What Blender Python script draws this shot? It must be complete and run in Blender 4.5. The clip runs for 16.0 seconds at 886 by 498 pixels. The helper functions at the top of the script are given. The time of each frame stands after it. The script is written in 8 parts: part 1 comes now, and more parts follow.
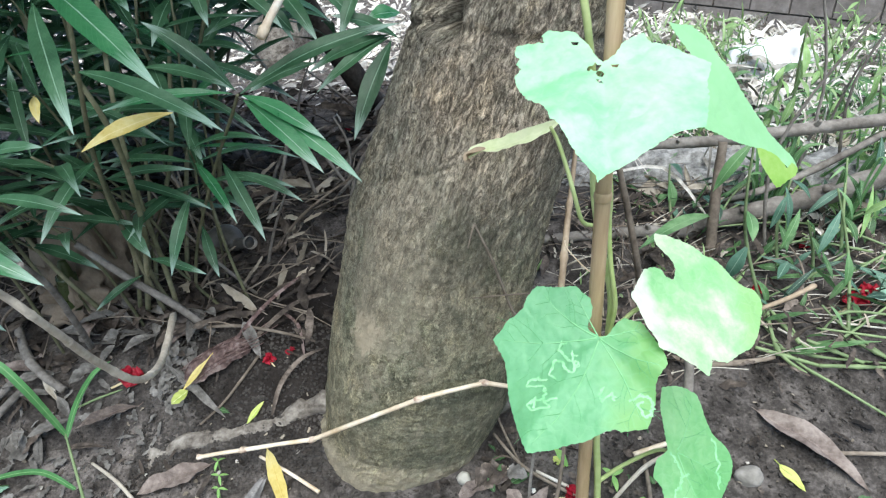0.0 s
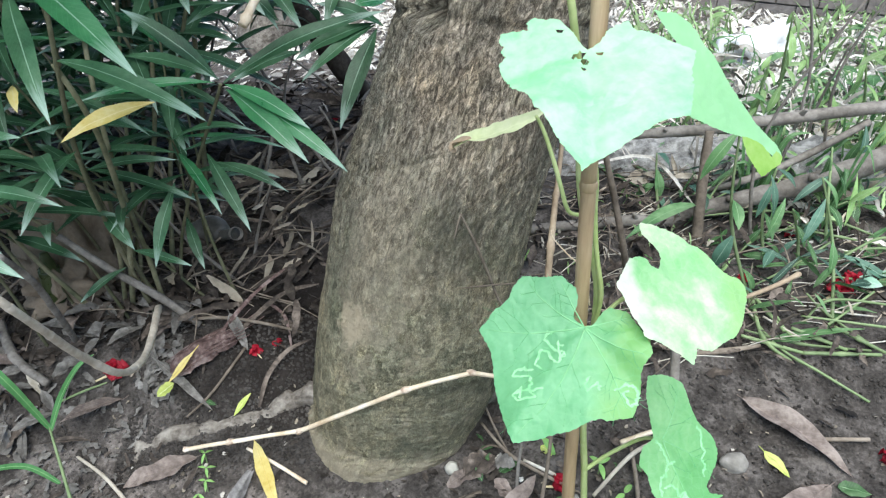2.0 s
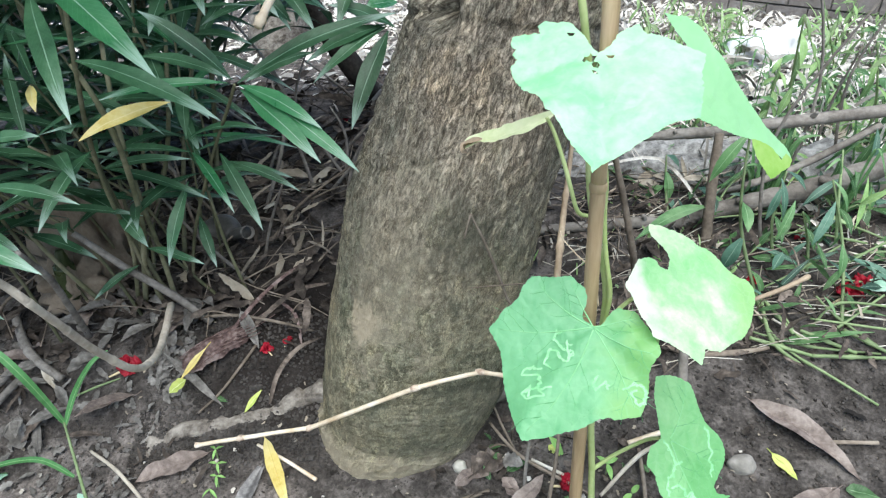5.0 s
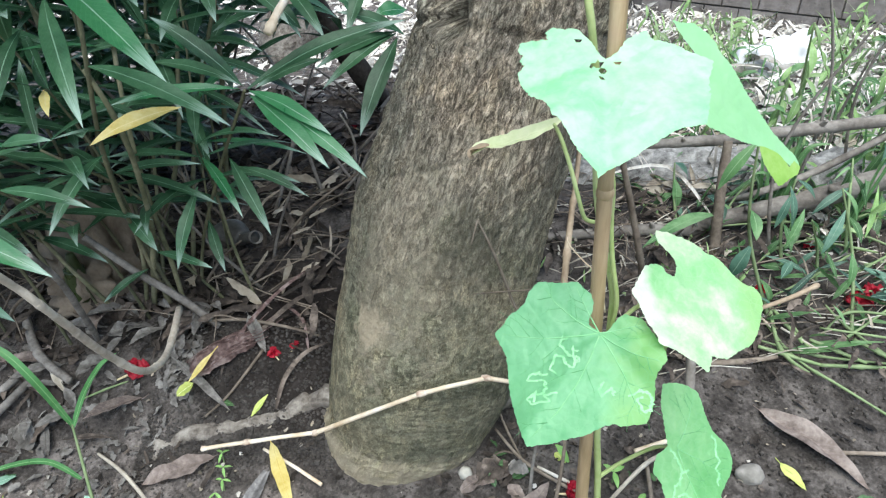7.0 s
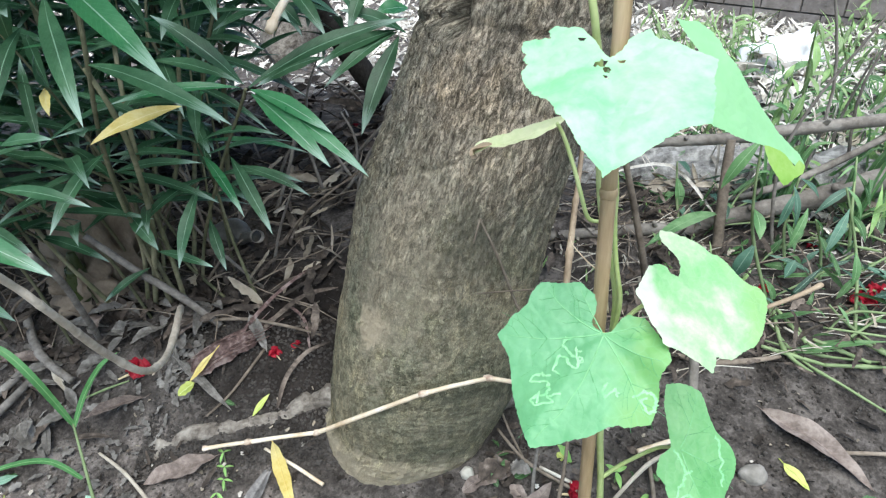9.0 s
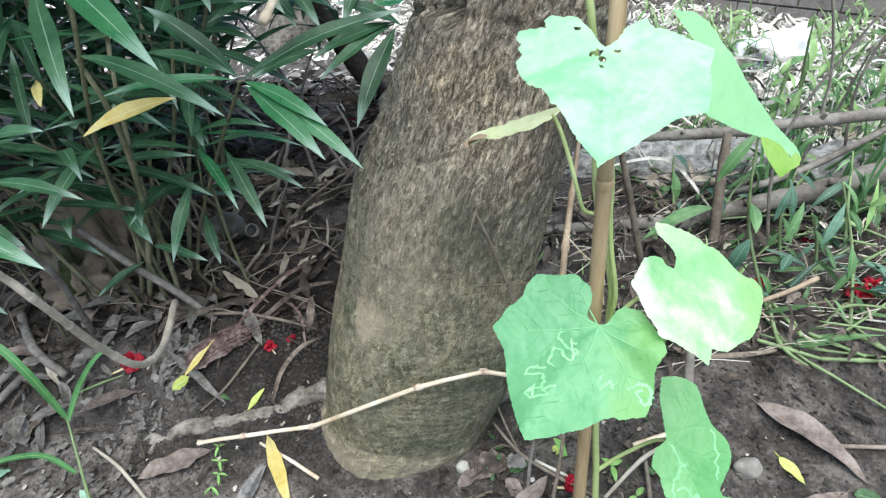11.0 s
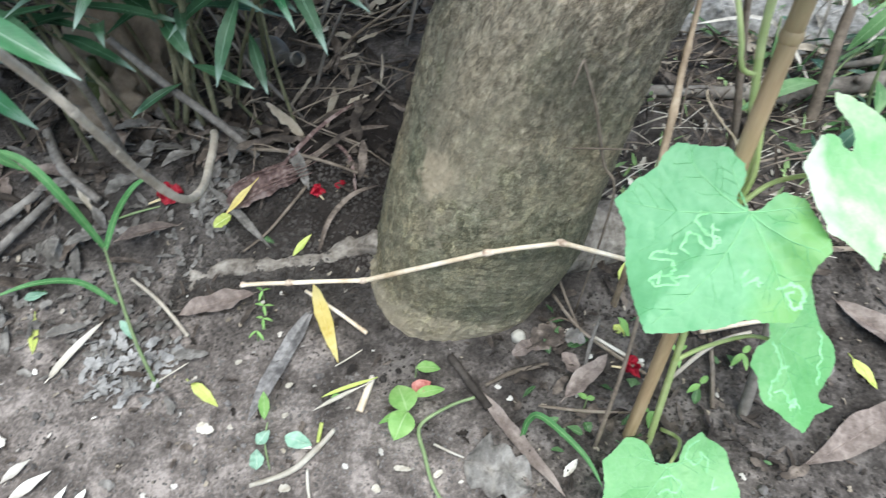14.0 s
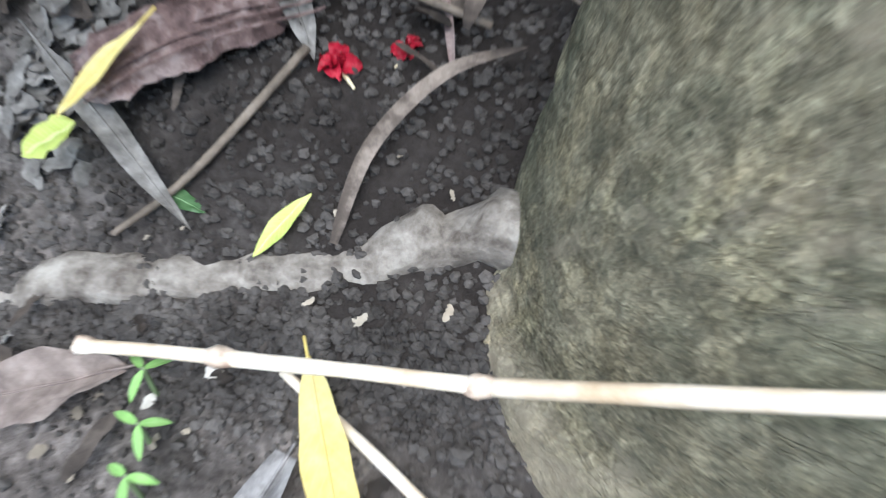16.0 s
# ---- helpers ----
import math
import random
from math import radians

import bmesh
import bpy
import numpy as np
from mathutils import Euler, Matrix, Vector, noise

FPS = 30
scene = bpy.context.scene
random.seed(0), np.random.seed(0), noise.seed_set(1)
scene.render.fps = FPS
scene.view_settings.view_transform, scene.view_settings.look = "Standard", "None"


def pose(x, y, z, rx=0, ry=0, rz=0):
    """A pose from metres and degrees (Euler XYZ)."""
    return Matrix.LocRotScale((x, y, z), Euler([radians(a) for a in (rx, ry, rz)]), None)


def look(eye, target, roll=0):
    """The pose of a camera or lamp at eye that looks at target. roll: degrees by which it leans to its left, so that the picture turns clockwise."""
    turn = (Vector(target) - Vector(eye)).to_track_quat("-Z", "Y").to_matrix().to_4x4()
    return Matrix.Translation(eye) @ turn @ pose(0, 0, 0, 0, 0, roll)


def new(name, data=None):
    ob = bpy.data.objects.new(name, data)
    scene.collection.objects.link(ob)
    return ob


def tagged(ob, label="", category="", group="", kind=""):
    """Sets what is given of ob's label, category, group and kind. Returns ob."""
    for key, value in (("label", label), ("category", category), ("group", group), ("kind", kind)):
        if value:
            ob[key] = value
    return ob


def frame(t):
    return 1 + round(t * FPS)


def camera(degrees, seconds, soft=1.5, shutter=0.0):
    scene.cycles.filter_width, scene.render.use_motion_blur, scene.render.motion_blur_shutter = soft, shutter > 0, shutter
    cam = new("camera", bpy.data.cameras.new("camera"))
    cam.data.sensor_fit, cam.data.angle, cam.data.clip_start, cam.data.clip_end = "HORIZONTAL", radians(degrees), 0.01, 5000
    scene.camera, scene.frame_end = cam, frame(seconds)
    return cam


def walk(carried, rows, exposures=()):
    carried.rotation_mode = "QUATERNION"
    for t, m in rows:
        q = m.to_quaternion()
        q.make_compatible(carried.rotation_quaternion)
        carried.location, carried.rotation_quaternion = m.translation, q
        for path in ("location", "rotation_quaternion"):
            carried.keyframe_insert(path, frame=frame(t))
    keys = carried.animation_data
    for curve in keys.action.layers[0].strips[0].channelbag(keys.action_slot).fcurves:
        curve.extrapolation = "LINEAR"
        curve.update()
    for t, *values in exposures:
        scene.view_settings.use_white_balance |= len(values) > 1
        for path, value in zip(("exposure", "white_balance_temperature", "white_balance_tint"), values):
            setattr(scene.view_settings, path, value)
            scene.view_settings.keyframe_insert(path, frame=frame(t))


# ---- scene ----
from mathutils.geometry import delaunay_2d_cdt

cam = camera(70.2, 16.0, soft=1.25, shutter=0.4)
METRES, EYE, TILT, LEAN, TURN = 0.75, 0.5, -25.0, 0.0, 0.0
PATH = [
    (0, (0.0604, 0.0228, 0.5915), (0.0748, 1.3488, -0.1097), -0.02),
    (0.5, (0.0614, 0.0238, 0.5918), (0.0795, 1.3443, -0.1195), -0.54),
    (1, (0.0665, 0.0252, 0.5904), (0.1005, 1.3393, -0.1320), -0.30),
    (1.5, (0.0675, 0.0262, 0.5907), (0.1041, 1.3380, -0.1357), -0.22),
    (2, (0.0635, 0.0252, 0.5902), (0.1027, 1.3396, -0.1314), 0.22),
    (2.5, (0.0634, 0.0218, 0.5915), (0.0926, 1.3387, -0.1262), 0.54),
    (3, (0.0635, 0.0230, 0.5907), (0.0872, 1.3416, -0.1240), 0.30),
    (3.5, (0.0597, 0.0235, 0.5885), (0.0871, 1.3416, -0.1269), 0.56),
    (4, (0.0614, 0.0218, 0.5913), (0.0878, 1.3369, -0.1297), 0.29),
    (6.5, (0.0614, 0.0185, 0.5926), (0.0697, 1.3392, -0.1183), 0.39),
    (7, (0.0624, 0.0177, 0.5915), (0.0636, 1.3416, -0.1138), 0.26),
    (7.5, (0.0613, 0.0192, 0.5938), (0.0604, 1.3410, -0.1153), 0.40),
    (8, (0.0612, 0.0202, 0.5940), (0.0565, 1.3428, -0.1134), 0.34),
    (8.5, (0.0604, 0.0197, 0.5918), (0.0576, 1.3454, -0.1100), 0.30),
    (9, (0.0615, 0.0209, 0.5911), (0.0599, 1.3429, -0.1176), 0.21),
    (11.3, (0.0639, 0.0222, 0.5854), (0.0706, 1.3379, -0.1349), 0.34),
    (11.5, (0.0680, 0.0338, 0.5843), (0.0845, 1.3438, -0.1462), 0.05),
    (12, (0.0580, 0.0595, 0.5834), (0.1263, 1.3454, -0.1859), 1.08),
    (12.5, (0.0506, 0.0633, 0.5754), (0.1591, 1.3250, -0.2284), 2.91),
    (13, (0.0523, 0.0563, 0.5657), (0.2122, 1.2970, -0.2619), 4.78),
    (13.5, (0.0285, 0.0711, 0.5622), (0.1236, 1.2538, -0.3555), 5.19),
    (14, (-0.0044, 0.0825, 0.5460), (-0.0017, 1.2004, -0.4541), 5.80),
    (14.5, (-0.0259, 0.0746, 0.5384), (-0.1053, 1.1730, -0.4800), 4.87),
    (15, (-0.0750, 0.2660, 0.4165), (-0.1014, 1.2799, -0.6886), 6.38),
    (15.2, (-0.0946, 0.3052, 0.3562), (-0.0812, 1.3531, -0.7170), 8.22),
    (15.5, (-0.1018, 0.3735, 0.3046), (-0.0682, 1.4006, -0.7880), 9.46),
    (16, (-0.0897, 0.4748, 0.2085), (-0.2042, 1.4963, -0.8839), 4.55),
]
EXPOSURE = [(0.0, 0.92, 6050, 4), (13.0, 0.92, 6050, 4), (14.5, 0.96, 6050, 4), (15.3, 1.06, 5950, 5), (16.0, 1.38, 5700, 6)]
walk(cam, [(t, look(eye, target, roll)) for t, eye, target, roll in PATH], EXPOSURE)

# ---- light ----
world = bpy.data.worlds.new("sky")
scene.world = world
world.use_nodes = True
wn = world.node_tree.nodes
sky = wn.new("ShaderNodeTexSky")
sky.sky_type, sky.sun_disc = "NISHITA", False
sky.sun_elevation, sky.sun_rotation = radians(64), radians(180)
wn["Background"].inputs[1].default_value = 0.1
world.node_tree.links.new(sky.outputs[0], wn["Background"].inputs[0])
sun_data = bpy.data.lights.new("sun", "SUN")
sun_data.energy, sun_data.angle, sun_data.color = 3.0, radians(65), (1.0, 0.95, 0.88)
sun = new("sun", sun_data)
sun.matrix_world = look((0.0, -1.06, 3.2), (0, 0.5, 0))


# ---- geometry helpers: a shape is (vertices, faces, uv of each vertex) ----
def smooth(a):
    a = min(1.0, max(0.0, a))
    return a * a * (3 - 2 * a)


def ground_z(x, y):
    """The bank: it rises away from the camera, levels out and falls gently to the wall."""
    xx, yy = max(-0.9, min(0.9, x)), max(0.1, min(1.0, y))
    z = (0.07204 * xx + 0.22495 * (yy - 0.55)) / 0.97170
    z += (0.015 + 0.03 * smooth((0.25 - x) / 0.35)) * smooth((y - 0.57) / 0.16)
    if y > 1.0:
        z -= 0.055 * min(y - 1.0, 2.2)
    return z


def soil_z(x, y):
    """The bank with its lumps."""
    p = Vector((x, y, 0))
    near = 1.0 - smooth((max(y, abs(x) + 0.3) - 1.4) / 0.6)
    lump = noise.fractal(p * 9, 0.9, 2.1, 3) * 0.006
    crumb = noise.fractal(p * 60 + Vector((7, 3, 0)), 0.8, 2.0, 2) * 0.002
    grit = abs(noise.noise(p * 130)) * 0.0028 if y < 1.2 and abs(x) < 1 else 0.0
    return ground_z(x, y) + (lump + crumb) * near + grit - 0.0025


def lay(p, lift=0.004):
    return Vector((p[0], p[1], soil_z(p[0], p[1]) + lift))


def spline(points, n):
    """Points along a Catmull-Rom curve through the given ones."""
    ps = [Vector(p) for p in points]
    if len(ps) == 2:
        return [ps[0].lerp(ps[1], i / n) for i in range(n + 1)]
    out = []
    for i in range(n + 1):
        s = i / n * (len(ps) - 1)
        k = min(int(s), len(ps) - 2)
        t = s - k
        a, b, c, d = ps[max(k - 1, 0)], ps[k], ps[k + 1], ps[min(k + 2, len(ps) - 1)]
        out.append(0.5 * (2 * b + (c - a) * t + (2 * a - 5 * b + 4 * c - d) * t * t + (3 * b - a - 3 * c + d) * t * t * t))
    return out


def lerp_list(values, s):
    s *= len(values) - 1
    k = min(int(s), len(values) - 2) if len(values) > 1 else 0
    return values[0] if len(values) == 1 else values[k] + (values[k + 1] - values[k]) * (s - k)


def tube(points, radii, n=16, seg=8, rough=0.0, joints=(), seed=0, straight=False):
    """A round stem along the points; joints are fractions of its length where it swells into a node."""
    ps = spline(points, n)
    if straight:
        qs = [Vector(p) for p in points]
        ps = [lerp_list(qs, i / n) for i in range(n + 1)]
    V, F, U = [], [], []
    prev = None
    for i, p in enumerate(ps):
        d = (ps[min(i + 1, n)] - ps[max(i - 1, 0)]).normalized()
        side = prev - d * prev.dot(d) if prev is not None else d.orthogonal()
        side.normalize()
        prev = side
        other = d.cross(side)
        s = i / n
        r = lerp_list(radii, s)
        for j in joints:
            r *= 1 + 0.35 * math.exp(-((s - j) / 0.018) ** 2)
        for k in range(seg):
            a = 2 * math.pi * k / seg
            w = side * math.cos(a) + other * math.sin(a)
            q = 1 + rough * noise.noise(Vector((p.x * 60 + w.x * 2 + seed, p.y * 60 + w.y * 2, p.z * 60 + w.z * 2)))
            V.append(p + w * r * q)
            U.append((k / seg, s))
    for i in range(n):
        for k in range(seg):
            a, b = i * seg + k, i * seg + (k + 1) % seg
            F.append((a, b, b + seg, a + seg))
    F.append(tuple(range(seg))[::-1])
    F.append(tuple(range(n * seg, (n + 1) * seg)))
    return V, F, U


SHAPES = {
    "lance": [0.05, 0.35, 0.66, 0.88, 1.0, 0.97, 0.84, 0.62, 0.34, 0.0],
    "strap": [0.5, 0.8, 0.95, 1.0, 1.0, 0.96, 0.88, 0.72, 0.45, 0.0],
    "oval": [0.1, 0.6, 0.88, 1.0, 1.0, 0.92, 0.8, 0.6, 0.34, 0.0],
    "petal": [0.2, 0.45, 0.7, 0.9, 1.0, 1.0, 0.95, 0.85, 0.65, 0.2],
    "even": [1.0, 1.0],
    "fan": [0.03, 0.3, 0.55, 0.78, 0.93, 1.0],
    "flake": [0.3, 0.7, 1.0, 0.8, 0.95, 1.0, 0.7, 0.85, 0.6, 0.2],
}


def blade(base, tip, width, up=(0, -0.45, 0.9), sag=0.1, fold=0.15, shape="lance", n=12, across=4, wave=0.0, curl=0.0, seed=0, ragged=0.0):
    """A leaf from base to tip. sag: how far its middle arches up, fold: how far its halves rise, as parts of length and width."""
    base, tip = Vector(base), Vector(tip)
    d = tip - base
    length = d.length
    d.normalize()
    side = d.cross(Vector(up)).normalized()
    top = side.cross(d)
    V, F, U = [], [], []
    for i in range(n + 1):
        s = i / n
        mid = base.lerp(tip, s) + top * (sag * length * 4 * s * (1 - s))
        half = 0.5 * width * lerp_list(SHAPES[shape], s)
        bow = side * (ragged * width * 0.7 * noise.noise(Vector((s * 2.2, seed * 2.7, 4.0))))
        left, right = (1 + ragged * 1.6 * noise.noise(Vector((s * 6.5, seed * 1.9, q))) for q in (0.0, 8.0))
        for k in range(across + 1):
            u = 2 * k / across - 1
            bend = curl * (2 * s - 1) * u
            h = fold * abs(u) * half + bend * half
            h += wave * width * noise.noise(Vector((s * 5 + seed * 3.1, u * 1.7, seed * 1.3)))
            V.append(mid + bow + side * (u * half * (left if u < 0 else right)) + top * h)
            U.append((k / across, s))
    w = across + 1
    for i in range(n):
        for k in range(across):
            a = i * w + k
            F.append((a, a + 1, a + 1 + w, a + w))
    return V, F, U


def ribbon(points, width, up=(0, -0.3, 0.95), fold=0.3, shape="strap", n=24, across=4, twist=0.0, dome=0.0):
    """A long leaf bent along several points."""
    ps = spline(points, n)
    V, F, U = [], [], []
    for i, p in enumerate(ps):
        d = (ps[min(i + 1, n)] - ps[max(i - 1, 0)]).normalized()
        side = d.cross(Vector(up)).normalized()
        side = Matrix.Rotation(twist * i / n, 3, d) @ side
        top = side.cross(d)
        half = 0.5 * width * lerp_list(SHAPES[shape], i / n)
        for k in range(across + 1):
            u = 2 * k / across - 1
            V.append(p + side * (u * half) + top * ((fold * abs(u) + dome * (1 - u * u)) * half))
            U.append((k / across, i / n))
    w = across + 1
    for i in range(n):
        for k in range(across):
            a = i * w + k
            F.append((a, a + 1, a + 1 + w, a + w))
    return V, F, U


def blob(centre, size, seed=0, amp=0.25, rings=7, seg=10, freq=1.6):
    """A lumpy stone or clod."""
    centre = Vector(centre)
    V, F, U = [], [], []
    for i in range(rings + 1):
        a = math.pi * i / rings
        for k in range(seg):
            b = 2 * math.pi * k / seg
            d = Vector((math.sin(a) * math.cos(b), math.sin(a) * math.sin(b), math.cos(a)))
            r = 1 + amp * noise.noise(d * freq + Vector((seed * 5.3, seed, 0)))
            V.append(centre + Vector((d.x * size[0], d.y * size[1], d.z * size[2])) * r)
            U.append((k / seg, i / rings))
    for i in range(rings):
        for k in range(seg):
            a, b = i * seg + k, i * seg + (k + 1) % seg
            F.append((a, a + seg, b + seg, b))
    return V, F, U


def together(shapes):
    V, F, U = [], [], []
    for v, f, u in shapes:
        o = len(V)
        V.extend(v)
        U.extend(u)
        F.extend([tuple(i + o for i in q) for q in f])
    return V, F, U


def mesh(name, shape, material, origin=(0, 0, 0), flat=False):
    V, F, U = shape
    o = Vector(origin)
    me = bpy.data.meshes.new(name)
    me.from_pydata([tuple(Vector(v) - o) for v in V], [], F)
    layer = me.uv_layers.new(name="uv")
    index = np.empty(len(me.loops), dtype=np.int32)
    me.loops.foreach_get("vertex_index", index)
    layer.data.foreach_set("uv", np.array(U, dtype=np.float32)[index].ravel())
    if not flat:
        me.polygons.foreach_set("use_smooth", [True] * len(me.polygons))
    me.materials.append(material)
    return me


ORIGIN = {}


def thing(name, at, label, category, group="", kind=""):
    """An empty at the thing's base, to which its parts belong."""
    ob = tagged(new(name), label, category, group, kind)
    ob.empty_display_size = 0.02
    ob.location = at
    ORIGIN[ob.name] = Vector(at)
    return ob


def part(name, shape, material, parent, label="", flat=False):
    """One mesh under a thing or under a part."""
    at = ORIGIN[parent.name]
    ob = new(name, mesh(name, shape, material, at, flat))
    ob.parent = parent
    ORIGIN[ob.name] = at
    return tagged(ob, label)


def single(name, shape, material, label, category, group="", kind="", flat=False):
    """A thing that is one mesh, with its origin at its lowest point."""
    low = min((Vector(v) for v in shape[0]), key=lambda v: v.z)
    ob = new(name, mesh(name, shape, material, low, flat))
    ob.location = low
    ORIGIN[ob.name] = low
    return tagged(ob, label, category, group, kind)


# ---- materials ----
def material(name, colours, scale=8, rough=0.7, bump=0.3, bump_scale=60, stretch=(1, 1, 1), spec=0.3, through_light=0.0, fine=0.25, vary=0.12, detail=6, uv=False, bump_dist=0.002):
    """A surface of two or three colours mixed by coarse and fine noise, with a little relief; vary: brightness from piece to piece."""
    m = bpy.data.materials.new(name)
    m.use_nodes = True
    nt = m.node_tree
    N, L = nt.nodes, nt.links
    bsdf = N["Principled BSDF"]
    out = N["Material Output"]
    co = N.new("ShaderNodeTexCoord")
    mp = N.new("ShaderNodeMapping")
    mp.inputs["Scale"].default_value = stretch
    L.new(co.outputs["UV" if uv else "Object"], mp.inputs[0])
    coarse, small = N.new("ShaderNodeTexNoise"), N.new("ShaderNodeTexNoise")
    for tex, sc in ((coarse, scale), (small, bump_scale)):
        tex.inputs["Scale"].default_value, tex.inputs["Detail"].default_value, tex.inputs["Roughness"].default_value = sc, detail, 0.62
        L.new(mp.outputs[0], tex.inputs[0])
    ramp = N.new("ShaderNodeValToRGB")
    el = ramp.color_ramp.elements
    el[0].position, el[1].position = 0.32, 0.68
    el[0].color, el[1].color = (*colours[0], 1), (*colours[-1], 1)
    if len(colours) == 3:
        e = el.new(0.5)
        e.color = (*colours[1], 1)
    mix = N.new("ShaderNodeMath")
    mix.operation = "MULTIPLY_ADD"
    L.new(small.outputs[0], mix.inputs[0])
    mix.inputs[1].default_value = fine
    sub = N.new("ShaderNodeMath")
    sub.operation = "MULTIPLY_ADD"
    L.new(coarse.outputs[0], sub.inputs[0])
    sub.inputs[1].default_value, sub.inputs[2].default_value = 1.0, -fine * 0.5
    L.new(sub.outputs[0], mix.inputs[2])
    L.new(mix.outputs[0], ramp.inputs[0])
    info = N.new("ShaderNodeObjectInfo")
    geo = N.new("ShaderNodeNewGeometry")
    add = N.new("ShaderNodeMath")
    L.new(info.outputs["Random"], add.inputs[0])
    L.new(geo.outputs["Random Per Island"], add.inputs[1])
    rng = N.new("ShaderNodeMapRange")
    rng.inputs["From Max"].default_value = 2.0
    rng.inputs["To Min"].default_value, rng.inputs["To Max"].default_value = 1 - 2 * vary, 1 + 2 * vary
    L.new(add.outputs[0], rng.inputs[0])
    hsv = N.new("ShaderNodeHueSaturation")
    L.new(rng.outputs[0], hsv.inputs["Value"])
    L.new(ramp.outputs[0], hsv.inputs["Color"])
    L.new(hsv.outputs[0], bsdf.inputs["Base Color"])
    rr = N.new("ShaderNodeMapRange")
    rr.inputs["To Min"].default_value, rr.inputs["To Max"].default_value = max(0.05, rough - 0.12), min(1, rough + 0.12)
    L.new(coarse.outputs[0], rr.inputs[0])
    L.new(rr.outputs[0], bsdf.inputs["Roughness"])
    bsdf.inputs["Specular IOR Level"].default_value = spec
    bp = N.new("ShaderNodeBump")
    bp.inputs["Strength"].default_value, bp.inputs["Distance"].default_value = bump, bump_dist
    L.new(small.outputs[0], bp.inputs["Height"])
    L.new(bp.outputs[0], bsdf.inputs["Normal"])
    if through_light:
        tr = N.new("ShaderNodeBsdfTranslucent")
        L.new(hsv.outputs[0], tr.inputs[0])
        ms = N.new("ShaderNodeMixShader")
        ms.inputs[0].default_value = through_light
        L.new(bsdf.outputs[0], ms.inputs[1])
        L.new(tr.outputs[0], ms.inputs[2])
        L.new(ms.outputs[0], out.inputs[0])
    return m


def add_midrib(m, colour, width=0.05, ribs=26, rib_strength=0.06, tip=0.0):
    """A pale midrib and faint side veins on a long leaf, by its uv; tip: how far dust and painted glare whiten its end.
    """
    N, L = m.node_tree.nodes, m.node_tree.links
    hsv = next(n for n in N if n.type == "HUE_SAT")
    co = N.new("ShaderNodeTexCoord")
    sep = N.new("ShaderNodeSeparateXYZ")
    L.new(co.outputs["UV"], sep.inputs[0])

    def op(kind, a, b=0.0, c=0.0):
        n = N.new("ShaderNodeMath")
        n.operation = kind
        for i, v in enumerate((a, b, c)):
            if isinstance(v, (int, float)):
                n.inputs[i].default_value = v
            else:
                L.new(v, n.inputs[i])
        return n.outputs[0]

    off = op("ABSOLUTE", op("SUBTRACT", sep.outputs[0], 0.5))
    rib = op("LESS_THAN", off, width * 0.5)
    side = op("SINE", op("MULTIPLY", op("ADD", sep.outputs[1], op("MULTIPLY", off, -0.25)), ribs * 6.283))
    side = op("MULTIPLY", op("GREATER_THAN", side, 0.86), rib_strength)
    fac = op("MINIMUM", op("ADD", op("MULTIPLY", rib, 0.85), side), 1.0)
    mix = N.new("ShaderNodeMix")
    mix.data_type = "RGBA"
    L.new(fac, mix.inputs[0])
    mix.inputs[7].default_value = (*colour, 1)
    users = [l.to_socket for l in hsv.outputs[0].links]
    L.new(hsv.outputs[0], mix.inputs[6])
    out = mix.outputs[2]
    if tip:
        # pale leaf end: some dust, and glare painted into the colour
        tip_noise = N.new("ShaderNodeTexNoise")
        tip_noise.inputs["Scale"].default_value, tip_noise.inputs["Detail"].default_value = 5.0, 4
        L.new(co.outputs["UV"], tip_noise.inputs[0])
        fade = N.new("ShaderNodeMapRange")
        fade.inputs["From Min"].default_value, fade.inputs["From Max"].default_value, fade.inputs["To Max"].default_value = 0.76, 1.02, tip
        L.new(op("ADD", sep.outputs[1], op("MULTIPLY", op("SUBTRACT", tip_noise.outputs[0], 0.5), 0.3)), fade.inputs[0])
        pale = N.new("ShaderNodeMix")
        pale.data_type = "RGBA"
        L.new(fade.outputs[0], pale.inputs[0])
        L.new(out, pale.inputs[6])
        pale.inputs[7].default_value = (0.42, 0.55, 0.47, 1)
        out = pale.outputs[2]
    for s in users:
        L.new(out, s)
    return m


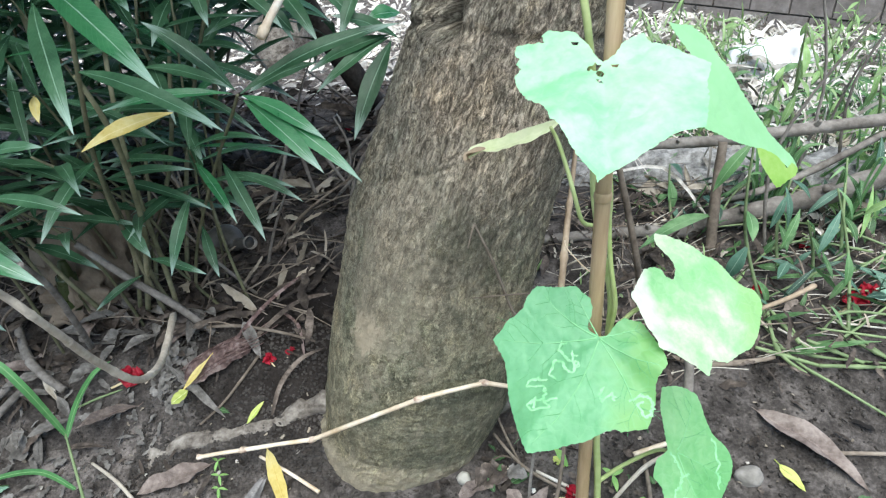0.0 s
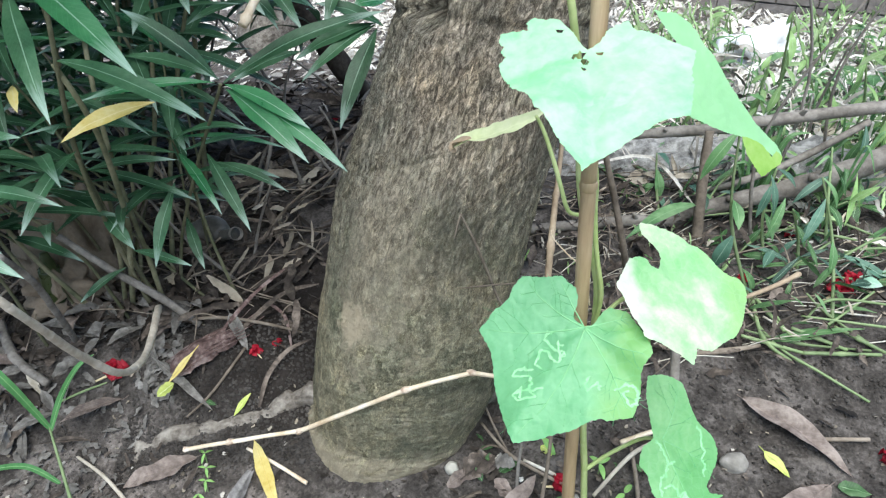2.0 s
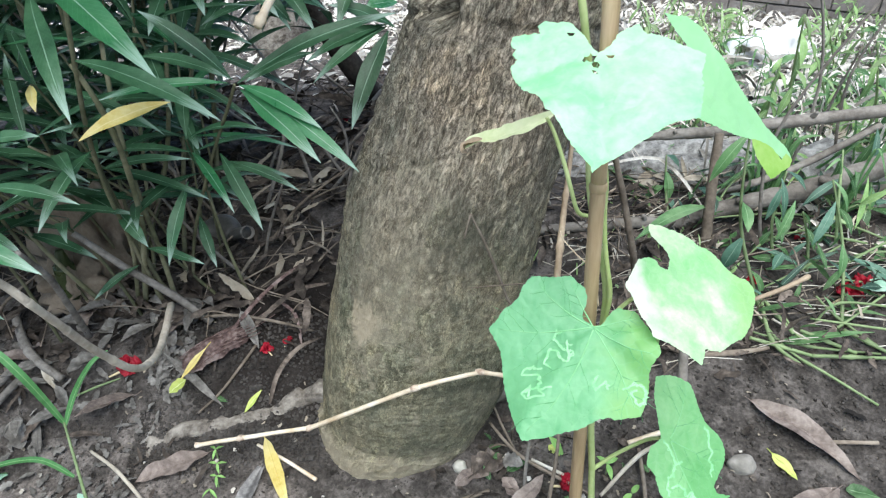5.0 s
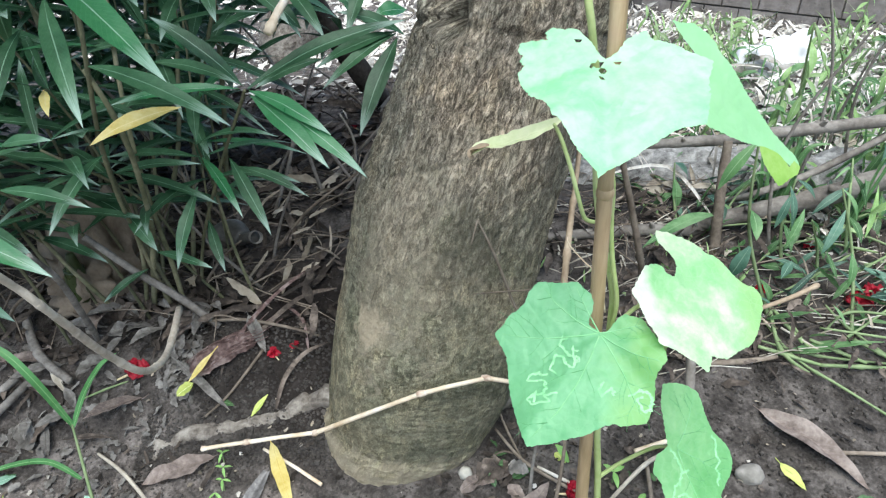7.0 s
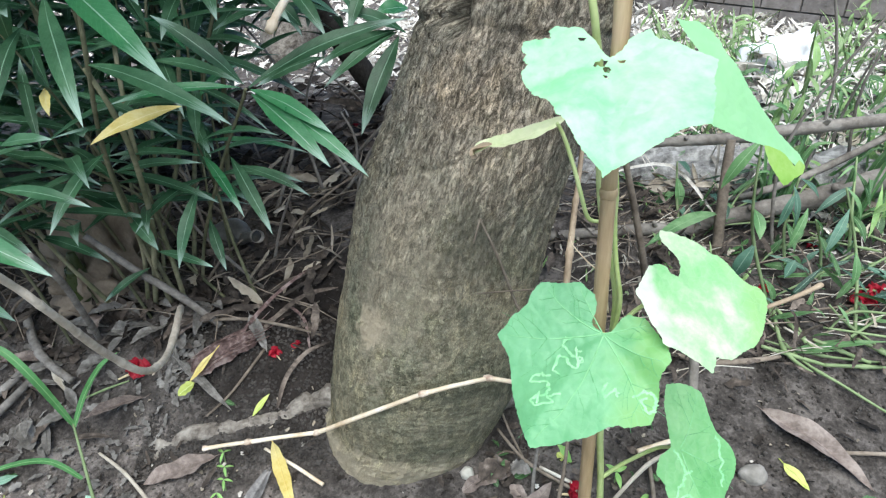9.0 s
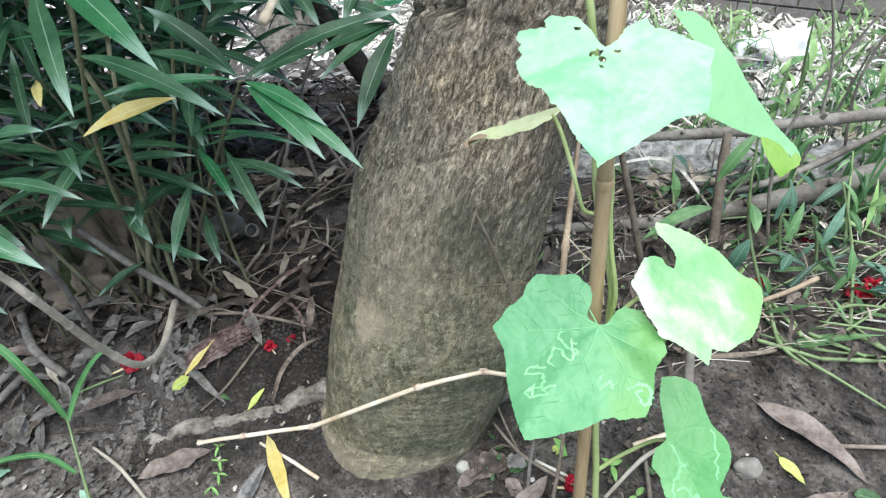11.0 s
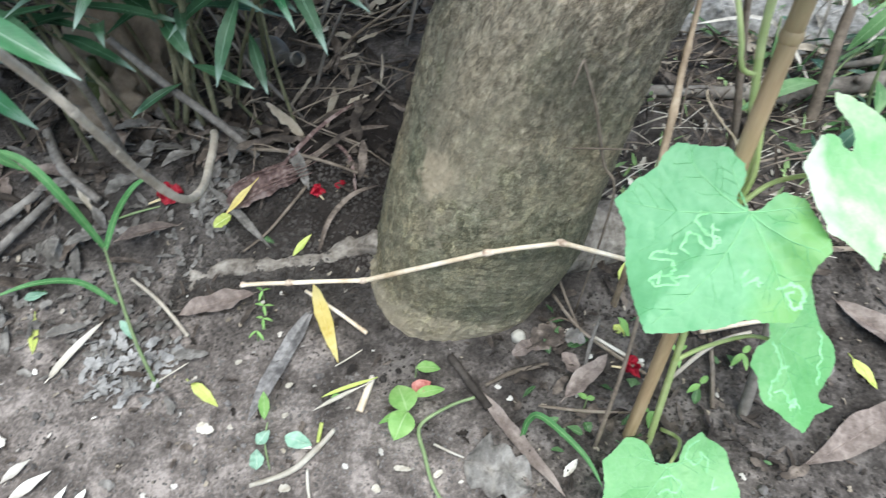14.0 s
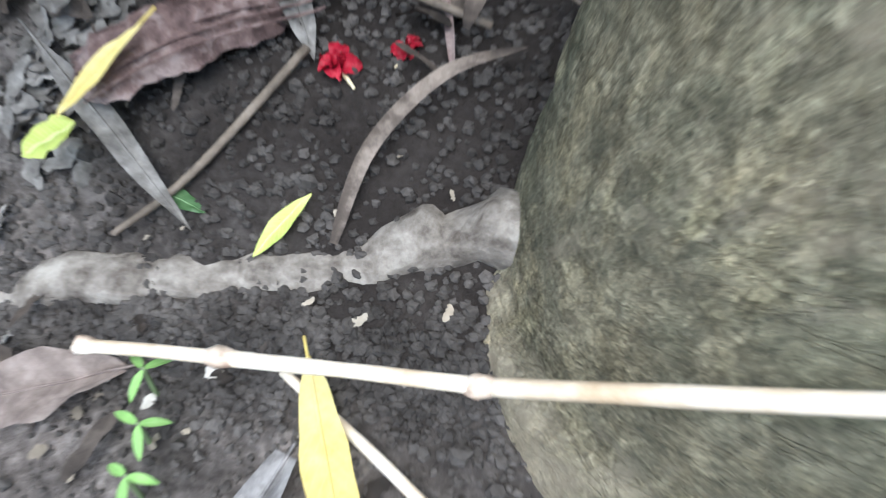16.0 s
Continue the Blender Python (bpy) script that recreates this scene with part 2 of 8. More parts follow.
def quilt(m, colour, amount, scale=21):
    """A net of fine veins with the blade puckered up between them, by the leaf's uv."""
    N, L = m.node_tree.nodes, m.node_tree.links
    hsv = next(n for n in N if n.type == "HUE_SAT")
    bp = next(n for n in N if n.type == "BUMP")
    co = N.new("ShaderNodeTexCoord")
    nz = N.new("ShaderNodeTexNoise")
    nz.inputs["Scale"].default_value, nz.inputs["Detail"].default_value = 6, 3
    L.new(co.outputs["UV"], nz.inputs[0])
    warp = N.new("ShaderNodeMix")
    warp.data_type = "RGBA"
    warp.inputs[0].default_value = 0.035
    L.new(co.outputs["UV"], warp.inputs[6])
    L.new(nz.outputs[1], warp.inputs[7])
    vor = N.new("ShaderNodeTexVoronoi")
    vor.feature = "DISTANCE_TO_EDGE"
    vor.inputs["Scale"].default_value = scale
    L.new(warp.outputs[2], vor.inputs[0])
    line = N.new("ShaderNodeMapRange")
    line.inputs["From Min"].default_value, line.inputs["From Max"].default_value, line.inputs["To Min"].default_value, line.inputs["To Max"].default_value = 0.0, 0.06, amount, 0.0
    L.new(vor.outputs["Distance"], line.inputs[0])
    mix = N.new("ShaderNodeMix")
    mix.data_type = "RGBA"
    L.new(line.outputs[0], mix.inputs[0])
    mix.inputs[7].default_value = (*colour, 1)
    users = [l.to_socket for l in hsv.outputs[0].links]
    L.new(hsv.outputs[0], mix.inputs[6])
    for s in users:
        L.new(mix.outputs[2], s)
    old = bp.inputs["Height"].links[0].from_socket
    puff = N.new("ShaderNodeMapRange")
    puff.interpolation_type = "SMOOTHSTEP"
    puff.inputs["From Max"].default_value, puff.inputs["To Max"].default_value = 0.3, 0.45
    L.new(vor.outputs["Distance"], puff.inputs[0])
    add = N.new("ShaderNodeMath")
    L.new(old, add.inputs[0])
    L.new(puff.outputs[0], add.inputs[1])
    L.new(add.outputs[0], bp.inputs["Height"])
    return m


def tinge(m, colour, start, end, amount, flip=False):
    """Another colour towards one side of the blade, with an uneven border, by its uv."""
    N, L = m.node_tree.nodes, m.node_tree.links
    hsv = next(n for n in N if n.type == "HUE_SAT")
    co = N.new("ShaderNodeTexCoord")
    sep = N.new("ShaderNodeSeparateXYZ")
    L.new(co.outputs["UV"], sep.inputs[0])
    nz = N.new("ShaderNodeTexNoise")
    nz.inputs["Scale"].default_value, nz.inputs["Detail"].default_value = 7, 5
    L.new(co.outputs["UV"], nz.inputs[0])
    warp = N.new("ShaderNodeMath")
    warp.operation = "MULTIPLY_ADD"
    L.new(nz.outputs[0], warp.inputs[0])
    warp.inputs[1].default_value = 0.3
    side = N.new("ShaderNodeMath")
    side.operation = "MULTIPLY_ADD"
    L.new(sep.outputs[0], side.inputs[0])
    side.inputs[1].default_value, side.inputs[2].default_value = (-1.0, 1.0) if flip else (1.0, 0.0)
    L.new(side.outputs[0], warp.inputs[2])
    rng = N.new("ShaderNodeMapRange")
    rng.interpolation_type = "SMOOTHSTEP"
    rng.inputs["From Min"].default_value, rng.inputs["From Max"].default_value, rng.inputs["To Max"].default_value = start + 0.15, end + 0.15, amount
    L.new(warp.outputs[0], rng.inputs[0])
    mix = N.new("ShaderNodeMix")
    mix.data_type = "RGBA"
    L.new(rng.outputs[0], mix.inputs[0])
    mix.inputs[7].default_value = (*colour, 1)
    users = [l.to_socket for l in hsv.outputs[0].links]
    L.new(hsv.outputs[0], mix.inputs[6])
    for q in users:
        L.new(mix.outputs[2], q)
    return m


def soil_material():
    """Dark moist crumbly soil, drier and dustier in irregular areas down the bank; shade at the trunk foot and far
    glare are put into its colour.
    """
    m = material("soil", [(0.03, 0.0262, 0.0236), (0.071, 0.0622, 0.0565), (0.155, 0.1375, 0.126)], 26, 0.95, 0.75, 230, fine=0.6, spec=0.12, bump_dist=0.005)
    N, L = m.node_tree.nodes, m.node_tree.links
    hsv = next(n for n in N if n.type == "HUE_SAT")
    co = N.new("ShaderNodeTexCoord")
    sep = N.new("ShaderNodeSeparateXYZ")
    L.new(co.outputs["Object"], sep.inputs[0])
    t = N.new("ShaderNodeTexNoise")
    t.inputs["Scale"].default_value, t.inputs["Detail"].default_value, t.inputs["Roughness"].default_value = 5.0, 8, 0.7
    L.new(co.outputs["Object"], t.inputs[0])
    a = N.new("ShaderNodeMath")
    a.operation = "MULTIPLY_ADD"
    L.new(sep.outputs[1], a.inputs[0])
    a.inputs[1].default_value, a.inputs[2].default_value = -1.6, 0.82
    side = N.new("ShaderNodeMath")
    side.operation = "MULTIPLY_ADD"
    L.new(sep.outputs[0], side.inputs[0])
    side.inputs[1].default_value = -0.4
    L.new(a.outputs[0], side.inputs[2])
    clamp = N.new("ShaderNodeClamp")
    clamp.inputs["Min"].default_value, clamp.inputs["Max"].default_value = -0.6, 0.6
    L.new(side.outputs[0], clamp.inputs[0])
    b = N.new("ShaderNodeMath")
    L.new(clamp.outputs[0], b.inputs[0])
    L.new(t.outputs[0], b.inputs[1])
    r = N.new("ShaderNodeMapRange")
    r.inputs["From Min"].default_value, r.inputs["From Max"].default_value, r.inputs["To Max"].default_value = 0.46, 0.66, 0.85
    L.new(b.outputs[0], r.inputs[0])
    # far soil is paled in colour to stand in for brighter light
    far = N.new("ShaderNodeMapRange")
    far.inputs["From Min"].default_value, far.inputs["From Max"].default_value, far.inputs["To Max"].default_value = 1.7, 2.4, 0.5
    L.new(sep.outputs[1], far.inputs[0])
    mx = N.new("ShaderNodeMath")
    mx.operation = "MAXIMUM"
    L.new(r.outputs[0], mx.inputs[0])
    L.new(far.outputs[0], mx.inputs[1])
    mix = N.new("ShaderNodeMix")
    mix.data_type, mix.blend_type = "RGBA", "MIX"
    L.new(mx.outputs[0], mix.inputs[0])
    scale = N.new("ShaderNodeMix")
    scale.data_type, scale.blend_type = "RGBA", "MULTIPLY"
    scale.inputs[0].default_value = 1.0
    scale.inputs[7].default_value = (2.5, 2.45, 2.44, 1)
    # uneven dark patch beside the trunk foot: shade painted into the moist soil
    spot = N.new("ShaderNodeVectorMath")
    spot.operation = "DISTANCE"
    L.new(co.outputs["Object"], spot.inputs[0])
    spot.inputs[1].default_value = (-0.11, 0.72, 0.07)
    uneven = N.new("ShaderNodeMath")
    uneven.operation = "MULTIPLY_ADD"
    L.new(t.outputs[0], uneven.inputs[0])
    uneven.inputs[1].default_value = 0.16
    L.new(spot.outputs["Value"], uneven.inputs[2])
    foot_shade = N.new("ShaderNodeMapRange")
    foot_shade.interpolation_type = "SMOOTHSTEP"
    foot_shade.inputs["From Min"].default_value, foot_shade.inputs["From Max"].default_value, foot_shade.inputs["To Min"].default_value, foot_shade.inputs["To Max"].default_value = 0.16, 0.3, 0.85, 0.0
    L.new(uneven.outputs[0], foot_shade.inputs[0])
    shaded = N.new("ShaderNodeMix")
    shaded.data_type = "RGBA"
    L.new(foot_shade.outputs[0], shaded.inputs[0])
    shaded.inputs[7].default_value = (0.02, 0.016, 0.014, 1)
    users = [l.to_socket for l in hsv.outputs[0].links]
    L.new(hsv.outputs[0], shaded.inputs[6])
    L.new(shaded.outputs[2], scale.inputs[6])
    L.new(shaded.outputs[2], mix.inputs[6])
    L.new(scale.outputs[2], mix.inputs[7])
    for q in users:
        L.new(mix.outputs[2], q)
    return m


SOIL = soil_material()
CLOD = material("soil_clod", [(0.022, 0.019, 0.017), (0.085, 0.076, 0.069)], 20, 0.95, 0.8, 200, fine=0.4, spec=0.15, vary=0.3)

DRY_CLOD = material("dry_soil_clod", [(0.09, 0.082, 0.077), (0.22, 0.203, 0.192)], 20, 0.95, 0.8, 200, fine=0.4, spec=0.15, vary=0.25)


def bark_material():
    """Fibrous bark: short upright flakes, dark cracks, beige and grey-green patches, in metres of the trunk's uv."""
    m = bpy.data.materials.new("trunk_bark")
    m.use_nodes = True
    N, L = m.node_tree.nodes, m.node_tree.links
    bsdf = N["Principled BSDF"]
    co = N.new("ShaderNodeTexCoord")

    def tex(scale, sx, sy, detail=5, rough=0.6, warp=0.0):
        mp = N.new("ShaderNodeMapping")
        mp.inputs["Scale"].default_value = (sx, sy, 1)
        L.new(co.outputs["UV"], mp.inputs[0])
        t = N.new("ShaderNodeTexNoise")
        t.inputs["Scale"].default_value, t.inputs["Detail"].default_value, t.inputs["Roughness"].default_value, t.inputs["Distortion"].default_value = scale, detail, rough, warp
        L.new(mp.outputs[0], t.inputs[0])
        return t.outputs[0]

    def op(kind, *args):
        n = N.new("ShaderNodeMath")
        n.operation = kind
        for i, v in enumerate(args):
            if isinstance(v, (int, float)):
                n.inputs[i].default_value = v
            else:
                L.new(v, n.inputs[i])
        return n.outputs[0]

    def ramp(fac, stops):
        r = N.new("ShaderNodeValToRGB")
        el = r.color_ramp.elements
        el[0].position, el[0].color = stops[0][0], (*stops[0][1], 1)
        el[1].position, el[1].color = stops[-1][0], (*stops[-1][1], 1)
        for p, c in stops[1:-1]:
            el.new(p).color = (*c, 1)
        L.new(fac, r.inputs[0])
        return r.outputs[0]

    def blend(fac, a, b, kind="MIX"):
        x = N.new("ShaderNodeMix")
        x.data_type, x.blend_type = "RGBA", kind
        for i, v in ((0, fac), (6, a), (7, b)):
            if isinstance(v, (int, float)):
                x.inputs[i].default_value = v
            elif isinstance(v, tuple):
                x.inputs[i].default_value = (*v, 1)
            else:
                L.new(v, x.inputs[i])
        return x.outputs[2]

    def cells(scale, sx, sy, warp, tilt=0.0):
        """Slivers of bark: the brightness of each and how near its edge is."""
        mp = N.new("ShaderNodeMapping")
        mp.inputs["Scale"].default_value, mp.inputs["Rotation"].default_value = (sx, sy, 1), (0, 0, tilt)
        L.new(co.outputs["UV"], mp.inputs[0])
        nz = N.new("ShaderNodeTexNoise")
        nz.inputs["Scale"].default_value, nz.inputs["Detail"].default_value = scale * 0.35, 4
        L.new(mp.outputs[0], nz.inputs[0])
        shift = N.new("ShaderNodeVectorMath")
        shift.operation = "MULTIPLY_ADD"
        L.new(nz.outputs[1], shift.inputs[0])
        shift.inputs[1].default_value = (warp / scale,) * 3
        L.new(mp.outputs[0], shift.inputs[2])
        v, e = N.new("ShaderNodeTexVoronoi"), N.new("ShaderNodeTexVoronoi")
        e.feature = "DISTANCE_TO_EDGE"
        for t in (v, e):
            t.inputs["Scale"].default_value = scale
            L.new(shift.outputs[0], t.inputs[0])
        sp = N.new("ShaderNodeSeparateColor")
        L.new(v.outputs["Color"], sp.inputs[0])
        return sp.outputs[0], e.outputs["Distance"]

    def stain(u, v, ru, rv, edge, low=0.75, high=1.15):
        """An uneven patch round a place on the bark, from 0 to 1."""
        du = op("DIVIDE", op("SUBTRACT", sep.outputs[0], u), ru)
        dv = op("DIVIDE", op("SUBTRACT", sep.outputs[1], v), rv)
        d = op("SQRT", op("ADD", op("MULTIPLY", du, du), op("MULTIPLY", dv, dv)))
        rg = N.new("ShaderNodeMapRange")
        rg.interpolation_type = "SMOOTHSTEP"
        rg.inputs["From Min"].default_value, rg.inputs["From Max"].default_value, rg.inputs["To Min"].default_value, rg.inputs["To Max"].default_value = low, high, 1.0, 0.0
        L.new(op("ADD", d, op("MULTIPLY", op("SUBTRACT", edge, 0.5), 2.2)), rg.inputs[0])
        return rg.outputs[0]

    sep = N.new("ShaderNodeSeparateXYZ")
    L.new(co.outputs["UV"], sep.inputs[0])
    flake = tex(360, 1, 0.7, 5, 0.74, 2.6)
    grain = tex(900, 1, 0.7, 3, 0.72, 0.9)
    patch = tex(55, 1, 0.7, 6, 0.7, 0.5)
    big = tex(6, 1, 0.6, 3, 0.5)
    wide = tex(16, 1, 0.8, 5, 0.65, 0.4)
    sliver, sliver_edge = cells(260, 1, 0.34, 4.5, 0.22)
    scale_tone, scale_edge = cells(150, 1, 0.7, 4.0, -0.3)
    slit = tex(190, 1, 0.3, 4, 0.7, 1.2)
    crack = op("ABSOLUTE", op("SUBTRACT", tex(130, 1, 0.32, 5, 0.75, 1.2), 0.5))
    crack = op("SUBTRACT", 1.0, op("MINIMUM", op("MULTIPLY", crack, 24.0), 1.0))
    wrinkle = op("ABSOLUTE", op("SUBTRACT", tex(46, 0.5, 1.5, 5, 0.66, 2.4), 0.5))
    wrinkle = op("SUBTRACT", 1.0, op("MINIMUM", op("MULTIPLY", wrinkle, 26.0), 1.0))
    hr = N.new("ShaderNodeMapRange")
    hr.inputs["From Min"].default_value, hr.inputs["From Max"].default_value = 0.14, 0.42
    L.new(op("ADD", sep.outputs[1], op("MULTIPLY", op("SUBTRACT", wide, 0.5), 0.3)), hr.inputs[0])
    high = hr.outputs[0]
    lowdown = op("SUBTRACT", 1.0, high)
    tone = op("ADD", op("MULTIPLY", sliver, op("MULTIPLY_ADD", high, 0.03, 0.06)), op("MULTIPLY", scale_tone, 0.07))
    mixv = op("ADD", op("ADD", op("MULTIPLY", flake, 0.52), op("MULTIPLY", grain, 0.36)), tone)
    speck = tex(300, 1, 0.8, 6, 0.78, 1.4)
    lowv = op("ADD", op("MULTIPLY", speck, 0.6), op("ADD", op("MULTIPLY", grain, 0.3), op("MULTIPLY", scale_tone, 0.1)))
    body = ramp(lowv, [(0.38, (0.06, 0.059, 0.045)), (0.46, (0.138, 0.135, 0.105)), (0.53, (0.225, 0.221, 0.173)), (0.63, (0.45, 0.435, 0.345))])
    strong = ramp(mixv, [(0.4, (0.1, 0.091, 0.082)), (0.475, (0.212, 0.197, 0.178)), (0.535, (0.305, 0.287, 0.261)), (0.62, (0.5, 0.476, 0.436))])
    body = blend(high, body, strong)
    hue = ramp(big, [(0.4, (0.84, 0.87, 0.82)), (0.6, (1.08, 1.03, 0.95))])
    body = blend(1.0, body, hue, "MULTIPLY")
    mottle = ramp(patch, [(0.34, (0.66, 0.69, 0.67)), (0.5, (1.0, 1.0, 1.0)), (0.66, (1.28, 1.25, 1.17))])
    body = blend(1.0, body, mottle, "MULTIPLY")
    drift = ramp(wide, [(0.36, (0.78, 0.82, 0.8)), (0.5, (1.0, 1.0, 1.0)), (0.64, (1.16, 1.12, 1.04))])
    body = blend(1.0, body, drift, "MULTIPLY")
    # beige worn places and a damp greenish one
    worn = ramp(tex(24, 1, 0.8, 6, 0.72, 0.6), [(0.57, (0, 0, 0)), (0.66, (1, 1, 1))])
    body = blend(op("MULTIPLY", worn, 0.5), body, (0.37, 0.335, 0.265))
    for u, v, ru, rv, amount, colour in ((0.279, 0.19, 0.022, 0.022, 0.75, (0.42, 0.37, 0.28)), (0.3, 0.25, 0.05, 0.1, 0.35, (0.4, 0.36, 0.285)), (0.335, 0.36, 0.07, 0.04, 0.25, (0.42, 0.38, 0.31)), (0.375, 0.285, 0.028, 0.05, 0.5, (0.11, 0.11, 0.088)), (0.36, 0.08, 0.16, 0.05, 0.3, (0.15, 0.152, 0.12)), (0.44, 0.38, 0.04, 0.06, 0.3, (0.12, 0.108, 0.094))):
        body = blend(op("MULTIPLY", stain(u, v, ru, rv, patch), amount), body, colour)
    pits = ramp(slit, [(0.38, (1, 1, 1)), (0.45, (0, 0, 0))])
    pits = op("MULTIPLY", pits, op("MULTIPLY_ADD", high, 0.64, 0.06))
    body = blend(pits, body, (0.035, 0.03, 0.025))
    body = blend(op("MULTIPLY", crack, op("MULTIPLY", high, 0.82)), body, (0.045, 0.038, 0.03))
    gap = N.new("ShaderNodeMapRange")
    gap.inputs["From Min"].default_value, gap.inputs["From Max"].default_value, gap.inputs["To Min"].default_value, gap.inputs["To Max"].default_value = 0.0, 0.12, 1.0, 0.0
    L.new(sliver_edge, gap.inputs[0])
    body = blend(op("MULTIPLY", gap.outputs[0], op("MULTIPLY_ADD", high, 0.22, 0.03)), body, (0.06, 0.052, 0.044))
    body = blend(op("MULTIPLY", wrinkle, op("MULTIPLY", lowdown, op("MULTIPLY", ramp(patch, [(0.48, (0, 0, 0)), (0.6, (1, 1, 1))]), 0.35))), body, (0.07, 0.066, 0.055))
    rim = N.new("ShaderNodeMapRange")
    rim.inputs["From Min"].default_value, rim.inputs["From Max"].default_value, rim.inputs["To Min"].default_value, rim.inputs["To Max"].default_value = 0.008, 0.034, 0.6, 0.0
    L.new(op("ADD", sep.outputs[1], op("MULTIPLY", op("SUBTRACT", patch, 0.5), 0.1)), rim.inputs[0])
    body = blend(rim.outputs[0], body, (0.38, 0.34, 0.268))
    body = blend(1.0, body, (1.45, 1.37, 1.29), "MULTIPLY")
    L.new(body, bsdf.inputs["Base Color"])
    bsdf.inputs["Roughness"].default_value = 0.9
    bsdf.inputs["Specular IOR Level"].default_value = 0.15
    bp = N.new("ShaderNodeBump")
    bp.inputs["Strength"].default_value, bp.inputs["Distance"].default_value = 1.0, 0.003
    relief = op("ADD", op("ADD", op("ADD", op("MULTIPLY", flake, high), op("MULTIPLY", speck, lowdown)), op("MULTIPLY", grain, 0.4)), op("MULTIPLY", op("MINIMUM", sliver_edge, 0.3), op("MULTIPLY_ADD", high, 0.7, 0.05)))
    hollow = op("ADD", op("ADD", op("MULTIPLY", crack, op("MULTIPLY", high, 0.6)), op("MULTIPLY", pits, 0.6)), op("MULTIPLY", wrinkle, op("MULTIPLY", lowdown, 0.4)))
    L.new(op("SUBTRACT", relief, hollow), bp.inputs["Height"])
    L.new(bp.outputs[0], bsdf.inputs["Normal"])
    return m


BARK = bark_material()
ROOT = material("root_bark", [(0.085, 0.07, 0.058), (0.225, 0.198, 0.17), (0.38, 0.345, 0.3)], 52, 0.9, 0.9, 190, fine=0.4, vary=0.03, spec=0.15)
BAMBOO = material("bamboo", [(0.28, 0.19, 0.1), (0.42, 0.3, 0.175), (0.54, 0.41, 0.26)], 14, 0.5, 0.25, 90, stretch=(3, 3, 0.3), fine=0.35, spec=0.35, vary=0.06)
DRY_STICK = material("dry_stick", [(0.52, 0.38, 0.24), (0.72, 0.6, 0.45), (0.84, 0.78, 0.68)], 22, 0.55, 0.3, 110, fine=0.3, vary=0.05)
TWIG = material("twig", [(0.1, 0.08, 0.062), (0.185, 0.15, 0.118), (0.28, 0.235, 0.19)], 25, 0.85, 0.6, 150, fine=0.4, vary=0.2, spec=0.2)
GREY_BRANCH = material("grey_branch", [(0.33, 0.285, 0.23), (0.48, 0.425, 0.35), (0.6, 0.545, 0.46)], 22, 0.8, 0.6, 140, fine=0.45, vary=0.05, spec=0.2)
KNOT = material("stick_knot", [(0.38, 0.26, 0.19), (0.62, 0.5, 0.39), (0.8, 0.72, 0.62)], 90, 0.6, 0.4, 200, fine=0.4, vary=0.08)
DRY_LITTER = material("tan_litter", [(0.2, 0.165, 0.125), (0.34, 0.29, 0.225), (0.48, 0.43, 0.35)], 18, 0.85, 0.5, 120, fine=0.4, vary=0.3)
PALE_WEED = add_midrib(material("pale_weed_leaf", [(0.16, 0.29, 0.085), (0.3, 0.46, 0.17), (0.48, 0.6, 0.33)], 16, 0.5, 0.25, 120, through_light=0.35, vary=0.3, spec=0.4), (0.45, 0.58, 0.34), 0.06, 12, 0.1)
BRANCH = material("branch_wood", [(0.115, 0.1, 0.087), (0.205, 0.182, 0.16), (0.31, 0.285, 0.255)], 18, 0.85, 0.7, 120, fine=0.5, vary=0.1, spec=0.2)
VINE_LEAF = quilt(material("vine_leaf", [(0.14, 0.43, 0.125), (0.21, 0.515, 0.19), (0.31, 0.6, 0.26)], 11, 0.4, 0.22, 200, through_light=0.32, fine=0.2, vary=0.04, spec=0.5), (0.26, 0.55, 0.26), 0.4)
# the next two leaf greens are paled in colour to stand in for glare
VINE_GLARE = quilt(material("vine_leaf_glare", [(0.2, 0.6, 0.23), (0.31, 0.68, 0.36), (0.6, 0.79, 0.57)], 9, 0.36, 0.2, 200, through_light=0.25, fine=0.12, vary=0.02, spec=0.6), (0.5, 0.76, 0.52), 0.12)
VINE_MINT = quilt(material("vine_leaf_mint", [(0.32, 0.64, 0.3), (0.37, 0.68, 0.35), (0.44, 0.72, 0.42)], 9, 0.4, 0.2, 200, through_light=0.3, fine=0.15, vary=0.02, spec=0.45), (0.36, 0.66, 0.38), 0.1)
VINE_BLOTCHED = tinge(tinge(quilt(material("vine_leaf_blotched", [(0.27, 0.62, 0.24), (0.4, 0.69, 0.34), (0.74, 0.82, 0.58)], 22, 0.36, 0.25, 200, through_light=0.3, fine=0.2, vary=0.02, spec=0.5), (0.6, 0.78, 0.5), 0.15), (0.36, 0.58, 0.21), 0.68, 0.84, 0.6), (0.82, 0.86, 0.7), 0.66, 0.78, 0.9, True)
VINE_YELLOWING = tinge(quilt(material("vine_leaf_yellowing", [(0.12, 0.385, 0.15), (0.17, 0.46, 0.205), (0.26, 0.58, 0.3)], 6, 0.4, 0.22, 200, through_light=0.3, fine=0.15, vary=0.02, spec=0.55), (0.24, 0.55, 0.25), 0.25), (0.22, 0.47, 0.1), 0.5, 0.66, 0.65)
FRESH_LEAF = material("fresh_leaf_underside", [(0.26, 0.5, 0.08), (0.36, 0.6, 0.13), (0.48, 0.68, 0.22)], 18, 0.5, 0.3, 150, through_light=0.4, vary=0.03)
VEIN = material("leaf_vein", [(0.22, 0.52, 0.23), (0.29, 0.58, 0.29)], 60, 0.5, 0.2, 200, vary=0.02)
